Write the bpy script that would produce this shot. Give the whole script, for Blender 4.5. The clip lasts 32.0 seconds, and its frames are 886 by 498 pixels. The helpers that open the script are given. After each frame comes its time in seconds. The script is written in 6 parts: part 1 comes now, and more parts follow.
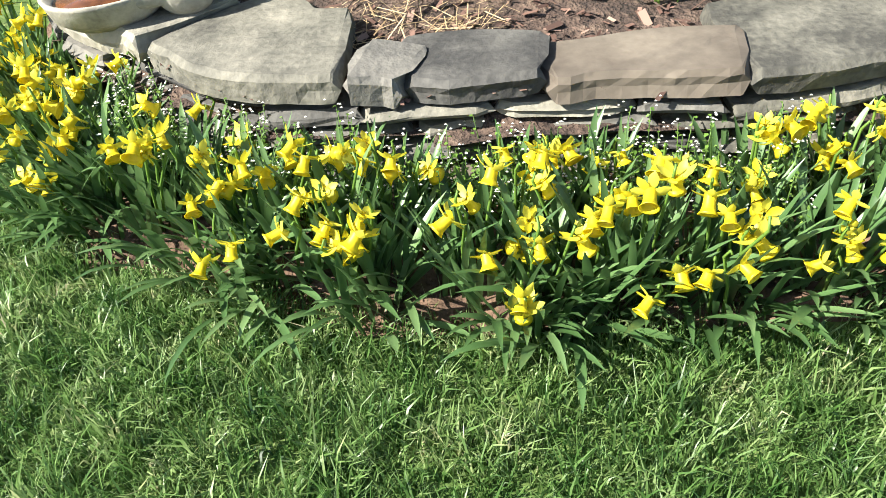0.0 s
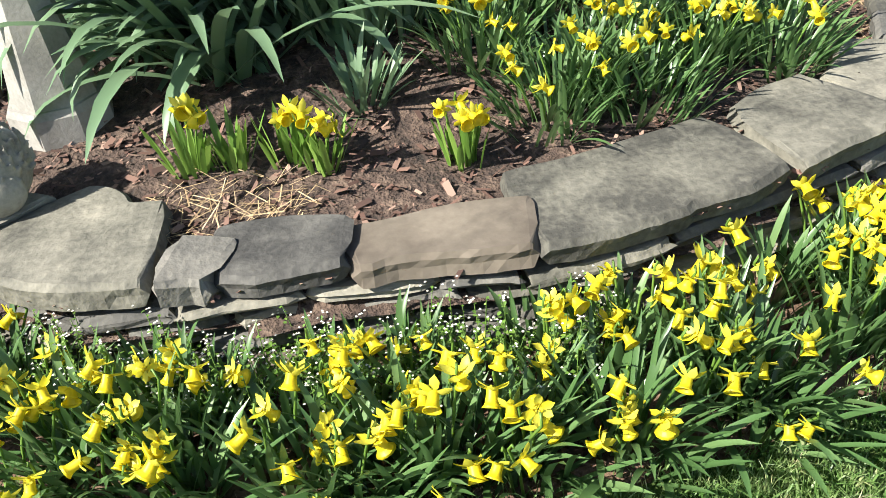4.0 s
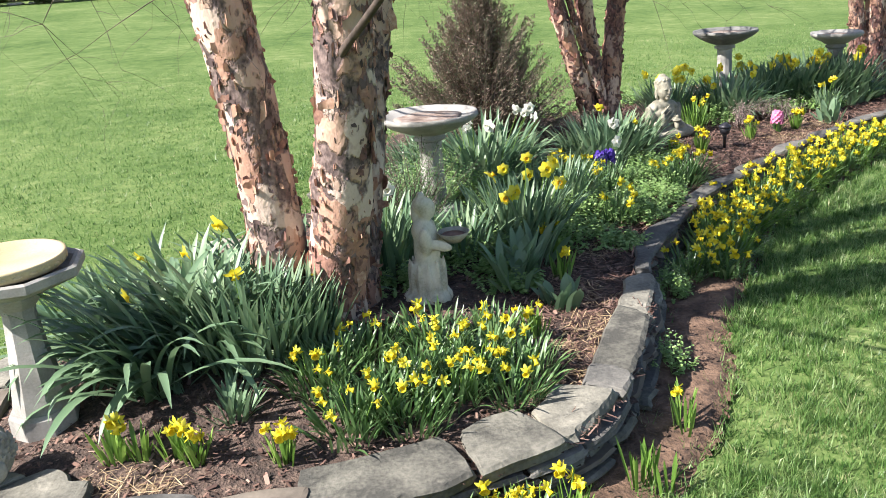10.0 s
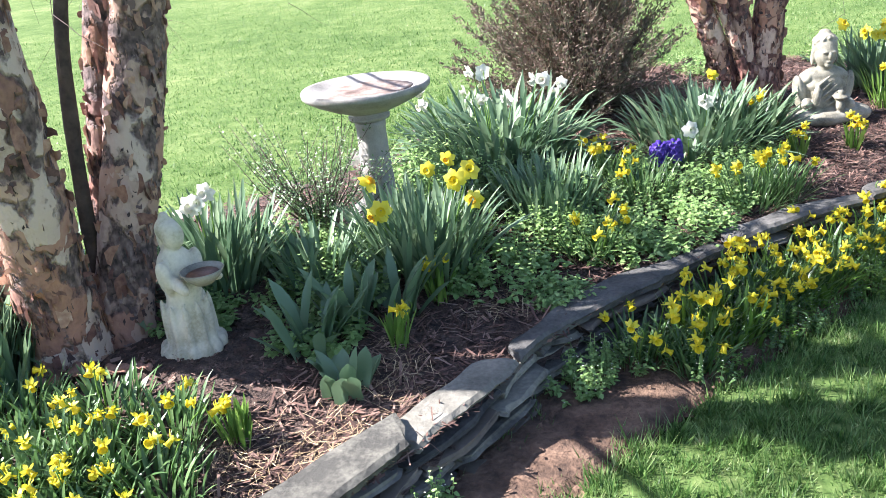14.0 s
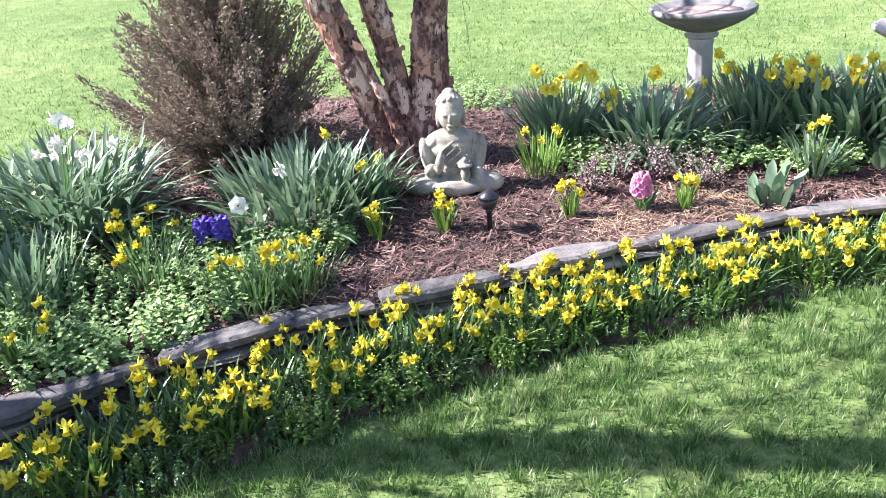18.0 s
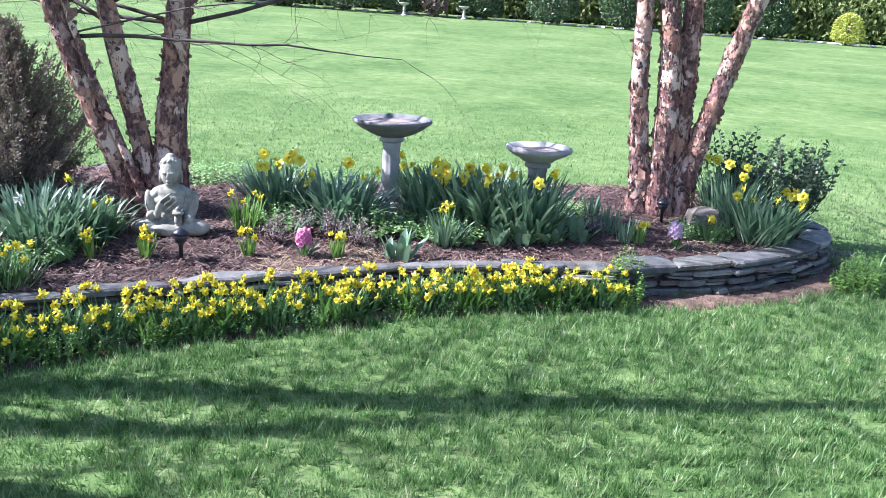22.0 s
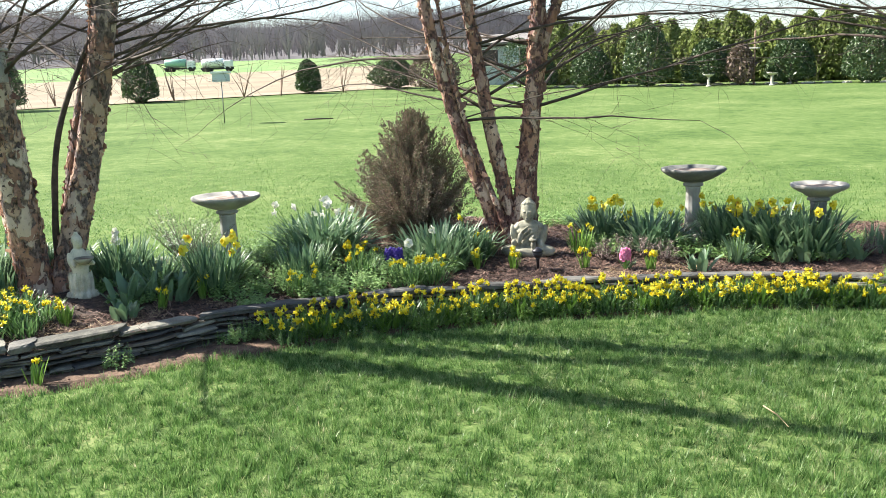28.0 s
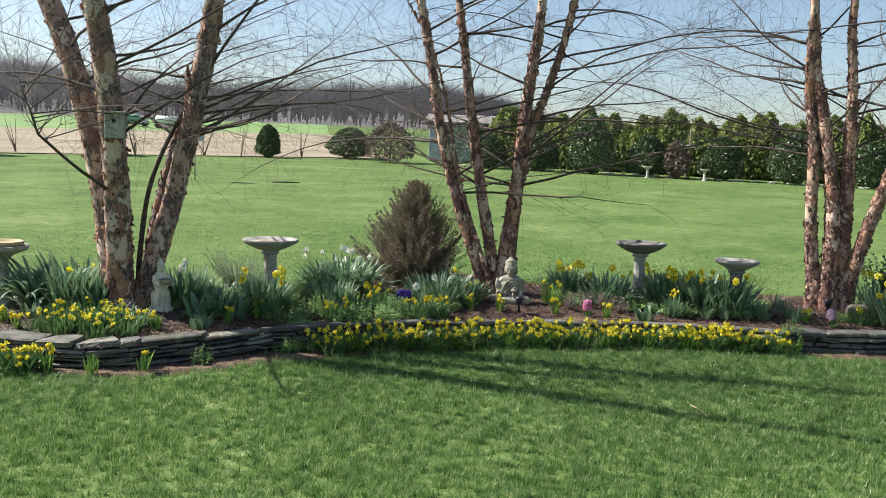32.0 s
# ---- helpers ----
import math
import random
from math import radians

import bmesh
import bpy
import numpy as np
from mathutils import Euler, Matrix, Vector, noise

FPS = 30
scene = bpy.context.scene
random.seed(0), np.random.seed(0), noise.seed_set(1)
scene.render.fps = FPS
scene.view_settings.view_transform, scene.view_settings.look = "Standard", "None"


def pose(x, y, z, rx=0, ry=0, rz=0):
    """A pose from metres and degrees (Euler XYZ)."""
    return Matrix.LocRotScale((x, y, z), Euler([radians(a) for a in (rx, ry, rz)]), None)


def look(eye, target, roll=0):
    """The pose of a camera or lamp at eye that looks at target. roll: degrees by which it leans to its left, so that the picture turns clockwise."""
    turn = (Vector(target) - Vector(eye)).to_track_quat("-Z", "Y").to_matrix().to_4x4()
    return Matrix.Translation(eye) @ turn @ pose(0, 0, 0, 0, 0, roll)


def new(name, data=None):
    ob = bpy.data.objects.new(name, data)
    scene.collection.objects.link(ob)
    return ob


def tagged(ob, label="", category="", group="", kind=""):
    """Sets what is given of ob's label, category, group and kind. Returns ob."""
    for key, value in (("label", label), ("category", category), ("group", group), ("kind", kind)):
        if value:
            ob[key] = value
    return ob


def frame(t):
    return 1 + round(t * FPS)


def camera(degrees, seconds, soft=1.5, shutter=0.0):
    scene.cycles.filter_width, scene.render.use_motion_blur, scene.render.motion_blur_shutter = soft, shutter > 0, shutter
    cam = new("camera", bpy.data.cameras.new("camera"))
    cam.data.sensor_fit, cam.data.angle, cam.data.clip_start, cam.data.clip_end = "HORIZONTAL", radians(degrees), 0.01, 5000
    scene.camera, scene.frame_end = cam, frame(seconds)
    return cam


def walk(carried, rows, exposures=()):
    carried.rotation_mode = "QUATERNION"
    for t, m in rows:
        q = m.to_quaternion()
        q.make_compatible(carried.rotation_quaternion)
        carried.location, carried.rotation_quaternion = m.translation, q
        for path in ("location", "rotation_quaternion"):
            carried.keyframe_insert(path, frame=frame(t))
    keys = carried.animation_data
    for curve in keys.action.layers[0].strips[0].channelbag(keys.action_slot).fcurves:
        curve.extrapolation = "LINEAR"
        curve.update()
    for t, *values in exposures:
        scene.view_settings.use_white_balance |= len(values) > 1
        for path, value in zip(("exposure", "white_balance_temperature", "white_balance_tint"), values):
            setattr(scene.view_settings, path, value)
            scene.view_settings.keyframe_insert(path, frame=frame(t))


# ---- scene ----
cam = camera(55.58, 32.0, soft=0.8)
# seconds, place, heading to the left of +y, pitch, lean
ROWS = [
    (0, -0.043, 0.087, 0.873, 2.66, -41.16, -5.19),
    (0.5, 0.001, 0.081, 0.873, 0.65, -41.95, -4.69),
    (1, 0.039, 0.076, 0.878, -1.26, -42.18, -4.07),
    (1.5, 0.075, 0.073, 0.884, -2.78, -42.20, -3.72),
    (2, 0.106, 0.079, 0.888, -4.26, -42.55, -3.11),
    (2.5, 0.142, 0.078, 0.897, -6.06, -42.65, -2.63),
    (3, 0.173, 0.081, 0.913, -6.91, -41.47, -3.05),
    (3.5, 0.169, 0.108, 0.951, -6.22, -39.50, -4.75),
    (4, 0.149, 0.151, 1.024, -4.94, -36.65, -5.73),
    (4.5, 0.124, 0.176, 1.118, -3.75, -34.40, -4.90),
    (6.5, 0.194, -0.117, 1.326, -2.66, -28.93, -4.68),
    (7, 0.247, -0.245, 1.359, -2.49, -27.04, -4.54),
    (7.5, 0.331, -0.398, 1.391, 0.46, -24.87, -4.85),
    (8, 0.379, -0.487, 1.409, -0.53, -24.07, -5.03),
    (8.5, 0.366, -0.514, 1.445, -4.45, -24.08, -5.26),
    (9, 0.378, -0.562, 1.490, -5.60, -22.66, -5.68),
    (9.5, 0.532, -0.640, 1.520, -4.16, -20.34, -5.20),
    (10, 0.718, -0.706, 1.579, -3.66, -18.81, -4.56),
    (10.5, 0.897, -0.562, 1.582, -3.89, -19.26, -4.30),
    (11, 1.063, -0.414, 1.580, -2.33, -19.78, -5.31),
    (11.5, 1.342, -0.301, 1.578, 1.01, -19.27, -5.40),
    (12, 1.620, -0.173, 1.559, 4.36, -19.12, -4.74),
    (12.5, 1.828, 0.076, 1.531, 6.65, -19.70, -4.51),
    (13, 2.034, 0.281, 1.485, 12.15, -20.69, -5.58),
    (13.5, 2.268, 0.441, 1.461, 19.39, -20.97, -5.53),
    (15.5, 3.154, 1.261, 1.555, 24.42, -26.63, -8.44),
    (16, 3.357, 1.428, 1.558, 22.59, -26.65, -8.28),
    (16.5, 3.664, 1.500, 1.565, 23.52, -26.46, -6.70),
    (17, 3.852, 1.611, 1.554, 22.03, -26.29, -5.19),
    (17.5, 4.022, 1.817, 1.561, 21.99, -26.00, -4.89),
    (18, 4.268, 1.914, 1.570, 24.02, -24.06, -4.75),
    (18.5, 4.499, 1.919, 1.602, 24.61, -22.41, -2.19),
    (19, 4.577, 1.825, 1.603, 21.66, -20.77, -0.97),
    (19.5, 4.735, 1.725, 1.616, 20.10, -19.37, -0.54),
    (20, 4.977, 1.672, 1.605, 18.79, -18.58, 1.24),
    (20.5, 5.098, 1.545, 1.605, 16.91, -16.83, 2.15),
    (21, 5.242, 1.331, 1.614, 14.90, -15.95, 2.52),
    (21.5, 5.479, 1.216, 1.613, 14.71, -15.50, 3.10),
    (22, 5.660, 1.093, 1.601, 15.09, -16.17, 3.05),
    (22.5, 5.711, 0.916, 1.580, 15.24, -17.36, 2.67),
    (23, 5.793, 0.779, 1.595, 17.69, -16.90, 3.24),
    (23.5, 5.956, 0.683, 1.589, 25.11, -16.80, 4.21),
    (24, 6.001, 0.558, 1.555, 33.89, -16.15, 3.59),
    (24.5, 6.076, 0.405, 1.572, 41.74, -14.86, 3.12),
    (25, 6.225, 0.340, 1.602, 46.95, -13.89, 4.01),
    (25.5, 6.285, 0.253, 1.577, 49.47, -12.43, 4.88),
    (27.5, 6.389, -0.428, 1.650, 39.82, -10.32, -0.74),
    (28, 6.298, -0.598, 1.630, 36.19, -11.11, -2.15),
    (28.5, 6.362, -0.734, 1.641, 35.77, -11.84, -2.23),
    (29, 6.445, -0.883, 1.653, 34.10, -11.92, -2.24),
    (29.5, 6.420, -1.066, 1.662, 30.19, -10.91, -2.62),
    (30, 6.423, -1.238, 1.653, 27.86, -9.73, -3.17),
    (30.5, 6.560, -1.481, 1.663, 29.38, -8.72, -1.60),
    (31, 6.622, -1.765, 1.669, 31.37, -7.99, 0.24),
    (31.5, 6.642, -2.036, 1.680, 31.92, -6.71, 1.62),
    (32, 6.761, -2.322, 1.672, 31.84, -6.16, 2.03),
]


def eye_pose(x, y, z, yaw, pitch, roll):
    a, b = radians(yaw), radians(pitch)
    way = Vector((-math.sin(a) * math.cos(b), math.cos(a) * math.cos(b), math.sin(b)))
    return look((x, y, z), Vector((x, y, z)) + way * 2, roll)


EXPOSURES = [(0.0, 1.5, 6500, 10), (4.0, 1.3, 6500, 10), (7.0, 1.25, 6550, 13), (9.0, 1.25, 6450, 14), (11.0, 1.65, 6200, 18), (13.0, 1.87, 5950, 21), (16.0, 2.25, 6150, 16), (18.0, 2.17, 5950, 29), (20.0, 2.03, 5850, 35), (22.0, 1.88, 5300, 23), (23.0, 1.98, 5300, 23), (24.0, 1.91, 5400, 19.5), (25.0, 1.84, 5850, 14), (28.0, 1.64, 6500, 10), (30.0, 1.6, 6500, 10), (32.0, 0.98, 6400, 10)]
walk(cam, [(t, eye_pose(*row)) for t, *row in ROWS], EXPOSURES)

# ---- light ----
SHADE_WAY = Vector((0.952, 0.305, 0.0)).normalized()
SUN_UP = radians(41.0)
world = bpy.data.worlds.new("sky")
scene.world = world
world.use_nodes = True
sky = world.node_tree.nodes.new("ShaderNodeTexSky")
sky.sky_type, sky.sun_disc = "NISHITA", False
sky.sun_elevation, sky.sun_rotation = SUN_UP, radians(252.3)
sky.air_density, sky.dust_density, sky.ozone_density = 1.0, 1.2, 1.0
back_node = world.node_tree.nodes["Background"]
back_node.inputs["Strength"].default_value = 0.079
world.node_tree.links.new(sky.outputs["Color"], back_node.inputs["Color"])
sun = new("sun", bpy.data.lights.new("sun", "SUN"))
sun.data.energy, sun.data.angle, sun.data.color = 5.4, radians(0.53), (1.0, 0.95, 0.87)
to_sun = Vector((-SHADE_WAY.x * math.cos(SUN_UP), -SHADE_WAY.y * math.cos(SUN_UP), math.sin(SUN_UP)))
sun.matrix_world = look(to_sun * 50, (0, 0, 0))

# ---- materials ----


def nodes_of(name):
    m = bpy.data.materials.new(name)
    m.use_nodes = True
    return m, m.node_tree.nodes, m.node_tree.links, m.node_tree.nodes["Principled BSDF"]


def ramp(nodes, stops):
    r = nodes.new("ShaderNodeValToRGB")
    el = r.color_ramp.elements
    while len(el) < len(stops):
        el.new(0.5)
    for e, (at, col) in zip(el, stops):
        e.position, e.color = at, (*col, 1)
    return r


def surface(name, stops, scale=8.0, fine=90.0, rough=0.8, bump=0.3, spread=0.35, vary=0.0, stretch=(1, 1, 1), far=0.006, metal=0.0):
    """A matt surface: colours by coarse noise, darkened and lightened by fine grain, with relief from both."""
    m, n, l, b = nodes_of(name)
    co = n.new("ShaderNodeTexCoord")
    mp = n.new("ShaderNodeMapping")
    mp.inputs["Scale"].default_value = stretch
    l.new(co.outputs["Object"], mp.inputs["Vector"])
    a, f = n.new("ShaderNodeTexNoise"), n.new("ShaderNodeTexNoise")
    a.inputs["Scale"].default_value, a.inputs["Detail"].default_value = scale, 6
    f.inputs["Scale"].default_value, f.inputs["Detail"].default_value = fine, 4
    add = n.new("ShaderNodeMath")
    add.operation = "MULTIPLY_ADD"
    add.inputs[1].default_value, add.inputs[2].default_value = spread, 0.0
    info = n.new("ShaderNodeObjectInfo")
    vmul = n.new("ShaderNodeMath")
    vmul.operation = "MULTIPLY_ADD"
    vmul.inputs[1].default_value, vmul.inputs[2].default_value = vary, -0.5 * vary - 0.5 * spread
    l.new(info.outputs["Random"], vmul.inputs[0])
    for x in (a, f):
        l.new(mp.outputs[0], x.inputs["Vector"])
    l.new(f.outputs["Fac"], add.inputs[0])
    l.new(vmul.outputs[0], add.inputs[2])
    tot = n.new("ShaderNodeMath")
    l.new(a.outputs["Fac"], tot.inputs[0])
    l.new(add.outputs[0], tot.inputs[1])
    r = ramp(n, stops)
    l.new(tot.outputs[0], r.inputs[0])
    l.new(r.outputs[0], b.inputs["Base Color"])
    b.inputs["Roughness"].default_value, b.inputs["Metallic"].default_value = rough, metal
    bp = n.new("ShaderNodeBump")
    bp.inputs["Strength"].default_value, bp.inputs["Distance"].default_value = bump, far
    l.new(tot.outputs[0], bp.inputs["Height"])
    l.new(bp.outputs[0], b.inputs["Normal"])
    return m


def leafy(name, stops, rough=0.45, through_light=0.3, scale=3.0, amount=0.5, contrast=1.0):
    """Blades and leaves: each island has its own tone, larger patches drift, some light passes through."""
    m, n, l, b = nodes_of(name)
    geo, co, nz, info = n.new("ShaderNodeNewGeometry"), n.new("ShaderNodeTexCoord"), n.new("ShaderNodeTexNoise"), n.new("ShaderNodeObjectInfo")
    nz.inputs["Scale"].default_value, nz.inputs["Detail"].default_value = scale, 3
    l.new(geo.outputs["Position"], nz.inputs["Vector"])
    mx = n.new("ShaderNodeMath")
    mx.operation = "MULTIPLY_ADD"
    mx.inputs[1].default_value = amount
    mul = n.new("ShaderNodeMath")
    mul.operation = "MULTIPLY_ADD"
    mul.inputs[1].default_value, mul.inputs[2].default_value = (1 - amount) * contrast, -(1 - amount) * 0.5 * (contrast - 1)
    l.new(nz.outputs["Fac"], mul.inputs[0])
    l.new(geo.outputs["Random Per Island"], mx.inputs[0])
    l.new(mul.outputs[0], mx.inputs[2])
    r = ramp(n, stops)
    l.new(mx.outputs[0], r.inputs[0])
    l.new(r.outputs[0], b.inputs["Base Color"])
    b.inputs["Roughness"].default_value = rough
    tr, mix, out = n.new("ShaderNodeBsdfTranslucent"), n.new("ShaderNodeMixShader"), n["Material Output"]
    l.new(r.outputs[0], tr.inputs["Color"])
    mix.inputs[0].default_value = through_light
    l.new(b.outputs[0], mix.inputs[1])
    l.new(tr.outputs[0], mix.inputs[2])
    l.new(mix.outputs[0], out.inputs["Surface"])
    return m


STONE_GREY = surface("bluestone grey", [(0.15, (0.052, 0.051, 0.042)), (0.4, (0.132, 0.128, 0.102)), (0.58, (0.19, 0.182, 0.145)), (0.85, (0.31, 0.292, 0.232))], 9, 70, 0.88, 0.8, 0.5, 0.5, far=0.008)
STONE_DARK = surface("bluestone dark", [(0.15, (0.034, 0.034, 0.032)), (0.5, (0.095, 0.093, 0.083)), (0.85, (0.19, 0.182, 0.155))], 9, 70, 0.88, 0.8, 0.5, 0.5, far=0.008)
STONE_BROWN = surface("sandstone brown", [(0.15, (0.065, 0.052, 0.039)), (0.5, (0.135, 0.114, 0.087)), (0.85, (0.235, 0.203, 0.155))], 6, 60, 0.9, 0.6, 0.32, 0.2, far=0.006)
SOIL = surface("brown garden soil", [(0.25, (0.04, 0.024, 0.015)), (0.5, (0.115, 0.07, 0.044)), (0.8, (0.22, 0.14, 0.09))], 12, 60, 0.95, 1.0, 0.5, 0, far=0.02)
MULCH = surface("bark mulch soil", [(0.25, (0.02, 0.015, 0.012)), (0.5, (0.068, 0.045, 0.034)), (0.75, (0.16, 0.112, 0.082))], 25, 110, 0.95, 1.0, 0.55, 0, far=0.02)
CHIPS = leafy("bark chips", [(0.0, (0.022, 0.013, 0.01)), (0.35, (0.085, 0.044, 0.031)), (0.7, (0.185, 0.108, 0.08)), (1.0, (0.35, 0.25, 0.19))], 0.85, 0.0, 6.0, 0.75)
STRAW = leafy("dry straw", [(0.0, (0.25, 0.17, 0.09)), (0.5, (0.46, 0.34, 0.19)), (1.0, (0.6, 0.48, 0.3))], 0.7, 0.15, 6.0, 0.8)
CONCRETE = surface("cast concrete", [(0.25, (0.17, 0.165, 0.145)), (0.5, (0.3, 0.29, 0.26)), (0.8, (0.42, 0.41, 0.37))], 7, 130, 0.9, 0.4, 0.3, 0.1)
STAIN = surface("stained bowl", [(0.3, (0.13, 0.085, 0.06)), (0.5, (0.25, 0.19, 0.15)), (0.7, (0.36, 0.31, 0.26))], 16, 90, 0.7, 0.2, 0.4)
RUST = surface("brown residue", [(0.3, (0.09, 0.035, 0.015)), (0.6, (0.22, 0.1, 0.05)), (0.9, (0.36, 0.22, 0.13))], 30, 120, 0.5, 0.2, 0.3)
CONCRETE_DARK = surface("weathered dark concrete", [(0.25, (0.08, 0.085, 0.08)), (0.5, (0.17, 0.17, 0.155)), (0.8, (0.3, 0.29, 0.26))], 9, 130, 0.9, 0.4, 0.35, 0.1)
SANDSTONE = surface("cream cast stone", [(0.25, (0.27, 0.21, 0.11)), (0.5, (0.41, 0.335, 0.19)), (0.8, (0.53, 0.45, 0.28))], 4, 150, 0.85, 0.3, 0.3)
STATUE = surface("weathered statue stone", [(0.25, (0.1, 0.095, 0.065)), (0.5, (0.27, 0.255, 0.19)), (0.8, (0.42, 0.4, 0.31))], 14, 160, 0.9, 0.45, 0.35)
CHERUB = surface("pale cream statue", [(0.25, (0.3, 0.28, 0.19)), (0.5, (0.55, 0.52, 0.39)), (0.8, (0.72, 0.68, 0.54))], 12, 120, 0.9, 0.45, 0.35)


def turf(name, stops):
    """Mown grass: broad drifts, hand-wide tufts and fine blades mixed into one tone."""
    m, n, l, b = nodes_of(name)
    geo, total = n.new("ShaderNodeNewGeometry"), None
    for scale, share, detail in ((0.45, 0.3, 3), (4.5, 0.3, 4), (38.0, 0.4, 3)):
        nz, add = n.new("ShaderNodeTexNoise"), n.new("ShaderNodeMath")
        nz.inputs["Scale"].default_value, nz.inputs["Detail"].default_value, nz.inputs["Roughness"].default_value = scale, detail, 0.65
        l.new(geo.outputs["Position"], nz.inputs["Vector"])
        add.operation = "MULTIPLY_ADD"
        add.inputs[1].default_value, add.inputs[2].default_value = share, 0.0
        l.new(nz.outputs["Fac"], add.inputs[0])
        if total:
            l.new(total.outputs[0], add.inputs[2])
        total = add
    r = ramp(n, stops)
    l.new(total.outputs[0], r.inputs[0])
    l.new(r.outputs[0], b.inputs["Base Color"])
    b.inputs["Roughness"].default_value, b.inputs["Specular IOR Level"].default_value = 0.95, 0.1
    bp = n.new("ShaderNodeBump")
    bp.inputs["Strength"].default_value, bp.inputs["Distance"].default_value = 0.6, 0.03
    l.new(total.outputs[0], bp.inputs["Height"])
    l.new(bp.outputs[0], b.inputs["Normal"])
    return m


LAWN = turf("lawn turf", [(0.38, (0.042, 0.08, 0.02)), (0.46, (0.075, 0.125, 0.034)), (0.53, (0.112, 0.165, 0.05)), (0.62, (0.2, 0.235, 0.095))])
GRASS = leafy("grass blades", [(0.05, (0.022, 0.07, 0.014)), (0.3, (0.075, 0.165, 0.036)), (0.55, (0.155, 0.265, 0.075)), (0.8, (0.27, 0.37, 0.145)), (0.95, (0.42, 0.44, 0.22)), (1.0, (0.6, 0.54, 0.36))], 0.4, 0.42, 14.0, 0.45, 3.0)
LEAF = leafy("daffodil leaves", [(0.0, (0.04, 0.095, 0.028)), (0.5, (0.092, 0.18, 0.06)), (1.0, (0.2, 0.31, 0.125))], 0.33, 0.28, 4.0, 0.7)
LEAF_BLUE = leafy("blue green strap leaves", [(0.0, (0.052, 0.112, 0.06)), (0.5, (0.13, 0.22, 0.118)), (1.0, (0.29, 0.385, 0.22))], 0.42, 0.28, 4.0, 0.7)
LEAF_FRESH = leafy("fresh green leaves", [(0.0, (0.06, 0.13, 0.02)), (0.5, (0.13, 0.25, 0.04)), (1.0, (0.25, 0.38, 0.08))], 0.45, 0.3, 4.0, 0.7)
WEED = leafy("small weed leaves", [(0.0, (0.11, 0.21, 0.055)), (0.5, (0.22, 0.36, 0.11)), (1.0, (0.36, 0.49, 0.2))], 0.55, 0.25, 5.0, 0.7)
PETAL = leafy("yellow petals", [(0.0, (0.68, 0.55, 0.012)), (0.5, (0.74, 0.65, 0.03)), (1.0, (0.78, 0.73, 0.1))], 0.5, 0.38, 6.0, 0.7)
CUP = leafy("golden trumpet", [(0.0, (0.76, 0.58, 0.006)), (1.0, (0.82, 0.71, 0.025))], 0.5, 0.3, 6.0, 0.7)
CUP_ORANGE = leafy("orange trumpet", [(0.0, (0.8, 0.44, 0.004)), (1.0, (0.82, 0.56, 0.01))], 0.5, 0.3, 6.0, 0.7)
WHITE_PETAL = leafy("white petals", [(0.0, (0.7, 0.7, 0.58)), (1.0, (0.82, 0.82, 0.74))], 0.5, 0.3, 6.0, 0.7)
PINK = leafy("pink bells", [(0.0, (0.62, 0.13, 0.30)), (1.0, (0.8, 0.33, 0.5))], 0.5, 0.25, 6.0, 0.8)
MAUVE = leafy("pale mauve bells", [(0.0, (0.5, 0.3, 0.42)), (1.0, (0.68, 0.5, 0.6))], 0.5, 0.25, 6.0, 0.8)
PURPLE = leafy("violet bells", [(0.0, (0.045, 0.02, 0.26)), (1.0, (0.12, 0.06, 0.42))], 0.5, 0.2, 6.0, 0.8)
BRANCH = surface("dark twig bark", [(0.3, (0.035, 0.026, 0.02)), (0.6, (0.085, 0.062, 0.048)), (0.9, (0.15, 0.115, 0.09))], 20, 100, 0.85, 0.3, 0.3)
PLASTIC = surface("black plastic", [(0.3, (0.012, 0.012, 0.015)), (0.8, (0.03, 0.03, 0.036))], 20, 200, 0.35, 0.05, 0.2)
METAL = surface("grey metal", [(0.3, (0.2, 0.2, 0.2)), (0.8, (0.35, 0.35, 0.35))], 20, 200, 0.45, 0.05, 0.2, metal=0.7)


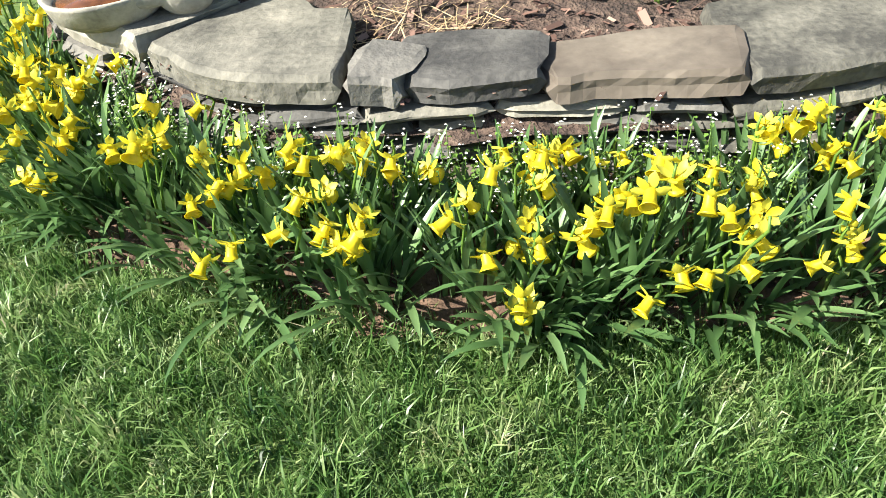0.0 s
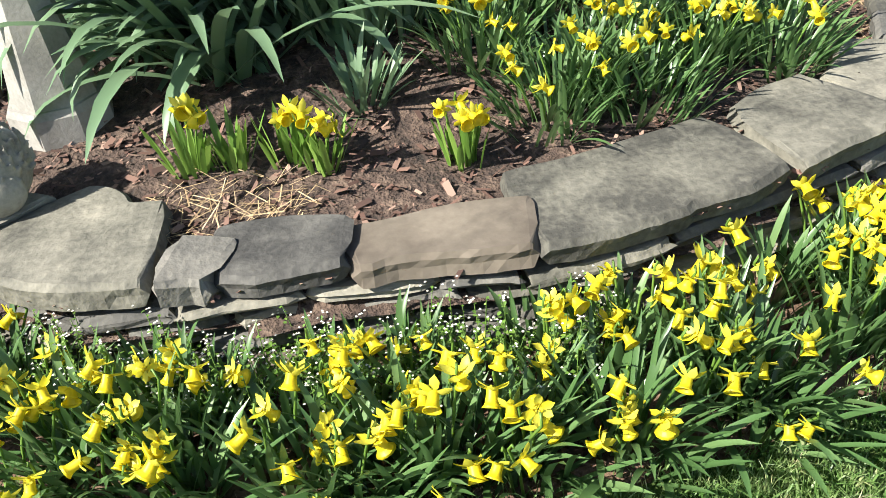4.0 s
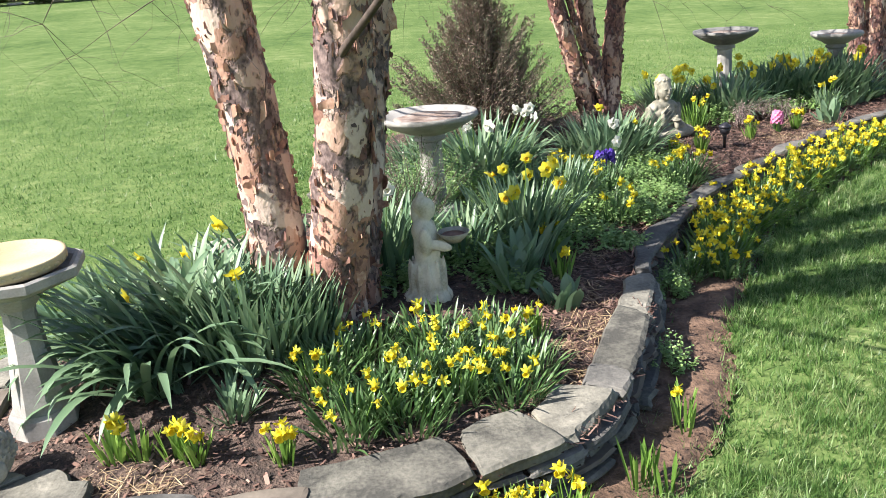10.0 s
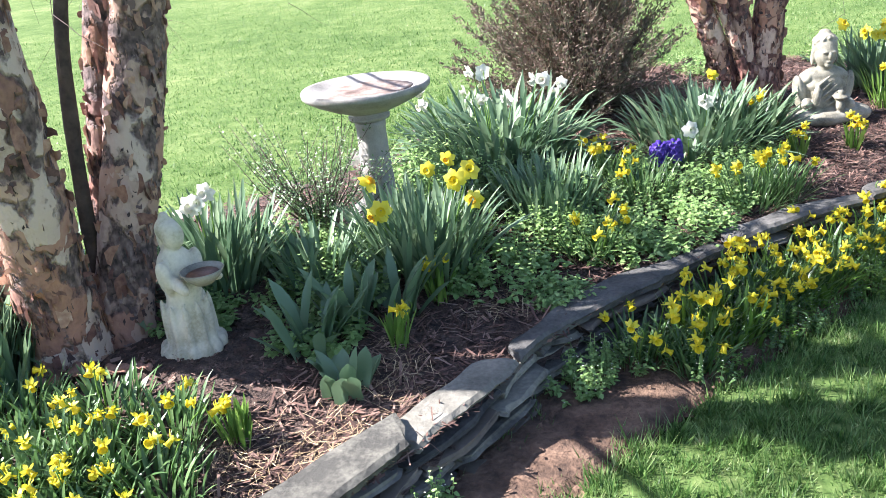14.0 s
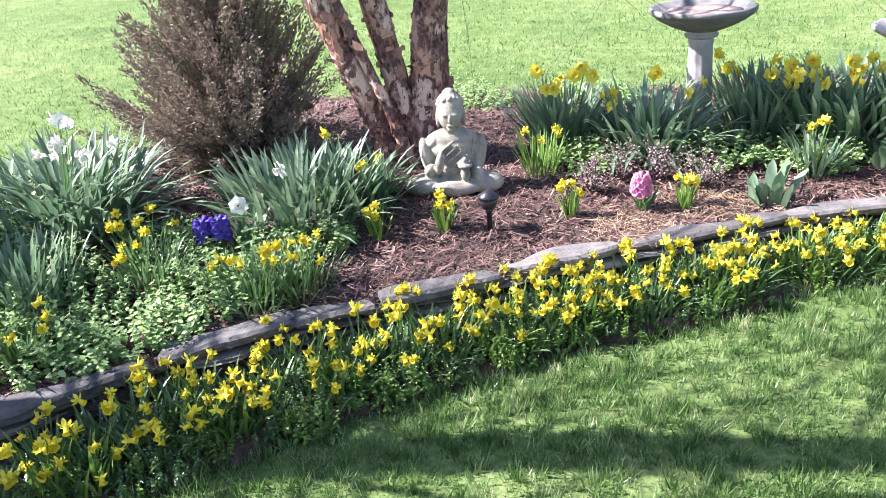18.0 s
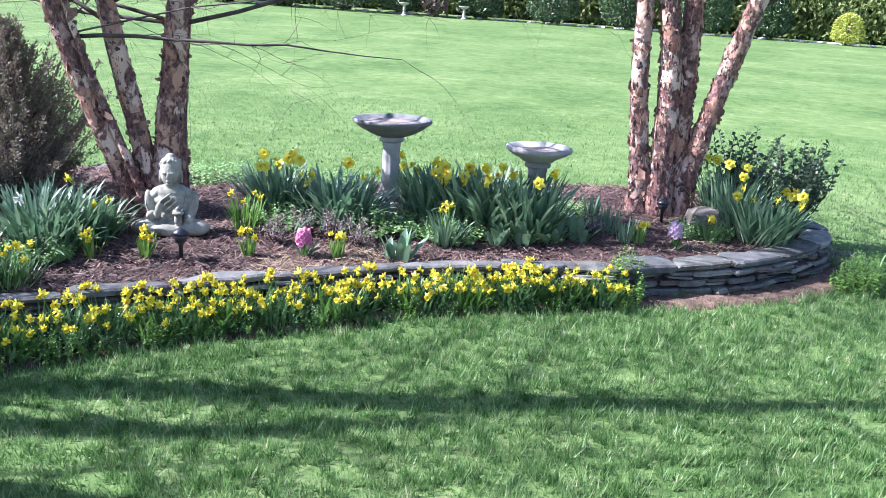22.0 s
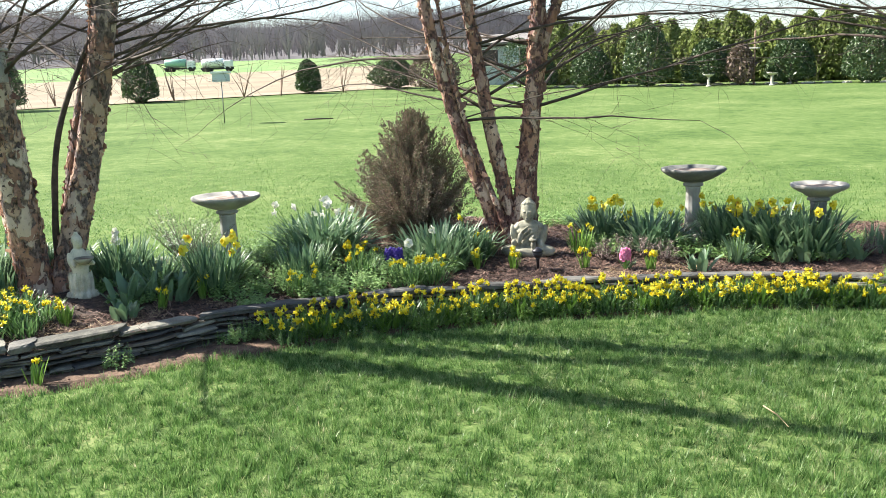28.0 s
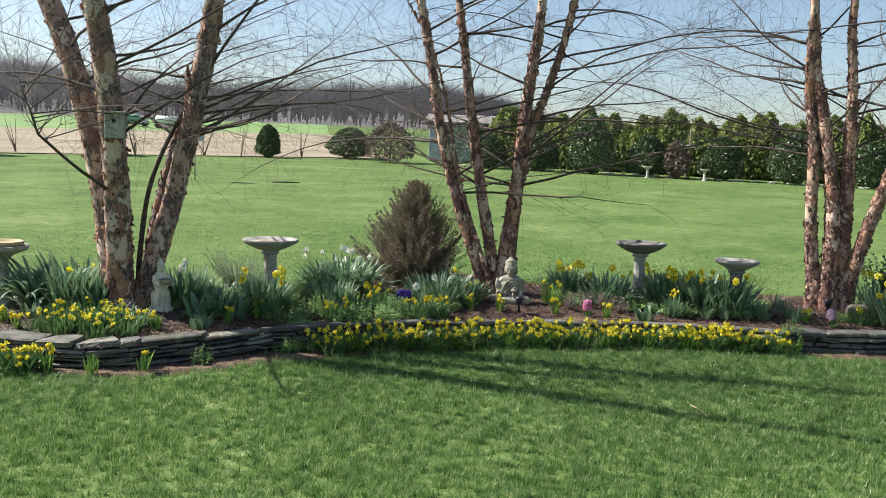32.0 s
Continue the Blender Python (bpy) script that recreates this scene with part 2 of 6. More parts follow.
def birch_bark(name, dark, tint=(1.0, 1.0, 1.0), rind=(1.0, 1.0, 1.0)):
    """Papery bark: torn cream, pink and salmon sheets between strips of rough grey-brown crust."""
    m, n, l, b = nodes_of(name)
    co, mp = n.new("ShaderNodeTexCoord"), n.new("ShaderNodeMapping")
    mp.inputs["Scale"].default_value = (1.15, 1.15, 0.85)
    l.new(co.outputs["Object"], mp.inputs["Vector"])
    bend, big, fine = n.new("ShaderNodeTexNoise"), n.new("ShaderNodeTexNoise"), n.new("ShaderNodeTexNoise")
    bend.inputs["Scale"].default_value, bend.inputs["Detail"].default_value = 9, 5
    big.inputs["Scale"].default_value, big.inputs["Detail"].default_value, big.inputs["Roughness"].default_value = 5.5, 8, 0.6
    fine.inputs["Scale"].default_value, fine.inputs["Detail"].default_value = 42, 6
    for x in (bend, big, fine):
        l.new(mp.outputs[0], x.inputs["Vector"])
    warp = n.new("ShaderNodeMix")
    warp.data_type, warp.blend_type = "RGBA", "ADD"
    warp.inputs["Factor"].default_value = 0.24
    l.new(mp.outputs[0], warp.inputs["A"])
    l.new(bend.outputs["Color"], warp.inputs["B"])
    cell, edge = n.new("ShaderNodeTexVoronoi"), n.new("ShaderNodeTexVoronoi")
    edge.feature = "DISTANCE_TO_EDGE"
    for x in (cell, edge):
        x.inputs["Scale"].default_value = 6.5
        l.new(warp.outputs["Result"], x.inputs["Vector"])
    sep = n.new("ShaderNodeSeparateColor")
    l.new(cell.outputs["Color"], sep.inputs[0])
    tone = n.new("ShaderNodeMath")
    tone.operation = "MULTIPLY_ADD"
    tone.inputs[1].default_value = 0.28
    l.new(fine.outputs["Fac"], tone.inputs[0])
    l.new(sep.outputs[0], tone.inputs[2])
    tones = [(0.12, (0.17, 0.085, 0.07)), (0.3, (0.37, 0.2, 0.135)), (0.5, (0.43, 0.28, 0.2)), (0.72, (0.48, 0.345, 0.265)), (0.86, (0.27, 0.165, 0.145)), (1.0, (0.54, 0.425, 0.34))]
    sheet = ramp(n, [(at, tuple(c * k for c, k in zip(col, tint))) for at, col in tones])
    l.new(tone.outputs[0], sheet.inputs[0])
    crust = ramp(n, [(at, tuple(c * k for c, k in zip(col, rind))) for at, col in [(0.32, (0.03, 0.021, 0.019)), (0.5, (0.125, 0.086, 0.076)), (0.68, (0.25, 0.185, 0.16))]])
    l.new(fine.outputs["Fac"], crust.inputs[0])
    # crust shows where the large noise is low and along the torn edges
    k = n.new("ShaderNodeMath")
    k.operation = "MULTIPLY_ADD"
    k.inputs[1].default_value, k.inputs[2].default_value = 0.75, 0.035 - dark
    l.new(edge.outputs["Distance"], k.inputs[0])
    k2 = n.new("ShaderNodeMath")
    l.new(big.outputs["Fac"], k2.inputs[0])
    l.new(k.outputs[0], k2.inputs[1])
    mask = ramp(n, [(0.49, (0, 0, 0)), (0.575, (1, 1, 1))])
    l.new(k2.outputs[0], mask.inputs[0])
    mix = n.new("ShaderNodeMix")
    mix.data_type = "RGBA"
    l.new(mask.outputs[0], mix.inputs["Factor"])
    l.new(crust.outputs[0], mix.inputs["A"])
    l.new(sheet.outputs[0], mix.inputs["B"])
    l.new(mix.outputs["Result"], b.inputs["Base Color"])
    b.inputs["Roughness"].default_value = 0.75
    h = n.new("ShaderNodeMath")
    h.operation = "MULTIPLY_ADD"
    h.inputs[1].default_value = 0.6
    l.new(fine.outputs["Fac"], h.inputs[0])
    l.new(mask.outputs[0], h.inputs[2])
    bp = n.new("ShaderNodeBump")
    bp.inputs["Strength"].default_value, bp.inputs["Distance"].default_value = 0.9, 0.012
    l.new(h.outputs[0], bp.inputs["Height"])
    l.new(bp.outputs[0], b.inputs["Normal"])
    return m


BIRCH = birch_bark("peeling birch bark", 0.05)
BIRCH_DARK = birch_bark("dark birch bark", 0.14, (0.8, 0.7, 0.68))
BIRCH_RED = birch_bark("reddish birch bark", 0.075, (1.15, 1.06, 1.0), (1.05, 0.68, 0.62))
FLAKE = leafy("dark bark flakes", [(0.0, (0.03, 0.02, 0.018)), (0.45, (0.1, 0.066, 0.06)), (0.8, (0.2, 0.14, 0.125)), (1.0, (0.36, 0.27, 0.23))], 0.8, 0.1, 7.0, 0.75)
CURL = leafy("curling bark", [(0.0, (0.06, 0.035, 0.03)), (0.4, (0.22, 0.11, 0.085)), (0.75, (0.45, 0.27, 0.18)), (1.0, (0.62, 0.46, 0.34))], 0.7, 0.2, 60.0, 0.62, 1.8)

# ---- mesh helpers ----


def mesh(name, verts, faces, mats, idx=None, smooth=True):
    me = bpy.data.meshes.new(name)
    me.from_pydata([tuple(v) for v in verts], [], faces)
    for m in mats if isinstance(mats, (list, tuple)) else [mats]:
        me.materials.append(m)
    if idx is not None:
        me.polygons.foreach_set("material_index", np.asarray(idx, np.int32))
    me.polygons.foreach_set("use_smooth", np.full(len(me.polygons), smooth))
    me.update()
    return me


def mesh_np(name, verts, faces, mat, smooth=False):
    """Many small faces of one size, quickly."""
    verts, faces = np.asarray(verts, np.float32), np.asarray(faces, np.int32)
    me = bpy.data.meshes.new(name)
    me.vertices.add(len(verts))
    me.vertices.foreach_set("co", verts.ravel())
    k = faces.shape[1]
    me.loops.add(faces.size)
    me.loops.foreach_set("vertex_index", faces.ravel())
    me.polygons.add(len(faces))
    me.polygons.foreach_set("loop_start", np.arange(len(faces), dtype=np.int32) * k)
    me.polygons.foreach_set("use_smooth", np.full(len(faces), smooth))
    me.materials.append(mat)
    me.update(calc_edges=True)
    me.validate()
    return me


def part(name, me, parent=None, label="", m=None):
    ob = new(name, me)
    if parent:
        ob.parent = parent
    if m is not None:
        ob.matrix_basis = m
    return tagged(ob, label)


def thing(name, at=(0, 0, 0), turn=0.0, label="", category="", group="", kind=""):
    ob = new(name)
    ob.empty_display_size = 0.05
    ob.matrix_basis = pose(*at, 0, 0, turn)
    return tagged(ob, label, category, group, kind)


def joined(pieces):
    """One list of verts and faces out of several."""
    v, f = [], []
    for pv, pf in pieces:
        k = len(v)
        v += [tuple(p) for p in pv]
        f += [tuple(i + k for i in q) for q in pf]
    return v, f


def lathe(profile, segs=32, wave=None, steps_at=0.0):
    """Turned shape from (radius, height) rows, closed at both ends where the radius is 0. wave(angle, row) scales the radius."""
    v, f = [], []
    for j, (r, z) in enumerate(profile):
        for i in range(segs):
            a = 2 * math.pi * (i + steps_at) / segs
            k = wave(a, j) if wave else 1.0
            v.append((r * k * math.cos(a), r * k * math.sin(a), z))
    for j in range(len(profile) - 1):
        for i in range(segs):
            i2 = (i + 1) % segs
            f.append((j * segs + i, j * segs + i2, (j + 1) * segs + i2, (j + 1) * segs + i))
    f.append(tuple(range(segs - 1, -1, -1)))
    f.append(tuple((len(profile) - 1) * segs + i for i in range(segs)))
    return v, f


def tube(points, radii, segs=8, rough=0.0, seed=0):
    """A tapered limb along points."""
    pts = [Vector(p) for p in points]
    v, f = [], []
    side = Vector((1, 0, 0))
    for j, p in enumerate(pts):
        way = (pts[min(j + 1, len(pts) - 1)] - pts[max(j - 1, 0)]).normalized()
        side = (side - way * side.dot(way))
        side = side.normalized() if side.length > 1e-4 else way.orthogonal().normalized()
        up = way.cross(side)
        for i in range(segs):
            a = 2 * math.pi * i / segs
            k = 1.0
            if rough:
                q = p * 9 + Vector((math.cos(a) * 1.4, math.sin(a) * 1.4, seed))
                k += rough * noise.noise(q) + 0.5 * rough * noise.noise(q * 2.7)
            v.append(p + (side * math.cos(a) + up * math.sin(a)) * radii[j] * k)
    for j in range(len(pts) - 1):
        for i in range(segs):
            i2 = (i + 1) % segs
            f.append((j * segs + i, j * segs + i2, (j + 1) * segs + i2, (j + 1) * segs + i))
    f.append(tuple(range(segs - 1, -1, -1)))
    f.append(tuple((len(pts) - 1) * segs + i for i in range(segs)))
    return v, f


def spline(points, per=8):
    """Catmull-Rom through the points."""
    p = np.array(points, float)
    q = np.vstack([2 * p[0] - p[1], p, 2 * p[-1] - p[-2]])
    out = []
    for i in range(1, len(q) - 2):
        for k in range(per):
            t = k / per
            out.append(0.5 * (2 * q[i] + (q[i + 1] - q[i - 1]) * t + (2 * q[i - 1] - 5 * q[i] + 4 * q[i + 1] - q[i + 2]) * t * t + (3 * q[i] - q[i - 1] - 3 * q[i + 1] + q[i + 2]) * t**3))
    out.append(q[-2])
    return np.array(out)


def inside(poly, pts):
    """Which points lie in a polygon."""
    x, y = pts[:, 0], pts[:, 1]
    hit = np.zeros(len(pts), bool)
    for (x0, y0), (x1, y1) in zip(poly, np.roll(poly, -1, 0)):
        cross = (y0 > y) != (y1 > y)
        hit ^= cross & (x < (x1 - x0) * (y - y0) / (y1 - y0 + 1e-12) + x0)
    return hit


def edge_gap(line, pts):
    """Distance of points to a polyline."""
    best = np.full(len(pts), 1e9)
    for a, b in zip(line[:-1], line[1:]):
        d = b - a
        t = np.clip(((pts - a) @ d) / (d @ d + 1e-12), 0, 1)
        best = np.minimum(best, np.hypot(*(pts - a - t[:, None] * d).T))
    return best


def soft_step(x, a, b):
    t = np.clip((x - a) / (b - a), 0, 1)
    return t * t * (3 - 2 * t)


def wobble(pts, scale, seed=0.0):
    """Smooth noise, about -1 to 1."""
    x, y = pts[:, 0] * scale + seed, pts[:, 1] * scale - seed
    return (np.sin(x * 1.7 + 1.3 * np.sin(y * 1.1)) + np.sin(y * 2.3 + 1.7 * np.sin(x * 0.9 + 2)) + np.sin((x + y) * 3.1 + np.sin(x * 2.2))) / 3


# ---- plan ----
WALL = spline([(-0.84, 2.65), (-0.96, 2.38), (-0.97, 2.10), (-0.92, 1.85), (-0.81, 1.62), (-0.61, 1.45), (-0.40, 1.30), (-0.14, 1.26), (0.09, 1.245), (0.40, 1.22), (0.64, 1.26), (0.90, 1.34), (1.22, 1.48), (1.45, 1.73), (1.56, 1.95), (1.75, 2.37), (1.84, 2.65), (1.93, 2.93), (2.29, 3.51), (2.64, 3.93), (2.91, 4.21), (3.32, 4.58), (3.84, 5.00), (4.30, 5.33), (4.80, 5.62), (5.46, 5.87), (5.72, 6.04), (6.10, 6.27), (6.39, 6.57), (6.71, 7.05), (6.78, 7.48), (6.70, 7.75)])
REAR = spline([(6.70, 7.75), (6.1, 8.35), (5.0, 8.4), (4.0, 7.8), (3.0, 7.45), (2.2, 7.35), (0.95, 6.95), (0.6, 5.8), (0.38, 4.75), (0.06, 4.3), (-0.18, 3.96), (-0.55, 3.3), (-0.84, 2.65)])
TURF = spline([(-0.98, 2.7), (-1.06, 2.1), (-1.03, 1.75), (-0.9, 1.42), (-0.66, 1.12), (-0.36, 1.0), (-0.1, 0.9), (0.14, 0.87), (0.4, 0.86), (0.7, 0.92), (0.9, 0.98), (1.16, 1.18), (1.39, 1.32), (1.67, 1.59), (1.97, 2.08), (2.15, 2.53), (2.44, 3.0), (2.85, 3.6), (3.12, 3.91), (3.54, 4.34), (3.96, 4.68), (4.6, 5.21), (5.49, 5.72), (6.05, 5.96), (6.58, 6.42), (6.98, 6.9), (7.05, 7.6)])
BED = np.vstack([WALL, REAR[1:-1]])
STRIP = np.vstack([TURF, WALL[::-1]])
RUN = np.r_[0, np.cumsum(np.hypot(*np.diff(WALL, axis=0).T))]


def bed_height(pts):
    pts = np.atleast_2d(np.asarray(pts, float))[:, :2]
    gap = edge_gap(BED, pts)
    rise = 0.10 - 0.055 * soft_step(pts[:, 0], 1.1, 2.2)
    return 0.165 + rise * soft_step(gap, 0.1, 0.9) + 0.010 * wobble(pts, 5)


def land_height(pts):
    pts = np.atleast_2d(np.asarray(pts, float))[:, :2]
    d = np.hypot(pts[:, 0] - 3, pts[:, 1] - 4)
    west = np.clip(-pts[:, 0] * 0.6 + pts[:, 1] * 0.8, 0, 1e9)
    rise = 0.034 * np.clip(west - 8, 0, 54) + 0.06 * np.clip(west - 62, 0, 80) + 0.02 * np.clip(west - 142, 0, 200)
    return rise + 0.008 * wobble(pts, 1.1) * np.clip(1.25 - d / 8, 0, 1)


def ground_at(x, y):
    """The height of what lies underfoot there."""
    p = np.array([[x, y]])
    if inside(BED, p)[0]:
        return float(bed_height(p)[0])
    if inside(STRIP, p)[0]:
        return 0.012
    return float(land_height(p)[0])


# ---- ground ----
u = np.sinh(np.linspace(-6.9, 6.9, 230)) * 0.75
gx, gy = np.meshgrid(u + 3, u + 4)
gp = np.c_[gx.ravel(), gy.ravel()]
gz = land_height(gp)
gz[inside(BED, gp) | inside(STRIP, gp)] -= 0.06
k = len(u)
ii = np.arange(k * k).reshape(k, k)
quads = np.stack([ii[:-1, :-1], ii[:-1, 1:], ii[1:, 1:], ii[1:, :-1]], -1).reshape(-1, 4)
tagged(new("ground", mesh_np("ground", np.c_[gp, gz], quads, LAWN, True)), "mown green spring lawn reaching to the far field", "lawn", kind="structure")


def patch(name, poly, height, mat, step, label, category):
    lo, hi = poly.min(0) - step, poly.max(0) + step
    nx, ny = (np.ceil((hi - lo) / step)).astype(int) + 1
    x, y = np.meshgrid(lo[0] + np.arange(nx) * step, lo[1] + np.arange(ny) * step)
    p = np.c_[x.ravel(), y.ravel()]
    ok = (inside(poly, p) | (edge_gap(np.vstack([poly, poly[:1]]), p) < step * 0.9)).reshape(ny, nx)
    ids = np.arange(nx * ny).reshape(ny, nx)
    q = np.stack([ids[:-1, :-1], ids[:-1, 1:], ids[1:, 1:], ids[1:, :-1]], -1)
    q = q[ok[:-1, :-1] & ok[:-1, 1:] & ok[1:, 1:] & ok[1:, :-1]].reshape(-1, 4)
    used = np.unique(q)
    back = np.zeros(nx * ny, int)
    back[used] = np.arange(len(used))
    return tagged(new(name, mesh_np(name, np.c_[p[used], height(p[used])], back[q], mat, True)), label, category, kind="structure")


patch("planting_bed", BED, lambda p: bed_height(p) - 0.06 * (edge_gap(BED, p) < 0.05) + 0.006 * wobble(p, 31), MULCH, 0.04, "raised bed of dark soil and shredded bark mulch", "soil")
patch("soil_strip", STRIP, lambda p: 0.012 + 0.008 * wobble(p, 9) + 0.005 * wobble(p, 33) - 0.03 * (edge_gap(TURF, p) < 0.03), SOIL, 0.03, "bare brown earth between stone wall and lawn", "soil")

# ---- bird baths ----


def bird_bath(at, turn, height, bowl_r, bowl_mat, ped_mat, label, style, deep=1.0):
    """Pedestal with a moulded foot and neck, and a shallow bowl; style: octagon, round, scallop."""
    top = thing("bird_bath", at, turn, label, "bird bath", "bird baths in the bed")
    h = height - 0.075
    if style == "octagon":
        foot = [(0.0, 0), (0.112, 0), (0.112, 0.07), (0.104, 0.085), (0.0, 0.085)]
        shaft = [(0.095, 0.08), (0.088, 0.12), (0.062, 0.3), (0.052, 0.42), (0.058, h - 0.06), (0.1, h - 0.015), (0.1, h)]
        part("foot", mesh("foot", *lathe(foot, 8, None, 0.5), ped_mat, smooth=False), top)
        part("pedestal", mesh("pedestal", *lathe(shaft, 8, None, 0.5), ped_mat, smooth=False), top)
        b = bowl_r
        bowl = [(0.09, h - 0.005), (0.13, h), (b * 0.93, h + 0.035), (b, h + 0.045), (b, h + 0.072), (b * 0.95, h + 0.078), (b * 0.86, h + 0.068), (b * 0.8, h + 0.045), (0, h + 0.04)]
        part("bowl", mesh("bowl", *lathe(bowl, 8, None, 0.5), bowl_mat, smooth=False), top)
    else:
        def flute(a, j):
            return 1 - 0.07 * abs(math.sin(5 * a))
        foot = [(0.0, 0), (0.14, 0), (0.14, 0.04), (0.12, 0.06), (0.095, 0.075), (0.0, 0.08)]
        k = h - 0.05 * deep
        shaft = [(0.08, 0.07), (0.074, 0.1), (0.066, h * 0.5), (0.062, k - 0.08), (0.066, k - 0.07), (0.066, k - 0.04)]
        neck = [(0.06, k - 0.05), (0.085, k - 0.04), (0.088, k - 0.025), (0.076, k - 0.018), (0.092, k), (0.0, k + 0.005)]
        part("foot", mesh("foot", *lathe(foot, 28), ped_mat), top)
        part("pedestal", mesh("pedestal", *lathe(shaft, 40, flute), ped_mat), top)
        part("neck", mesh("neck", *lathe(neck, 28), ped_mat), top)
        b = bowl_r
        rim = (lambda a, j: 1 + (0.05 * abs(math.cos(4 * a)) - 0.02 if j > 3 else 0.0)) if style == "scallop" else (lambda a, j: 1 + 0.008 * math.sin(7 * a + j))
        bowl = [(0.0, h - 0.008 - 0.05 * deep), (0.1, h - 0.005 - 0.05 * deep), (b * 0.55, h + 0.01 - 0.045 * deep), (b * 0.8, h + 0.03 - 0.025 * deep), (b * 0.955, h + 0.045 - 0.005 * deep), (b * 0.975, h + 0.05), (b, h + 0.054), (b, h + 0.07), (b * 0.985, h + 0.077), (b * 0.93, h + 0.075), (b * 0.8, h + 0.055), (b * 0.5, h + 0.04), (0, h + 0.036)]
        part("bowl", mesh("bowl", *lathe(bowl, 48, rim), bowl_mat), top)
        part("sediment", mesh("sediment", *lathe([(0, h + 0.037), (b * 0.5, h + 0.0415), (b * 0.7, h + 0.05), (b * 0.7, h + 0.053), (b * 0.5, h + 0.0455), (0, h + 0.041)], 30, lambda a, j: 1 + 0.07 * math.sin(2 * a) + 0.06 * math.sin(5 * a + 1)), STAIN), top, "rusty brown stain in the bowl")
    return top


def dish_liner(at, r):
    """A loose round dish with a raised pattern that sits in a larger bowl."""
    prof = [(0.0, 0), (r * 0.9, 0), (r * 0.97, 0.01), (r, 0.035), (r * 0.99, 0.042), (r * 0.93, 0.042), (r * 0.9, 0.026), (0, 0.02)]
    ob = thing("bird_bath_dish", at, 0, "round cream sandstone dish resting in an octagonal bowl", "dish")
    part("dish", mesh("dish", *lathe(prof, 48), SANDSTONE), ob)
    v, f = [], []
    for i in range(26):
        a = 2 * math.pi * i / 26
        p = lathe([(0.0, -0.011), (0.008, -0.006), (0.011, 0.0), (0.008, 0.006), (0.0, 0.011)], 6)
        m = Matrix.Rotation(a, 4, "Z") @ Matrix.Translation((r * 0.975, 0, 0.02)) @ Matrix.Diagonal((0.5, 1.6, 0.8, 1)) @ Matrix.Rotation(radians(40 if i % 2 else -40), 4, "X")
        kk = len(v)
        v += [tuple(m @ Vector(q)) for q in p[0]]
        f += [tuple(x + kk for x in q) for q in p[1]]
    part("relief_band", mesh("relief", v, f, SANDSTONE), ob)
    return ob


bird_bath((-0.50, 1.92, ground_at(-0.5, 1.92) - 0.01), 10, 0.575, 0.235, CONCRETE, CONCRETE, "pale grey concrete bird bath with an octagonal pedestal", "octagon")
dish_liner((-0.51, 1.91, ground_at(-0.5, 1.92) - 0.01 + 0.57), 0.195)
bird_bath((0.98, 3.77, ground_at(0.98, 3.77) - 0.02), 20, 0.822 - ground_at(0.98, 3.77) + 0.02, 0.27, CONCRETE, CONCRETE, "light concrete bird bath with a stained round bowl", "round", 0.5)
bird_bath((3.78, 6.56, ground_at(3.78, 6.56) - 0.02), 0, 0.838 - ground_at(3.78, 6.56) + 0.02, 0.272, CONCRETE_DARK, CONCRETE, "grey concrete bird bath with a fluted pedestal and dark bowl", "round", 0.75)
bird_bath((4.8, 6.58, ground_at(4.8, 6.58) - 0.02), 0, 0.736 - ground_at(4.8, 6.58) + 0.02, 0.215, CONCRETE, CONCRETE_DARK, "low concrete bird bath with a scalloped pale bowl", "scallop", 0.3)

# ---- river birches ----


def limb_points(start, way, length, steps, bend, droop, r):
    pts, p, d = [Vector(start)], Vector(start), Vector(way).normalized()
    for i in range(steps):
        d = (d + Vector((r.uniform(-bend, bend), r.uniform(-bend, bend), r.uniform(-bend, bend) + droop * (i / steps)))).normalized()
        p = p + d * (length / steps)
        pts.append(p.copy())
    return pts


def curls(pieces, path, radii, count, r, small=(0.012, 0.014), grow=(0.05, 0.06), rolls=(0.6, 3.2)):
    """Torn scraps of bark that roll back off a stem, each with a ragged outline."""
    v, f = pieces
    for _ in range(count):
        j = r.randrange(len(path) - 1)
        t = r.random()
        p = path[j].lerp(path[j + 1], t)
        rad = radii[j] + (radii[j + 1] - radii[j]) * t
        a = r.uniform(0, 2 * math.pi)
        w = small[0] + grow[0] * r.random() ** 2
        h = small[1] + grow[1] * r.random() ** 2
        roll = r.uniform(*rolls)
        flip = r.choice((-1, 1))
        skew = r.gauss(0, 0.35)
        k = len(v)
        steps = 5
        ang, x, y = 0.0, 0.0, rad * 0.97
        for i in range(steps + 1):
            q = i / steps
            lo = -0.5 * h * (1 - 0.75 * q * q * r.uniform(0.4, 1.0)) + skew * w * q
            hi = 0.5 * h * (1 - 0.75 * q * q * r.uniform(0.4, 1.0)) + skew * w * q
            aa = a + flip * x / rad
            out = Vector((math.cos(aa), math.sin(aa), 0))
            for z in (lo, hi):
                v.append(p + out * y + Vector((0, 0, z + r.gauss(0, 0.002))))
            ang += roll * (0.2 + q) / steps
            x += math.cos(ang) * w / steps
            y += math.sin(ang) * w / steps
        for i in range(steps):
            f.append((k + 2 * i, k + 2 * i + 2, k + 2 * i + 3, k + 2 * i + 1))


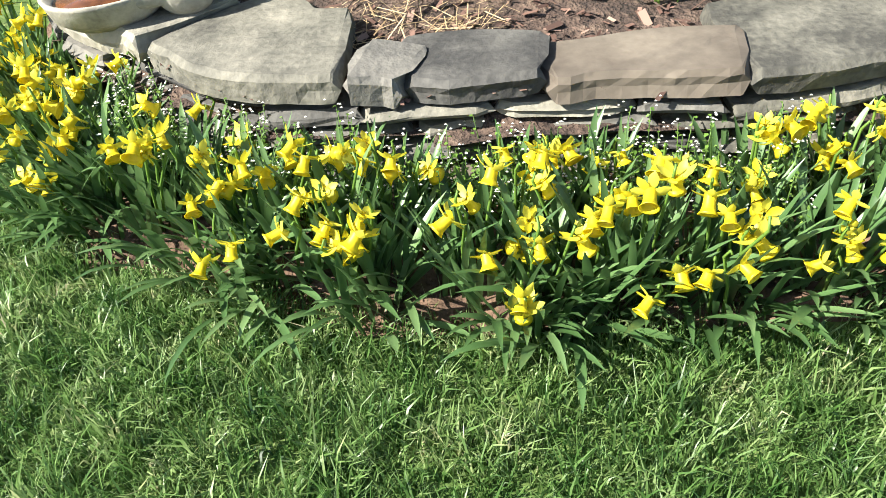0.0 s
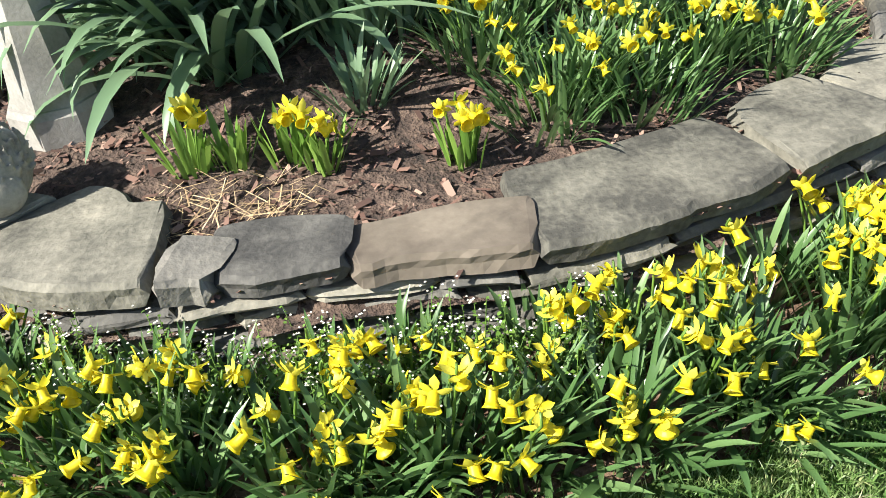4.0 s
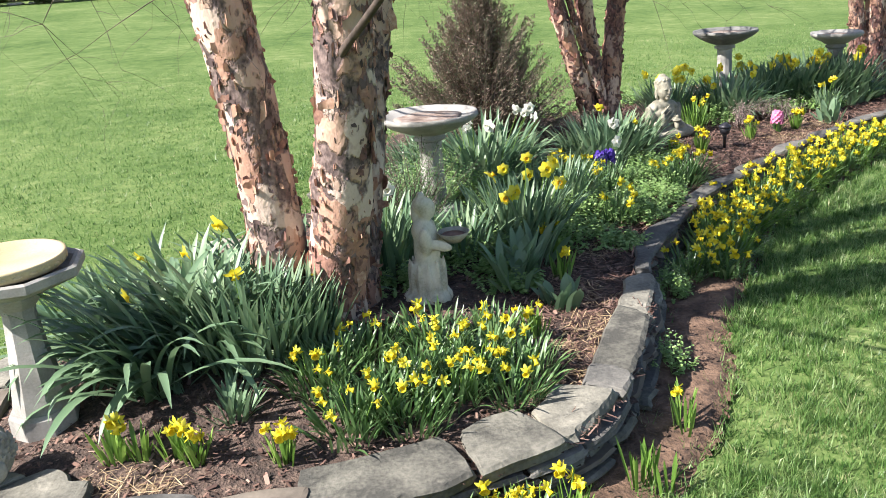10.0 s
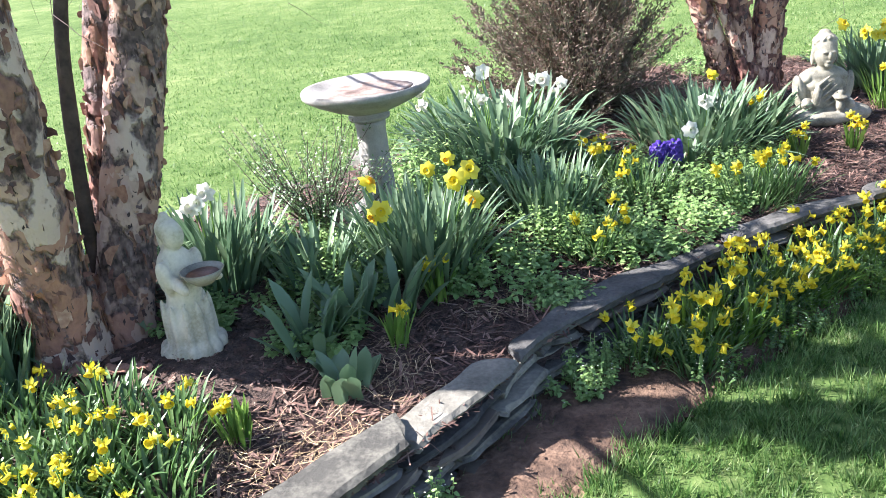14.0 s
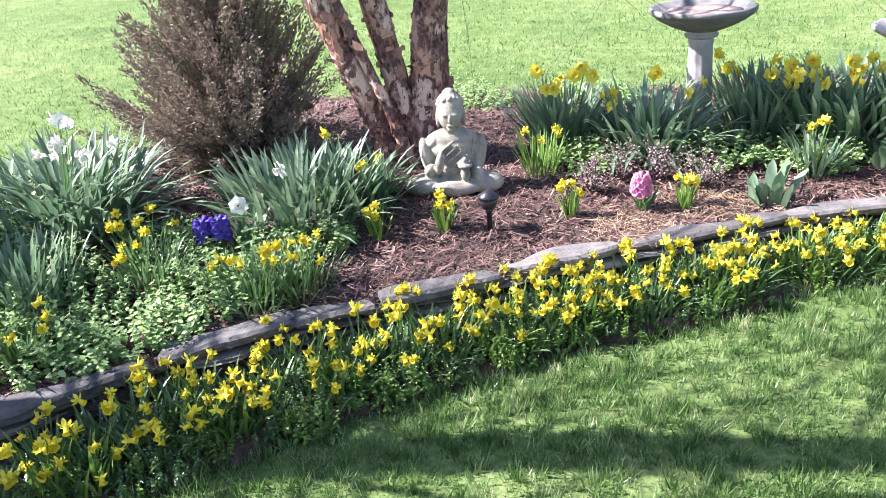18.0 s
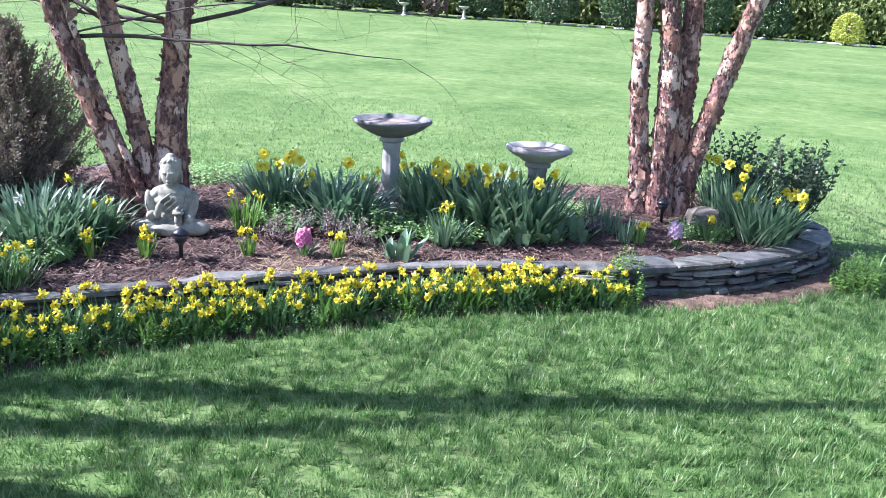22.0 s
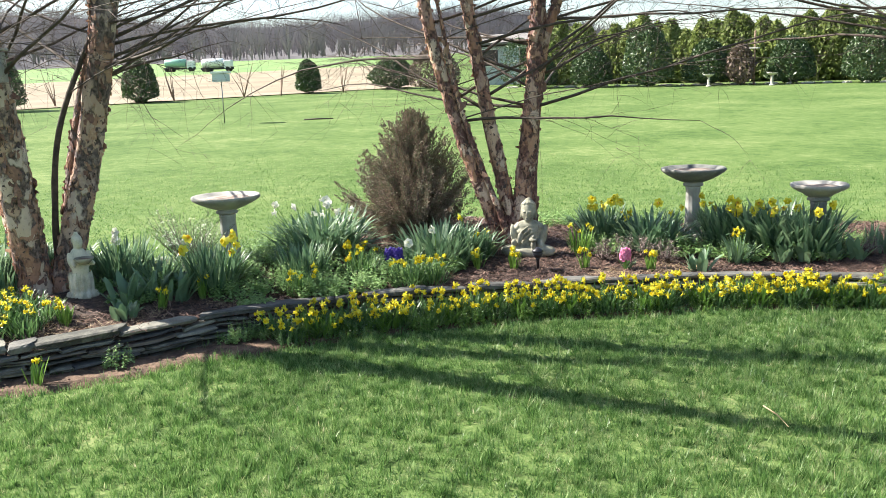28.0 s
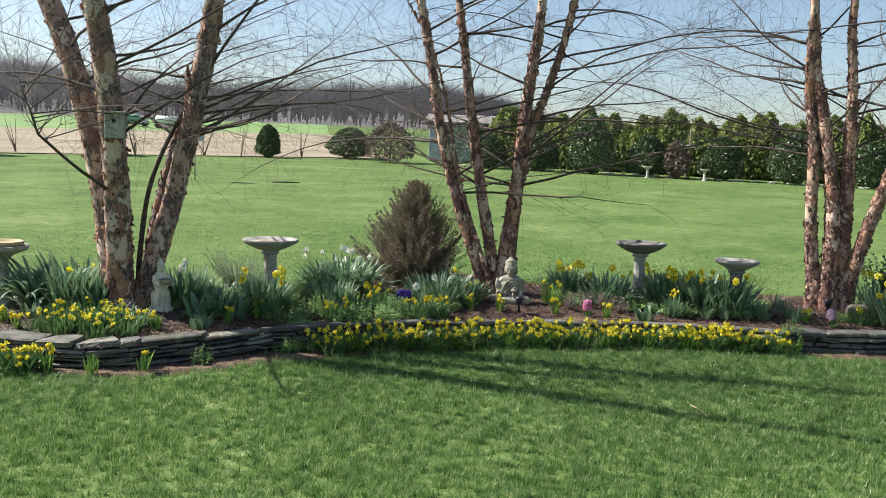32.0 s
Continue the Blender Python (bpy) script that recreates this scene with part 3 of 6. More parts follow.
def twigs(v, f, pts, r, count, length, depth, rad):
    """Fine side shoots along a branch, joined into one mesh."""
    for _ in range(count):
        j = r.randrange(max(1, len(pts) // 4), len(pts))
        p = pts[j]
        way = (pts[j] - pts[j - 1]).normalized()
        side = Vector((r.uniform(-1, 1), r.uniform(-1, 1), r.uniform(-0.6, 0.7))).normalized()
        q = limb_points(p, way * 0.8 + side, length * r.uniform(0.5, 1.2), 5, 0.22, -0.12, r)
        tv, tf = tube(q, [rad * (1 - 0.8 * i / 5) for i in range(6)], 3)
        k = len(v)
        v += tv
        f += [tuple(i + k for i in g) for g in tf]
        if depth:
            twigs(v, f, q, r, 3, length * 0.55, depth - 1, rad * 0.6)


def birch(at, stems, seed, label, branch_from, n_branch):
    r = random.Random(seed)
    tree = thing("river_birch", at, 0, label, "tree", "river birches in the bed")
    base = Vector(at)
    tv, tf = [], []
    for line, rad, mat, thin, reach in stems:
        pts = [Vector(p) - base for p in spline(line, 7)]
        n = len(pts)
        radii = [rad * (1.0 - thin * i / n) * (1 + 0.22 * max(0, 1 - i / 5) ** 2) for i in range(n)]
        top = pts[-1]
        way = ((pts[-1] - pts[-3]).normalized() + Vector((0, 0, 0.7))).normalized()
        more = limb_points(top, way, reach, 14, 0.10, 0.05, r)[1:]
        full = pts + more
        rr = radii + [radii[-1] * (1 - 0.92 * (i + 1) / len(more)) for i in range(len(more))]
        trunk = part("trunk", mesh("trunk", *tube(full, rr, 18, 0.16, seed), mat), tree, "peeling salmon and cream river birch bark")
        if mat is BRANCH:
            trunk["label"] = "slim dark side limb"
        cv, cf = [], []
        low = [p for p in full if p.z < 3.2]
        size = min(1, rad / 0.1)
        rc = random.Random(seed * 100 + len(tree.children))
        curls((cv, cf), low, rr[: len(low)], int(620 * size), rc, (0.01, 0.016), (0.035, 0.05), (1.0, 3.4))
        curls((cv, cf), low, rr[: len(low)], int(120 * size), rc, (0.02, 0.03), (0.05, 0.075), (1.1, 2.8))
        if mat is not BRANCH:
            fv, ff = [], []
            curls((fv, ff), low, rr[: len(low)], int(1150 * size), rc, (0.008, 0.01), (0.026, 0.035), (0.4, 1.6))
            tagged(part("outer_bark", mesh("outer_bark", fv, ff, FLAKE), trunk, "rough grey-brown flakes of outer bark"), kind="stuff")
            tagged(part("peeling_bark", mesh("peeling", cv, cf, CURL), trunk, "curled papery scraps of bark"), kind="stuff")
        for b in range(n_branch):
            z = branch_from + (full[-1].z - branch_from) * ((b + r.random()) / n_branch) ** 1.5
            j = min(range(len(full)), key=lambda i: abs(full[i].z - z))
            a = r.uniform(-0.25, math.pi + 0.25) if z < 3.4 else r.uniform(0, 2 * math.pi)
            side = Vector((math.cos(a), math.sin(a), r.uniform(0.12, 0.6)))
            ln = r.uniform(1.5, 3.4) * (1.1 - 0.5 * z / 7)
            q = limb_points(full[j], side, ln, 9, 0.13, -0.06, r)
            if any(p.z + base.z < 2.0 and p.y < full[j].y - 0.15 for p in q):
                continue  # the low shoots on the lawn side have been pruned
            br = max(0.005, min(0.015, rr[j] * 0.3))
            w = tube(q, [br * (1 - 0.85 * i / 9) for i in range(10)], 5)
            part("branch", mesh("branch", *w, BRANCH), tree)
            twigs(tv, tf, q, r, 11, 0.75, 1, 0.0023)
    tagged(part("twig_spray", mesh("twig_spray", tv, tf, BRANCH), tree, "fine leafless twigs"), kind="stuff")
    return tree


g1 = ground_at(0.42, 2.6) - 0.03
birch((0.42, 2.6, g1), [
    ([(0.27, 2.53, g1), (0.27, 2.48, 0.7), (0.24, 2.44, 1.2), (0.14, 2.38, 1.8), (-0.06, 2.30, 2.5), (-0.28, 2.22, 3.05)], 0.114, BIRCH, 0.22, 3.8),
    ([(0.46, 2.43, g1), (0.54, 2.36, 0.7), (0.61, 2.29, 1.2), (0.66, 2.21, 1.8), (0.68, 2.10, 2.5), (0.67, 1.98, 3.05)], 0.116, BIRCH, 0.25, 3.8),
    ([(0.53, 2.57, g1), (0.61, 2.69, 0.7), (0.69, 2.80, 1.2), (0.80, 2.89, 1.8), (0.94, 2.96, 2.5), (1.07, 2.97, 3.1)], 0.097, BIRCH, 0.15, 3.8),
    ([(0.45, 2.68, g1), (0.52, 2.71, 0.7), (0.60, 2.76, 1.2), (0.70, 2.84, 1.7), (0.80, 2.89, 2.0)], 0.068, BIRCH_DARK, 0.4, 0.4),
    ([(0.47, 2.60, g1), (0.52, 2.60, 0.8), (0.60, 2.66, 1.4), (0.78, 2.85, 2.0), (1.05, 3.0, 2.5), (1.4, 3.15, 3.0)], 0.026, BRANCH, 0.6, 2.0),
    ([(0.57, 2.30, 1.22), (0.62, 2.17, 1.32), (0.77, 1.78, 1.51), (0.93, 1.38, 1.74)], 0.018, BRANCH, 0.5, 0.5),
], 11, "multi-stemmed river birch with peeling salmon and cream bark", 1.45, 16)
g2 = ground_at(2.42, 5.7) - 0.03
birch((2.42, 5.7, g2), [
    ([(2.36, 5.66, g2), (2.31, 5.62, 0.46), (2.17, 5.54, 0.9), (2.03, 5.47, 1.38), (1.88, 5.38, 2.04), (1.79, 5.30, 2.74), (1.70, 5.21, 3.32)], 0.072, BIRCH_RED, 0.42, 3.8),
    ([(2.44, 5.70, g2), (2.43, 5.71, 0.47), (2.28, 5.62, 1.38), (2.17, 5.55, 2.17), (2.07, 5.49, 2.99)], 0.072, BIRCH_RED, 0.42, 3.8),
    ([(2.52, 5.76, g2), (2.53, 5.76, 0.6), (2.62, 5.80, 1.4), (2.69, 5.84, 2.36), (2.77, 5.87, 3.07)], 0.086, BIRCH_RED, 0.42, 3.8),
    ([(2.56, 5.86, g2), (2.60, 5.83, 1.0), (2.70, 5.87, 1.9), (2.86, 5.91, 2.37), (3.03, 5.97, 2.96), (3.10, 6.0, 3.36)], 0.055, BIRCH_RED, 0.42, 3.8),
    ([(2.49, 5.62, g2), (2.41, 5.58, 0.5), (2.25, 5.52, 0.95), (2.12, 5.46, 1.4), (2.02, 5.42, 1.9)], 0.032, BIRCH_RED, 0.5, 1.6),
], 23, "slender multi-stemmed river birch with reddish peeling bark", 1.15, 20)
g3 = ground_at(5.6, 7.3) - 0.03
birch((5.6, 7.34, g3), [
    ([(5.45, 7.33, g3), (5.42, 7.32, 0.6), (5.36, 7.31, 1.15), (5.33, 7.31, 1.94), (5.25, 7.29, 2.46)], 0.078, BIRCH_RED, 0.42, 3.8),
    ([(5.59, 7.30, g3), (5.58, 7.32, 0.8), (5.55, 7.34, 1.4), (5.42, 7.32, 2.14), (5.3, 7.3, 2.7)], 0.09, BIRCH_RED, 0.42, 3.8),
    ([(5.66, 7.42, g3), (5.68, 7.40, 0.87), (5.67, 7.38, 1.81), (5.66, 7.36, 2.42)], 0.085, BIRCH_RED, 0.42, 3.8),
    ([(5.74, 7.36, g3), (5.79, 7.36, 0.6), (5.94, 7.37, 1.23), (6.16, 7.37, 1.98), (6.28, 7.36, 2.36)], 0.08, BIRCH_RED, 0.42, 3.8),
], 37, "river birch clump with four stems, one leaning outward", 1.5, 18)

# ---- statues and ornaments ----
STATUE_PALE = surface("pale cast stone", [(0.25, (0.15, 0.14, 0.115)), (0.5, (0.3, 0.285, 0.235)), (0.8, (0.43, 0.41, 0.34))], 20, 140, 0.9, 0.4, 0.35)


def blob(parts_list, voxel, mat, name):
    """One solid out of overlapping rounded forms: rows of centre, radii and turn."""
    v, f = [], []
    for c, rad, rot in parts_list:
        m = Matrix.Translation(c) @ Euler([radians(a) for a in rot]).to_matrix().to_4x4() @ Matrix.Diagonal((*rad, 1))
        k = len(v)
        segs, rings = 20, 12
        v.append(tuple(m @ Vector((0, 0, -1))))
        for j in range(1, rings):
            t = math.pi * j / rings
            for i in range(segs):
                a = 2 * math.pi * i / segs
                v.append(tuple(m @ Vector((math.sin(t) * math.cos(a), math.sin(t) * math.sin(a), -math.cos(t)))))
        v.append(tuple(m @ Vector((0, 0, 1))))
        last = k + 1 + (rings - 1) * segs
        for i in range(segs):
            i2 = (i + 1) % segs
            f.append((k, k + 1 + i2, k + 1 + i))
            f.append((last, last - segs + i, last - segs + i2))
            for j in range(rings - 2):
                b = k + 1 + j * segs
                f.append((b + i, b + i2, b + segs + i2, b + segs + i))
    ob = new(name, mesh(name, v, f, mat))
    rm = ob.modifiers.new("solid", "REMESH")
    rm.mode, rm.voxel_size, rm.use_smooth_shade = "VOXEL", voxel, True
    sm = ob.modifiers.new("soft", "SMOOTH")
    sm.factor, sm.iterations = 0.5, 1
    return ob


# seated stone figure, facing the lawn; local -y is its front
b = [((0, 0.012, z), (w, d, 0.06), (0, 0, 0)) for z, w, d in ((0.05, 0.135, 0.1), (0.1, 0.118, 0.085), (0.145, 0.116, 0.078), (0.19, 0.122, 0.074), (0.222, 0.118, 0.062))]
b += [((s_ * 0.085, 0.008, 0.226), (0.05, 0.046, 0.034), (0, s_ * 32, 0)) for s_ in (-1, 1)]
b += [((0, 0.004, 0.275), (0.042, 0.042, 0.045), (0, 0, 0)), ((0, -0.01, 0.34), (0.056, 0.06, 0.072), (0, 0, 0)), ((0, 0.004, 0.372), (0.062, 0.064, 0.056), (0, 0, 0)), ((0, 0.01, 0.43), (0.032, 0.032, 0.024), (0, 0, 0))]
b += [((s_ * 0.06, 0.004, 0.325), (0.01, 0.016, 0.042), (0, 0, 0)) for s_ in (-1, 1)]
b += [((0, -0.072, 0.335), (0.008, 0.011, 0.018), (0, 0, 0)), ((0, -0.066, 0.306), (0.017, 0.008, 0.006), (0, 0, 0)), ((0, -0.058, 0.288), (0.02, 0.012, 0.012), (0, 0, 0))]
b += [((s_ * 0.023, -0.064, 0.352), (0.015, 0.008, 0.004), (0, 0, s_ * 12)) for s_ in (-1, 1)]
b += [((s_ * 0.122, -0.002, 0.155), (0.032, 0.044, 0.092), (0, s_ * 12, 0)) for s_ in (-1, 1)]
b += [((-0.1, -0.05, 0.105), (0.032, 0.06, 0.032), (-15, 0, -22)), ((-0.062, -0.082, 0.145), (0.022, 0.02, 0.05), (-8, 12, 0)), ((0.1, -0.05, 0.1), (0.032, 0.062, 0.032), (10, 0, 25))]
b += [((s_ * 0.135, -0.05, 0.045), (0.1, 0.072, 0.048), (0, 0, s_ * -18)) for s_ in (-1, 1)] + [((0, -0.09, 0.035), (0.13, 0.055, 0.038), (0, 0, 0)), ((0, 0.02, 0.03), (0.16, 0.09, 0.035), (0, 0, 0))]
b += [((0.055, -0.1, 0.1), (0.024, 0.024, 0.034), (0, 0, 0)), ((0.055, -0.1, 0.137), (0.036, 0.036, 0.012), (0, 0, 0)), ((0.055, -0.1, 0.158), (0.015, 0.015, 0.016), (0, 0, 0))]
for i in range(60):
    a, t = i * 2.4, 0.15 + 1.15 * (i / 60)
    if math.sin(a) < -0.55 and t > 0.95:
        continue
    b.append(((0.061 * math.sin(t) * math.cos(a), 0.004 + 0.063 * math.sin(t) * math.sin(a), 0.376 + 0.056 * math.cos(t)), (0.0095, 0.0095, 0.0095), (0, 0, 0)))
for i in range(5):
    b.append(((-0.03 + 0.02 * i, -0.066 - 0.002 * i, 0.21 - 0.02 * i), (0.006, 0.01, 0.055), (0, 52, 0)))
for i in range(7):
    b.append(((0.0, -0.055 - 0.012 * i, 0.095 - 0.011 * i), (0.085 - 0.003 * abs(i - 3), 0.007, 0.007), (0, 0, 0)))
figure = blob(b, 0.0045, STATUE, "seated_statue")
figure.matrix_basis = pose(2.82, 5.37, ground_at(2.82, 5.37) - 0.008, 0, 0, 20) @ Matrix.Diagonal((0.99, 0.97, 1.06, 1))
tagged(figure, "weathered stone statue of a seated robed figure", "statue")

# standing garden figure holding a shallow bowl
b = [((0, 0.02, 0.02), (0.085, 0.085, 0.06), (0, 0, 0)), ((0, 0.015, 0.09), (0.076, 0.074, 0.09), (0, 0, 0)), ((0, 0.01, 0.19), (0.056, 0.055, 0.11), (0, 0, 0)), ((0, 0.02, 0.262), (0.056, 0.048, 0.05), (0, 0, 0)), ((0, 0.015, 0.305), (0.026, 0.026, 0.035), (0, 0, 0)), ((0, 0.0, 0.345), (0.034, 0.038, 0.042), (0, 0, 0)), ((0, 0.02, 0.36), (0.036, 0.036, 0.034), (0, 0, 0)), ((0, 0.045, 0.33), (0.02, 0.02, 0.045), (0, 0, 0)), ((0, 0.02, 0.395), (0.016, 0.016, 0.014), (0, 0, 0))]
for s_ in (-1, 1):
    b += [((s_ * 0.056, 0.0, 0.235), (0.024, 0.026, 0.055), (0, s_ * 12, 0)), ((s_ * 0.052, -0.05, 0.222), (0.018, 0.062, 0.02), (6, 0, s_ * 14))]
for i in range(11):
    a = i * 0.571
    b.append(((0.072 * math.cos(a), 0.015 + 0.07 * math.sin(a), 0.07), (0.012, 0.012, 0.095), (0, 0, 0)))
for i in range(14):
    a = i * 0.449
    b.append(((0.085 * math.cos(a), 0.02 + 0.08 * math.sin(a), 0.008), (0.024, 0.024, 0.03), (0, 0, 0)))
girl = blob(b, 0.0055, CHERUB, "garden_statue")
girl_turn = pose(0.87, 2.54, ground_at(0.87, 2.54) - 0.01, 0, 0, 75) @ Matrix.Diagonal((1.0, 1.0, 1.13, 1))
girl.matrix_basis = girl_turn
tagged(girl, "cream stone garden statue holding out a bowl", "statue")
bowl = thing("statue_bowl", girl_turn @ Vector((0, -0.105, 0.222)), 0, "shallow stone bowl with brown residue held by a statue", "bowl")
part("bowl", mesh("bowl", *lathe([(0.0, 0), (0.03, 0.0), (0.052, 0.02), (0.066, 0.042), (0.062, 0.044), (0.05, 0.026), (0.0, 0.018)], 28), STATUE), bowl)
part("residue", mesh("residue", *lathe([(0.0, 0.024), (0.05, 0.0275), (0.048, 0.031), (0.0, 0.03)], 20), RUST), bowl)

# animal-shaped planter on the wall's corner
b = [((0.09, 0.0, 0.07), (0.07, 0.078, 0.08), (0, 0, 0)), ((0.075, 0.015, 0.125), (0.052, 0.056, 0.045), (0, 0, 0)), ((0.055, 0.05, 0.165), (0.014, 0.012, 0.016), (0, 0, 0)), ((0.06, -0.02, 0.166), (0.014, 0.012, 0.016), (0, 0, 0)), ((0.085, -0.065, 0.045), (0.055, 0.035, 0.045), (0, 0, 0)), ((0.02, -0.07, 0.05), (0.05, 0.022, 0.022), (0, 0, 0))]
for i in range(330):
    q = random.Random(i)
    a, t = q.uniform(0, 6.283), q.uniform(0.2, 1.9)
    b.append(((0.09 + 0.068 * math.sin(t) * math.cos(a), 0.077 * math.sin(t) * math.sin(a), 0.075 + 0.078 * math.cos(t)), (0.0038, 0.0038, 0.02), (math.degrees(t) * -math.sin(a) + 90 * math.sin(a) * 0.6, math.degrees(t) * math.cos(a) - 54 * math.cos(a), 0)))
pet = blob(b, 0.0034, STATUE_PALE, "animal_ornament")
PET_AT = pose(-0.635, 1.585, 0.208, 0, 0, 18)
pet.matrix_basis = PET_AT
tagged(pet, "cast stone furry animal ornament leaning over a bowl", "ornament")
dish = thing("ornament_bowl", PET_AT @ Vector((-0.055, -0.01, 0)), 18, "oval stone bowl of rust-brown water on a capstone", "bowl")
oval = lambda a, j: 1 + 0.28 * math.cos(a) ** 2
part("bowl", mesh("bowl", *lathe([(0.0, 0), (0.06, 0.0), (0.08, 0.02), (0.088, 0.052), (0.09, 0.06), (0.083, 0.06), (0.076, 0.045), (0.0, 0.035)], 36, oval), STATUE_PALE), dish)
WATER = surface("rusty water", [(0.3, (0.05, 0.02, 0.008)), (0.6, (0.16, 0.06, 0.02)), (0.9, (0.3, 0.15, 0.05))], 16, 60, 0.06, 0.02, 0.2)
part("water", mesh("water", *lathe([(0.0, 0.036), (0.074, 0.042), (0.074, 0.045), (0.0, 0.0455)], 28, oval), WATER), dish)


def rock(name, at, size, seed, mat, label, category="rock"):
    r = random.Random(seed)
    v, f = lathe([(0.3, 0.0), (0.46, 0.12), (0.5, 0.3), (0.42, 0.5), (0.25, 0.6)], 11, lambda a, j: 1 + 0.22 * math.sin(2 * a + seed) + 0.13 * math.sin(3 * a + j + seed))
    v = [(x * size[0] + 0.02 * size[0] * r.gauss(0, 1), y * size[1] + 0.02 * size[1] * r.gauss(0, 1), z * size[2] * 1.6) for x, y, z in v]
    ob = tagged(new(name, mesh(name, v, f, mat, smooth=False)), label, category)
    ob.matrix_basis = pose(*at, 0, 0, r.uniform(0, 360))
    return ob


rock("rock", (-0.78, 1.80, 0.205), (0.09, 0.06, 0.045), 3, STATUE_PALE, "small pale stone lying on the wall's cap")
rock("rock", (5.92, 7.04, ground_at(5.92, 7.04) - 0.02), (0.34, 0.24, 0.17), 5, STONE_BROWN, "rough brown rock at the foot of a birch")
for i, (x, y, w, d) in enumerate([(-0.18, 3.95, 0.34, 0.2), (0.35, 4.95, 0.36, 0.16), (0.14, 4.38, 0.3, 0.16), (2.14, 7.32, 0.4, 0.2), (-0.62, 3.2, 0.36, 0.2), (1.05, 7.0, 0.36, 0.2), (3.0, 7.42, 0.4, 0.2), (0.58, 5.7, 0.36, 0.18)]):
    rock("edging_stone", (x, y, 0.06), (w, d, 0.11), 20 + i, STONE_GREY, "flat grey edging stone at the back of the bed", "stone")


def path_lamp(at, height, label, turn=0):
    ob = thing("solar_lamp", (*at, ground_at(*at)), turn, label, "lamp")
    part("post", mesh("post", *lathe([(0.0, -0.02), (0.012, -0.02), (0.012, height * 0.45), (0.016, height * 0.47), (0.016, height * 0.55), (0.0, height * 0.56)], 12), PLASTIC), ob)
    part("lantern", mesh("lantern", *lathe([(0.0, height * 0.54), (0.028, height * 0.56), (0.038, height * 0.7), (0.036, height * 0.8), (0.0, height * 0.82)], 16), PLASTIC), ob)
    part("cap", mesh("cap", *lathe([(0.0, height * 0.8), (0.045, height * 0.8), (0.042, height * 0.87), (0.02, height * 0.95), (0.006, height), (0.0, height)], 16), PLASTIC), ob)
    return ob


path_lamp((3.13, 4.97), 0.185, "black solar path lamp pushed into the mulch")
path_lamp((5.63, 7.05), 0.17, "black solar path lamp in front of a birch")

# fallen bark at the foot of the first birch
rb = random.Random(8)
for i, (x, y, w) in enumerate([(0.62, 2.3, 0.12), (0.72, 2.33, 0.09), (0.53, 2.24, 0.08), (0.8, 2.36, 0.06)]):
    v, f = [], []
    for a in range(7):
        for b in range(5):
            u_, w_ = a / 6 - 0.5, b / 4 - 0.5
            v.append((u_ * w * (1 + 0.2 * rb.gauss(0, 1) * abs(w_)), w_ * w * 0.5 * (1 - 0.3 * rb.random() * abs(u_)), 0.02 + 0.5 * w * w_ * w_ + 0.006 * math.sin(a * 1.7) + 0.002 * rb.gauss(0, 1)))
    for a in range(6):
        for b in range(4):
            k = a * 5 + b
            f.append((k, k + 5, k + 6, k + 1))
    scrap = tagged(new("bark_scrap", mesh("bark_scrap", v, f, CURL)), "peeled pinkish sheet of birch bark lying on the soil", "bark", "fallen bark")
    scrap.modifiers.new("thickness", "SOLIDIFY").thickness = 0.003
    scrap.matrix_basis = pose(x, y, ground_at(x, y) + 0.002, 0, 0, rb.uniform(-30, 40))

# nest box on the birch
WOOD = surface("weathered grey board", [(0.3, (0.26, 0.25, 0.22)), (0.6, (0.39, 0.38, 0.34)), (0.9, (0.5, 0.49, 0.45))], 6, 60, 0.9, 0.4, 0.3, stretch=(6, 6, 1))
# near-black colour standing in for the shade inside the birdhouse
HOLE_SHADE = surface("painted hole shade", [(0.3, (0.004, 0.004, 0.004)), (0.8, (0.01, 0.01, 0.01))], 20, 60, 0.9, 0.0)


def box_mesh(name, lo, hi, mat, edge=0.003):
    bm = bmesh.new()
    bmesh.ops.create_cube(bm, size=1.0)
    for vv in bm.verts:
        vv.co = Vector([lo[i] + (vv.co[i] + 0.5) * (hi[i] - lo[i]) for i in range(3)])
    bmesh.ops.bevel(bm, geom=bm.edges[:], offset=edge, segments=1, affect="EDGES")
    me = bpy.data.meshes.new(name)
    bm.to_mesh(me)
    bm.free()
    me.materials.append(mat)
    return me


nest = thing("birdhouse", (0.79, 2.15, 1.74), 40, "grey wooden birdhouse fixed to a birch stem", "birdhouse")
part("front", box_mesh("front", (-0.075, -0.075, 0), (0.075, -0.06, 0.2), WOOD), nest)
part("body", box_mesh("body", (-0.073, -0.058, 0.002), (0.073, 0.07, 0.19), WOOD), nest)
part("roof", box_mesh("roof", (-0.09, -0.11, 0.2), (0.09, 0.085, 0.215), WOOD), nest)
# no hole is cut: a black disc on the board paints its inner shade
part("entrance_hole", mesh("shade_disc", *lathe([(0.0, 0.0), (0.017, 0.0), (0.017, 0.003), (0.0, 0.003)], 18), HOLE_SHADE), nest, "round black disc painted as the shade inside the entrance", pose(0, -0.0755, 0.14, 90, 0, 0))

# ---- plants: shapes ----


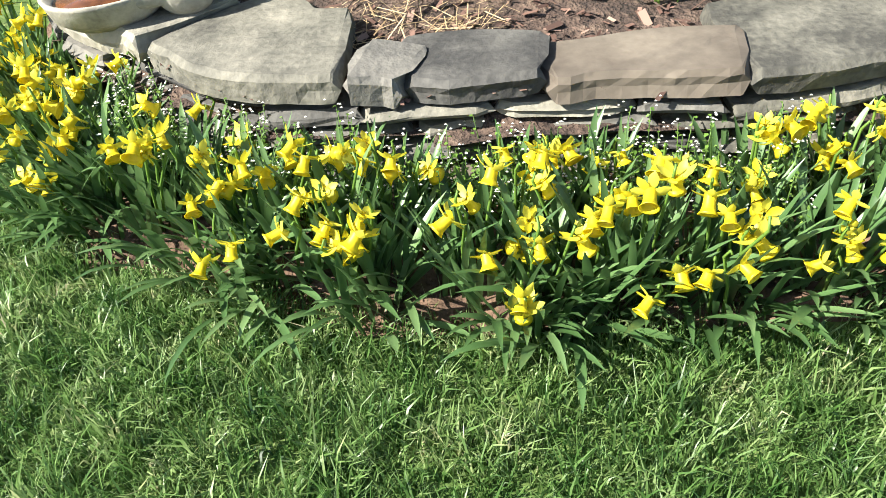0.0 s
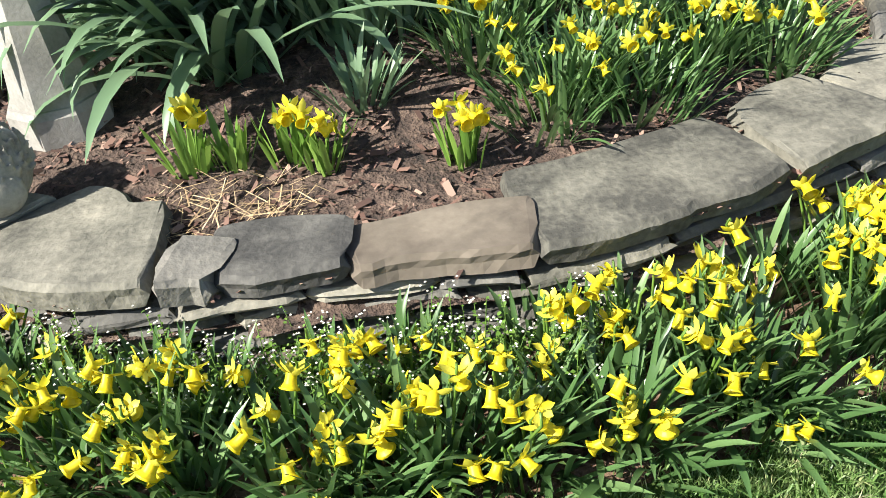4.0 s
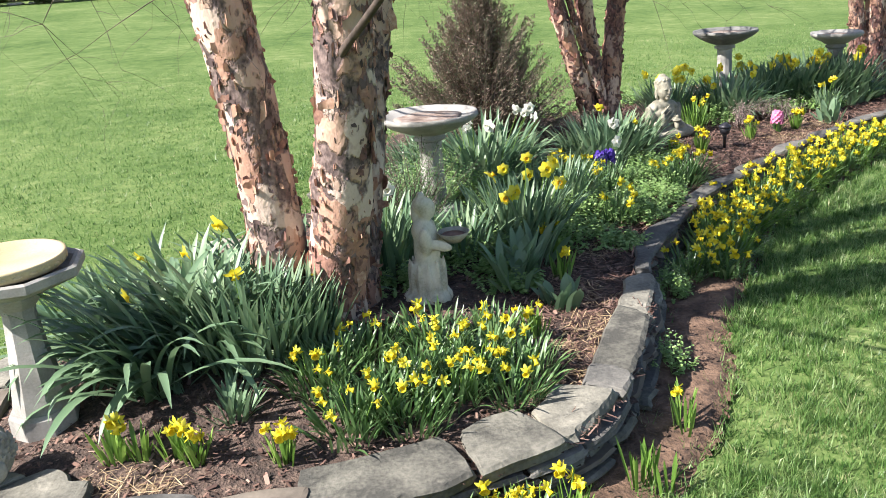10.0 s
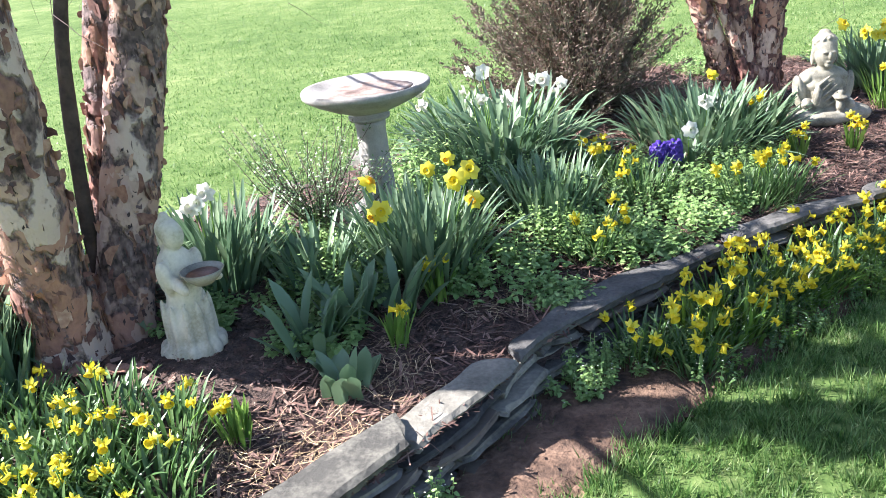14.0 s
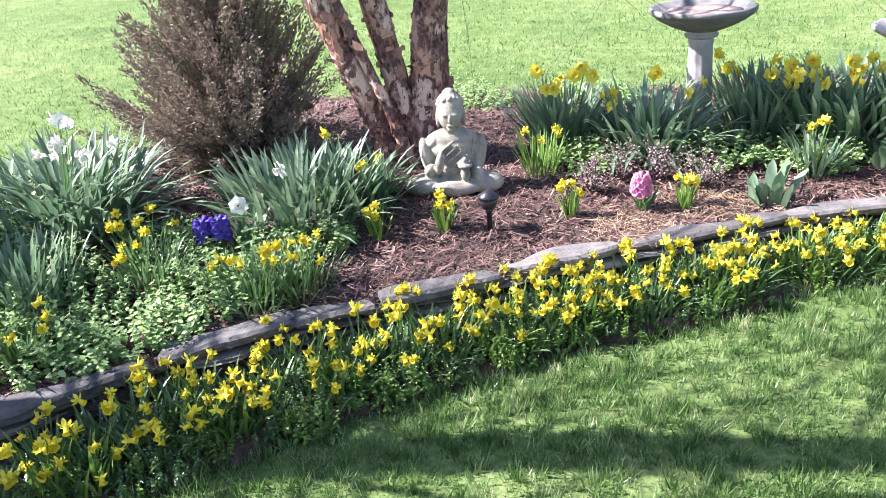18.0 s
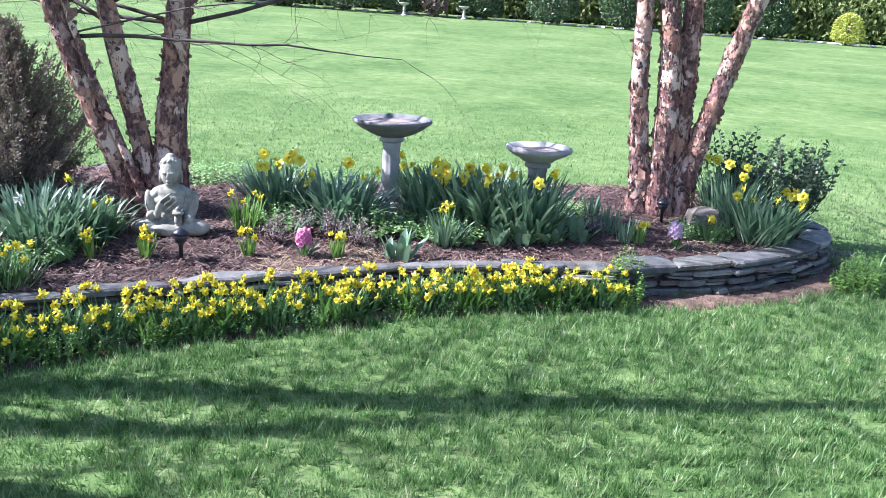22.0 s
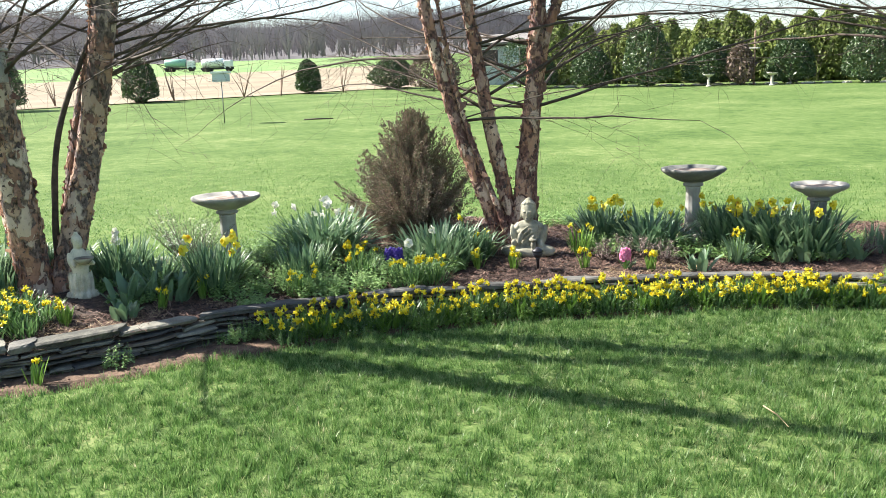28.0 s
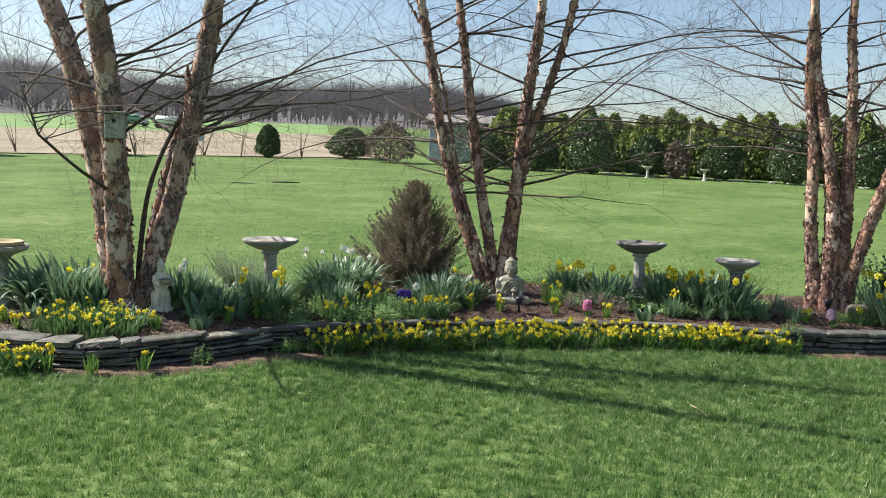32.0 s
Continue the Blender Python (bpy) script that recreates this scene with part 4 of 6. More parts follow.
def strap(v, f, base, yaw, tall, wide, lean, droop, fold=0.25, steps=6, tip=0.0):
    """One strap-shaped leaf: rises, then arches over; a shallow fold runs down its middle."""
    c, s = math.cos(yaw), math.sin(yaw)
    p, ang = Vector(base), lean
    k = len(v)
    seg = tall / steps
    for i in range(steps + 1):
        q = i / steps
        w = wide * 0.5 * (0.75 + 0.5 * q) * (1 - max(0.0, (q - 0.55) / 0.45) ** 2 * (1 - tip))
        ca, sa = math.cos(ang), math.sin(ang)
        nx, nz = -ca, sa
        for side, lift in ((-1, 0.0), (0, -fold * w), (1, 0.0)):
            v.append((p.x + s * side * w * -1 + c * nx * lift, p.y + c * side * w + s * nx * lift, p.z + nz * lift))
        p = p + Vector((c * sa, s * sa, ca)) * seg
        ang += droop * (0.3 + q) / steps
    for i in range(steps):
        a = k + 3 * i
        f.append((a, a + 1, a + 4, a + 3))
        f.append((a + 1, a + 2, a + 5, a + 4))


def leaf_bunch(r, n, spread, tall, wide, lean, droop, aim=0.0, aim_k=0.0, steps=6):
    v, f = [], []
    for _ in range(n):
        a, d = r.uniform(0, 2 * math.pi), spread * math.sqrt(r.random())
        x, y = d * math.cos(a), d * math.sin(a)
        yaw = a + r.gauss(0, 0.6) if r.random() > aim_k else aim + r.gauss(0, 0.5)
        t = tall * r.uniform(0.6, 1.1)
        strap(v, f, (x, y, -0.01), yaw, t, wide * r.uniform(0.7, 1.2), lean * r.uniform(0.15, 1.2) * (0.3 + 0.7 * d / max(spread, 1e-3)), droop * r.uniform(0.2, 1.3), steps=steps)
    return v, f


def petals_mesh(name, size, mat, back=0.25, n=6, wide=0.55, r=None):
    v, f = [], []
    for i in range(n):
        a = 2 * math.pi * (i + (0.12 if i % 2 else 0)) / n
        up = -0.002 if i % 2 else 0.0
        k = len(v)
        for q, w in ((0.1, 0.25), (0.4, 0.9), (0.72, 0.95), (1.0, 0.08)):
            half = size * 0.5 * wide * w * 0.5
            rad = size * 0.5 * q
            z = up - back * size * 0.5 * q * q + (0.004 * math.sin(i * 2.1) * q)
            for side in (-1, 0, 1):
                x, y = rad, side * half
                v.append((x * math.cos(a) - y * math.sin(a), x * math.sin(a) + y * math.cos(a), z + (0.0018 if side == 0 else 0) + side * 0.0012 * math.sin(i)))
        for j in range(3):
            for s in (0, 1):
                b = k + 3 * j + s
                f.append((b, b + 1, b + 4, b + 3))
    return mesh(name, v, f, mat)


def trumpet_mesh(name, rad, length, mat, flare=1.35):
    prof = [(rad * 0.75, -0.002), (rad * 0.8, length * 0.4), (rad * 0.92, length * 0.8), (rad * flare, length), (rad * flare * 0.9, length * 0.99), (rad * 0.7, length * 0.5), (rad * 0.4, length * 0.15)]
    v, f = lathe(prof, 12, lambda a, j: 1 + (0.09 * math.sin(6 * a) if j in (3, 4) else 0))
    return mesh(name, v, f[:-2], mat)


def neck_mesh(name, rad, length, mat):
    v, f = lathe([(rad * 0.5, -length), (rad, -length * 0.85), (rad * 1.1, -length * 0.5), (rad * 0.7, -length * 0.2), (rad * 0.9, 0.0)], 6)
    return mesh(name, v, f, mat)


SMALL_PETALS = [petals_mesh("small petals", s, PETAL, b) for s, b in ((0.047, 0.3), (0.05, 0.6), (0.045, 0.1))]
SMALL_CUPS = [trumpet_mesh("small trumpet", 0.0095, 0.023, CUP, 1.3), trumpet_mesh("small trumpet", 0.0105, 0.021, CUP, 1.45)]
BIG_PETALS = [petals_mesh("large petals", s, PETAL, b, wide=0.75) for s, b in ((0.088, 0.1), (0.08, 0.25))]
BIG_CUPS = [trumpet_mesh("large trumpet", 0.0115, 0.017, CUP, 1.5)]
ORANGE_CUPS = BIG_CUPS + [trumpet_mesh("orange trumpet", 0.0105, 0.013, CUP_ORANGE, 1.5)]
WHITE_PETALS = [petals_mesh("white petals", s, WHITE_PETAL, b, wide=0.8) for s, b in ((0.085, 0.1), (0.075, 0.3))]
WHITE_CUPS = [trumpet_mesh("pale trumpet", 0.013, 0.022, WHITE_PETAL, 1.4)]


def daffodils(at, seed, n_leaf, spread, tall, wide, lean, droop, n_flower, stem, petals, cups, label, leaf_mat=LEAF, group="", face=(-0.35, -0.75), nod=0.5, aim=0.0, aim_k=0.0, over=1.0, name="daffodil_clump", turn_all=1.0, bloom=1.0):
    """A clump of daffodils: leaves, stems, and each flower with its own trumpet."""
    r = random.Random(seed)
    x, y = at
    if leaf_mat is LEAF_BLUE:
        n_leaf, lean, droop, spread = int(n_leaf * 1.7), lean * 1.2, droop * 1.3 + 0.4, spread * 1.2
        n_flower, stem, wide = int(n_flower * 1.5 + 0.4), stem * 0.97, wide * 1.3
    clump = thing(name, (x, y, ground_at(x, y)), 0, label, "daffodils", group)
    tagged(part("leaves", mesh("leaves", *leaf_bunch(r, n_leaf, spread, tall, wide, lean, droop, aim, aim_k), leaf_mat), clump), kind="stuff")
    for _ in range(n_flower):
        a, d = r.uniform(0, 2 * math.pi), spread * over * math.sqrt(r.random())
        h = stem * r.uniform(0.72, 1.1)
        foot = Vector((d * 0.5 * math.cos(a), d * 0.5 * math.sin(a), -0.01))
        tip = Vector((d * 1.25 * math.cos(a), d * 1.25 * math.sin(a), h))
        if aim_k:
            tip += Vector((math.cos(aim), math.sin(aim), -0.25)) * aim_k * h * 0.6 * r.random()
        way = Vector((face[0] * turn_all + r.gauss(0, 0.55), face[1] * turn_all + r.gauss(0, 0.55), -nod + r.gauss(0, 0.28))).normalized()
        flat = Vector((way.x, way.y, 0)) * 0.012
        top = tip - way * 0.018
        pts = [foot, foot.lerp(top, 0.5) + Vector((0, 0, 0.01)), top - flat - Vector((0, 0, 0.012)), top - flat * 0.3 + Vector((0, 0, 0.004)), top]
        tv, tf = tube(pts, [0.0028, 0.0026, 0.0023, 0.002, 0.002], 5)
        part("stem", mesh("stem", tv, tf, LEAF_FRESH), clump)
        m = Matrix.Translation(tip) @ way.to_track_quat("Z", "Y").to_matrix().to_4x4() @ Matrix.Rotation(r.uniform(0, 6.28), 4, "Z") @ Matrix.Scale(bloom * r.uniform(0.82, 1.12), 4)
        fl = part("flower", r.choice(petals), clump, "", m)
        part("trumpet", r.choice(cups), fl)
    return clump


def leaf_tuft(name, at, seed, n_leaf, spread, tall, wide, lean, droop, mat, label, category, steps=6, aim=0.0, aim_k=0.0):
    """A plant of separate large leaves."""
    r = random.Random(seed)
    ob = thing(name, (*at, ground_at(*at)), 0, label, category)
    for _ in range(n_leaf):
        part("leaf", mesh("leaf", *leaf_bunch(r, 1, spread, tall, wide, lean, droop, aim, aim_k, steps=steps), mat), ob)
    return ob


def weeds(at, seed, n, spread, tall, leaf, mat, label, dots=0, name="low_weed"):
    """A low mound of small soft leaves on thin stems, with tiny white flowers where dots is set."""
    r = random.Random(seed)
    ob = thing(name, (*at, ground_at(*at)), 0, label, "weeds")
    v, f, dv, df = [], [], [], []
    for _ in range(max(8, n // 9)):
        a, d = r.uniform(0, 6.283), spread * math.sqrt(r.random())
        h = tall * (1 - 0.55 * (d / spread) ** 2) * r.uniform(0.35, 1.15)
        p0 = Vector((d * 0.85 * math.cos(a), d * 0.85 * math.sin(a), -0.01))
        p1 = Vector((d * 1.08 * math.cos(a), d * 1.08 * math.sin(a), h))
        tv, tf = tube([p0, p0.lerp(p1, 0.5) + Vector((r.gauss(0, 0.006), r.gauss(0, 0.006), 0)), p1], [0.0013, 0.0011, 0.0008], 3)
        k = len(v)
        v += tv
        f += [tuple(i + k for i in g) for g in tf]
        turn = r.uniform(0, 6.283)
        for i in range(9):
            q = 0.3 + 0.7 * (i + 1) / 9
            b = turn + i * 2.2
            sz = leaf * (1.25 - 0.75 * q) * r.uniform(0.7, 1.3) * 1.3
            c = p0.lerp(p1, q)
            o = Vector((math.cos(b), math.sin(b), r.uniform(-0.35, 0.35)))
            w = Vector((-math.sin(b), math.cos(b), r.gauss(0, 0.15))) * sz * 0.42
            dip = Vector((0, 0, -0.12 * sz))
            k = len(v)
            v += [c, c + o * sz * 0.35 + w + dip * -0.5, c + o * sz * 0.75 + w * 0.7 + dip, c + o * sz * 1.05 + dip * 2, c + o * sz * 0.75 - w * 0.7 + dip, c + o * sz * 0.35 - w + dip * -0.5]
            f += [(k, k + 1, k + 2, k + 3), (k, k + 3, k + 4, k + 5)]
        for _ in range(dots if r.random() < 0.6 else 0):
            c = p1 + Vector((r.gauss(0, 0.008), r.gauss(0, 0.008), r.uniform(-0.004, 0.012)))
            k = len(dv)
            for i in range(4):
                b = i * 1.5708
                dv.append(c + Vector((math.cos(b) * 0.0026, math.sin(b) * 0.0026, 0.001 * (i % 2))))
            df.append((k, k + 1, k + 2, k + 3))
    tagged(part("foliage", mesh("foliage", v, f, mat), ob), kind="stuff")
    if dv:
        part("blossom", mesh("blossom", dv, df, WHITE_PETAL), ob, "tiny white cress flowers")["kind"] = "stuff"
    return ob


def hyacinth(at, seed, mat, label):
    r = random.Random(seed)
    ob = thing("hyacinth", (*at, ground_at(*at)), 0, label, "hyacinth")
    part("leaves", mesh("leaves", *leaf_bunch(r, 9, 0.025, 0.13, 0.022, 0.8, 0.8), LEAF), ob)
    part("stem", mesh("stem", *tube([(0, 0, 0), (0.002, 0, 0.08), (0, 0, 0.16)], [0.006, 0.006, 0.004], 7), LEAF_FRESH), ob)
    bell = lathe([(0.001, -0.004), (0.006, 0.0), (0.006, 0.008), (0.013, 0.016), (0.011, 0.016), (0.005, 0.009)], 6)
    v, f = [], []
    for i in range(42):
        a, z = i * 2.4, 0.075 + 0.085 * i / 42
        rad = 0.022 * (1 - 0.5 * max(0, (i - 30) / 12))
        m = Matrix.Translation((rad * math.cos(a), rad * math.sin(a), z)) @ Vector((math.cos(a), math.sin(a), 0.15)).to_track_quat("Z", "Y").to_matrix().to_4x4() @ Matrix.Scale(r.uniform(1.0, 1.45), 4)
        k = len(v)
        v += [tuple(m @ Vector(q)) for q in bell[0]]
        f += [tuple(x + k for x in q) for q in bell[1]]
    part("flower_spike", mesh("flower_spike", v, f, mat), ob)
    return ob


# ---- daffodil border in front of the wall ----
FRONT = "miniature daffodils along the wall"
LAB_FRONT = "clump of yellow miniature daffodils between stone wall and lawn"
r = random.Random(3)
TURF_RUN = np.r_[0, np.cumsum(np.hypot(*np.diff(TURF, axis=0).T))]


def strip_point(s, q):
    """A point on the soil strip: s along the wall, q from the wall (0) to the turf (1)."""
    w = np.array(wall_xy(s))
    t = TURF[np.argmin(np.hypot(TURF[:, 0] - w[0], TURF[:, 1] - w[1]))]
    return w + (t - w) * q


def wall_xy(s):
    return float(np.interp(s, RUN, WALL[:, 0])), float(np.interp(s, RUN, WALL[:, 1]))


def wall_run(x, y):
    return float(RUN[np.argmin(np.hypot(WALL[:, 0] - x, WALL[:, 1] - y))])


s, s_end, n = wall_run(-0.95, 1.9), wall_run(1.0, 1.38), 0
while s < s_end:
    for q in (0.36, 0.68, 0.9):
        p = strip_point(s + r.uniform(-0.04, 0.04), q + r.uniform(-0.09, 0.07))
        n += 1
        late = q > 0.8
        thin = math.hypot(p[0] + 0.35, p[1] - 1.12) < 0.16
        if p[1] > 1.72 or (q < 0.5 and -0.45 < p[0] < -0.05 and r.random() < 0.5):
            continue
        daffodils(p, 1000 + n, 26 if thin else 40, 0.06, 0.165 if q < 0.5 else 0.195, 0.0125, 0.55 if not late else 1.0, 1.0 if not late else 1.5, r.choice((2, 3, 3)) if thin else r.choice((2, 3, 4, 5)), 0.135 if late else 0.155 if q < 0.5 else 0.185, SMALL_PETALS, SMALL_CUPS, LAB_FRONT, group=FRONT, face=(-0.15, -0.6), nod=0.75, aim=-1.57, aim_k=0.5 if late else 0.25, over=1.15)
    s += 0.105
s, s_end = wall_run(2.08, 3.2), wall_run(5.42, 5.85)
while s < s_end:
    for q in (0.3, 0.62):
        p = strip_point(s + r.uniform(-0.05, 0.05), q + r.uniform(-0.07, 0.1))
        n += 1
        daffodils(p, 1000 + n, 60, 0.085, 0.19, 0.011, 0.8, 1.1, r.choice((5, 6, 7, 8)), 0.2 if q < 0.5 else 0.14, SMALL_PETALS, SMALL_CUPS, LAB_FRONT, group=FRONT, face=(0.5, -0.6), nod=0.25, aim=-0.9, aim_k=0.2, over=1.25, leaf_mat=LEAF if n % 3 else LEAF_FRESH)
    s += 0.15
for i, (x, y, n_f) in enumerate([(1.15, 1.28, 4), (1.41, 1.46, 0), (1.46, 1.42, 0), (1.64, 1.73, 1)]):
    daffodils((x, y), 300 + i, 20 if n_f > 1 else 12, 0.04, 0.17, 0.013, 0.35, 0.25, n_f + 1 if n_f else 0, 0.18, SMALL_PETALS, SMALL_CUPS, "small newly planted yellow daffodil in bare brown soil" if n_f else "young green daffodil shoots in bare brown soil", LEAF_FRESH, "young daffodils in bare soil", nod=0.2)

# ---- plants in the raised bed ----
YOUNG = "small fresh-green yellow daffodil standing in dark mulch"
for i, (x, y, n_f) in enumerate([(-0.2, 1.64, 3), (-0.12, 1.63, 0), (-0.01, 1.63, 1), (0.06, 1.59, 3), (0.33, 1.55, 4), (1.46, 2.75, 2), (1.48, 3.08, 3), (1.23, 2.18, 2), (2.70, 4.78, 3), (2.94, 4.92, 4), (3.42, 5.19, 4), (3.87, 5.40, 5), (5.51, 6.46, 2)]):
    daffodils((x, y), 400 + i, 20, 0.034, 0.125 if y < 2 else 0.145, 0.013, 0.4, 0.3, n_f + 1 if n_f else 0, 0.125 if y < 2 else 0.145, SMALL_PETALS, SMALL_CUPS, YOUNG, LEAF_FRESH, "young daffodils in the mulch", face=(0.1, -0.6), nod=0.15)
TETE = "spreading clump of miniature yellow daffodils with dark green leaves"
for i, (x, y, n_f) in enumerate([(0.5, 1.95, 3), (0.7, 1.62, 3), (0.85, 1.95, 4), (0.44, 1.84, 4), (0.55, 1.52, 5), (0.62, 1.74, 2), (0.62, 2.04, 3), (0.77, 1.85, 4), (0.77, 1.53, 4), (0.91, 1.66, 6), (1.01, 1.93, 6), (1.1, 1.74, 4), (1.2, 1.91, 5), (0.87, 2.1, 5), (1.1, 2.1, 4), (0.95, 1.8, 3)]):
    daffodils((x * 0.96, y + (0.13 if y < 1.7 else 0.04)), 500 + i, 105, 0.105, 0.145, 0.0105, 0.8, 1.1, n_f, 0.135, SMALL_PETALS, SMALL_CUPS, TETE, bloom=0.88, group="miniature daffodils in the bed", face=(0.1, -0.5), nod=0.35)
for i, (x, y, n_f) in enumerate([(1.94, 3.58, 7), (1.87, 4.33, 9), (2.48, 4.16, 6), (2.6, 4.29, 9), (2.05, 4.12, 5)]):
    daffodils((x, y), 520 + i, 140, 0.12, 0.2, 0.008, 0.9, 1.0, n_f, 0.185, SMALL_PETALS, SMALL_CUPS, TETE, group="miniature daffodils in the bed", face=(0.4, -0.6), nod=0.2)
# tall daffodils
TALL = "tall daffodil clump with blue-green strap leaves"
daffodils((1.36, 3.27), 601, 160, 0.15, 0.34, 0.014, 0.55, 0.3, 6, 0.36, BIG_PETALS, ORANGE_CUPS, "upright daffodil clump with yellow flowers and orange cups", LEAF_BLUE, "tall daffodils", face=(-0.1, -0.8), nod=-0.1)
daffodils((0.66, 2.98), 602, 130, 0.14, 0.34, 0.015, 0.5, 0.3, 2, 0.36, WHITE_PETALS, WHITE_CUPS, "upright blue-green daffodil leaves behind a statue", LEAF_BLUE, "tall daffodils", nod=0.1)
daffodils((1.32, 4.45), 603, 221, 0.26, 0.42, 0.02, 0.9, 1.2, 8, 0.46, WHITE_PETALS, WHITE_CUPS, "large arching daffodil clump with white flowers", LEAF_BLUE, "tall daffodils", nod=0.2)
daffodils((1.7, 3.85), 604, 102, 0.13, 0.28, 0.012, 0.4, 0.2, 0, 0.3, WHITE_PETALS, WHITE_CUPS, TALL, LEAF_BLUE, "tall daffodils")
daffodils((2.25, 4.9), 605, 170, 0.24, 0.34, 0.017, 0.8, 0.7, 1, 0.33, WHITE_PETALS, WHITE_CUPS, "spreading daffodil clump with white buds", LEAF_BLUE, "tall daffodils", nod=0.2)
daffodils((2.2, 4.55), 606, 27, 0.05, 0.2, 0.012, 0.6, 0.6, 1, 0.2, WHITE_PETALS, WHITE_CUPS, "single white daffodil among low weeds", LEAF_BLUE, "tall daffodils", face=(0.6, -0.6), nod=0.05)
daffodils((2.53, 5.08), 607, 93, 0.08, 0.24, 0.008, 0.8, 0.8, 3, 0.23, SMALL_PETALS, SMALL_CUPS, "grassy daffodil clump beside a stone statue", LEAF, "tall daffodils")
daffodils((3.14, 6.12), 608, 127, 0.15, 0.36, 0.015, 0.6, 0.4, 7, 0.4, BIG_PETALS, BIG_CUPS, "tall clump of yellow trumpet daffodils", LEAF_BLUE, "tall daffodils", face=(-0.15, -0.75), nod=-0.15)
daffodils((3.6, 6.06), 609, 150, 0.18, 0.38, 0.02, 0.85, 0.9, 4, 0.36, BIG_PETALS, ORANGE_CUPS, "arching daffodil clump with few orange-cupped flowers", LEAF_BLUE, "tall daffodils", face=(-0.15, -0.75), nod=-0.15)
daffodils((4.12, 6.46), 610, 220, 0.17, 0.36, 0.015, 0.5, 0.3, 7, 0.38, BIG_PETALS, BIG_CUPS, "dense upright daffodil clump with yellow flowers", LEAF_BLUE, "tall daffodils", face=(-0.15, -0.75), nod=-0.15)
daffodils((4.5, 6.42), 611, 220, 0.2, 0.45, 0.02, 0.75, 0.7, 6, 0.38, BIG_PETALS, ORANGE_CUPS, "broad-leaved daffodil clump with orange-cupped flowers", LEAF_BLUE, "tall daffodils", face=(-0.15, -0.75), nod=-0.15)
daffodils((4.37, 5.9), 612, 40, 0.06, 0.24, 0.01, 0.5, 0.4, 3, 0.26, SMALL_PETALS, SMALL_CUPS, "slim daffodil clump with pale yellow flowers", LEAF_BLUE, "tall daffodils")
daffodils((6.28, 7.0), 613, 153, 0.17, 0.34, 0.015, 0.6, 0.5, 6, 0.33, BIG_PETALS, BIG_CUPS, "daffodil clump with yellow flowers near the wall's end", LEAF_BLUE, "tall daffodils", face=(-0.15, -0.8), nod=-0.15)
daffodils((6.1, 7.35), 614, 119, 0.16, 0.38, 0.014, 0.5, 0.3, 5, 0.44, BIG_PETALS, BIG_CUPS, "tall daffodil clump beside a birch", LEAF_BLUE, "tall daffodils", face=(-0.15, -0.8), nod=-0.15)
daffodils((5.95, 6.75), 615, 51, 0.06, 0.18, 0.01, 0.6, 0.5, 4, 0.17, SMALL_PETALS, SMALL_CUPS, TETE, LEAF, "miniature daffodils in the bed")
daffodils((0.18, 2.15), 616, 136, 0.14, 0.36, 0.013, 0.45, 0.3, 1, 0.38, BIG_PETALS, BIG_CUPS, "upright blue-green daffodil leaves with one yellow flower", LEAF_BLUE, "tall daffodils", nod=0.0)
daffodils((0.36, 2.2), 617, 102, 0.10, 0.3, 0.013, 0.35, 0.2, 1, 0.3, BIG_PETALS, BIG_CUPS, TALL, LEAF_BLUE, "tall daffodils")
daffodils((-0.1, 2.45), 618, 200, 0.25, 0.42, 0.024, 0.9, 1.1, 2, 0.4, BIG_PETALS, BIG_CUPS, "large arching clump of grey-green strap leaves", LEAF_BLUE, "tall daffodils")
daffodils((4.78, 6.36), 623, 130, 0.16, 0.42, 0.016, 0.6, 0.5, 3, 0.42, BIG_PETALS, BIG_CUPS, "dark blue-green daffodil clump hiding a bird bath's foot", LEAF_BLUE, "tall daffodils", face=(-0.15, -0.75), nod=-0.15)
daffodils((3.16, 5.62), 624, 60, 0.08, 0.24, 0.009, 0.5, 0.4, 4, 0.23, SMALL_PETALS, SMALL_CUPS, "grassy light green daffodil clump beside a stone statue", LEAF_FRESH, "tall daffodils")
daffodils((0.2, 2.72), 625, 110, 0.2, 0.36, 0.02, 0.9, 1.2, 3, 0.36, WHITE_PETALS, WHITE_CUPS, "arching clump of pale strap leaves with white flowers", LEAF_BLUE, "tall daffodils", nod=0.1)
leaf_tuft("day_lily", (-0.14, 2.0), 701, 80, 0.1, 0.62, 0.03, 1.0, 3.0, LEAF_BLUE, "big arching clump of green strap leaves", "lily", 9, 3.5, 0.75)
leaf_tuft("day_lily", (0.0, 2.16), 702, 80, 0.12, 0.5, 0.028, 0.9, 2.8, LEAF_BLUE, "big arching clump of grey-green strap leaves", "lily", 9, 3.3, 0.5)
daffodils((-0.35, 2.35), 619, 110, 0.16, 0.38, 0.022, 0.9, 1.2, 1, 0.36, BIG_PETALS, BIG_CUPS, "arching clump of grey-green strap leaves behind a bird bath", LEAF_BLUE, "tall daffodils")
daffodils((1.05, 3.05), 620, 60, 0.12, 0.26, 0.014, 0.7, 0.6, 0, 0.3, BIG_PETALS, BIG_CUPS, TALL, LEAF_BLUE, "tall daffodils")
daffodils((0.95, 4.9), 621, 80, 0.16, 0.34, 0.016, 0.7, 0.7, 0, 0.3, BIG_PETALS, BIG_CUPS, TALL, LEAF_BLUE, "tall daffodils")
daffodils((2.45, 5.05), 622, 70, 0.15, 0.3, 0.015, 0.7, 0.7, 1, 0.3, BIG_PETALS, BIG_CUPS, TALL, LEAF_BLUE, "tall daffodils")
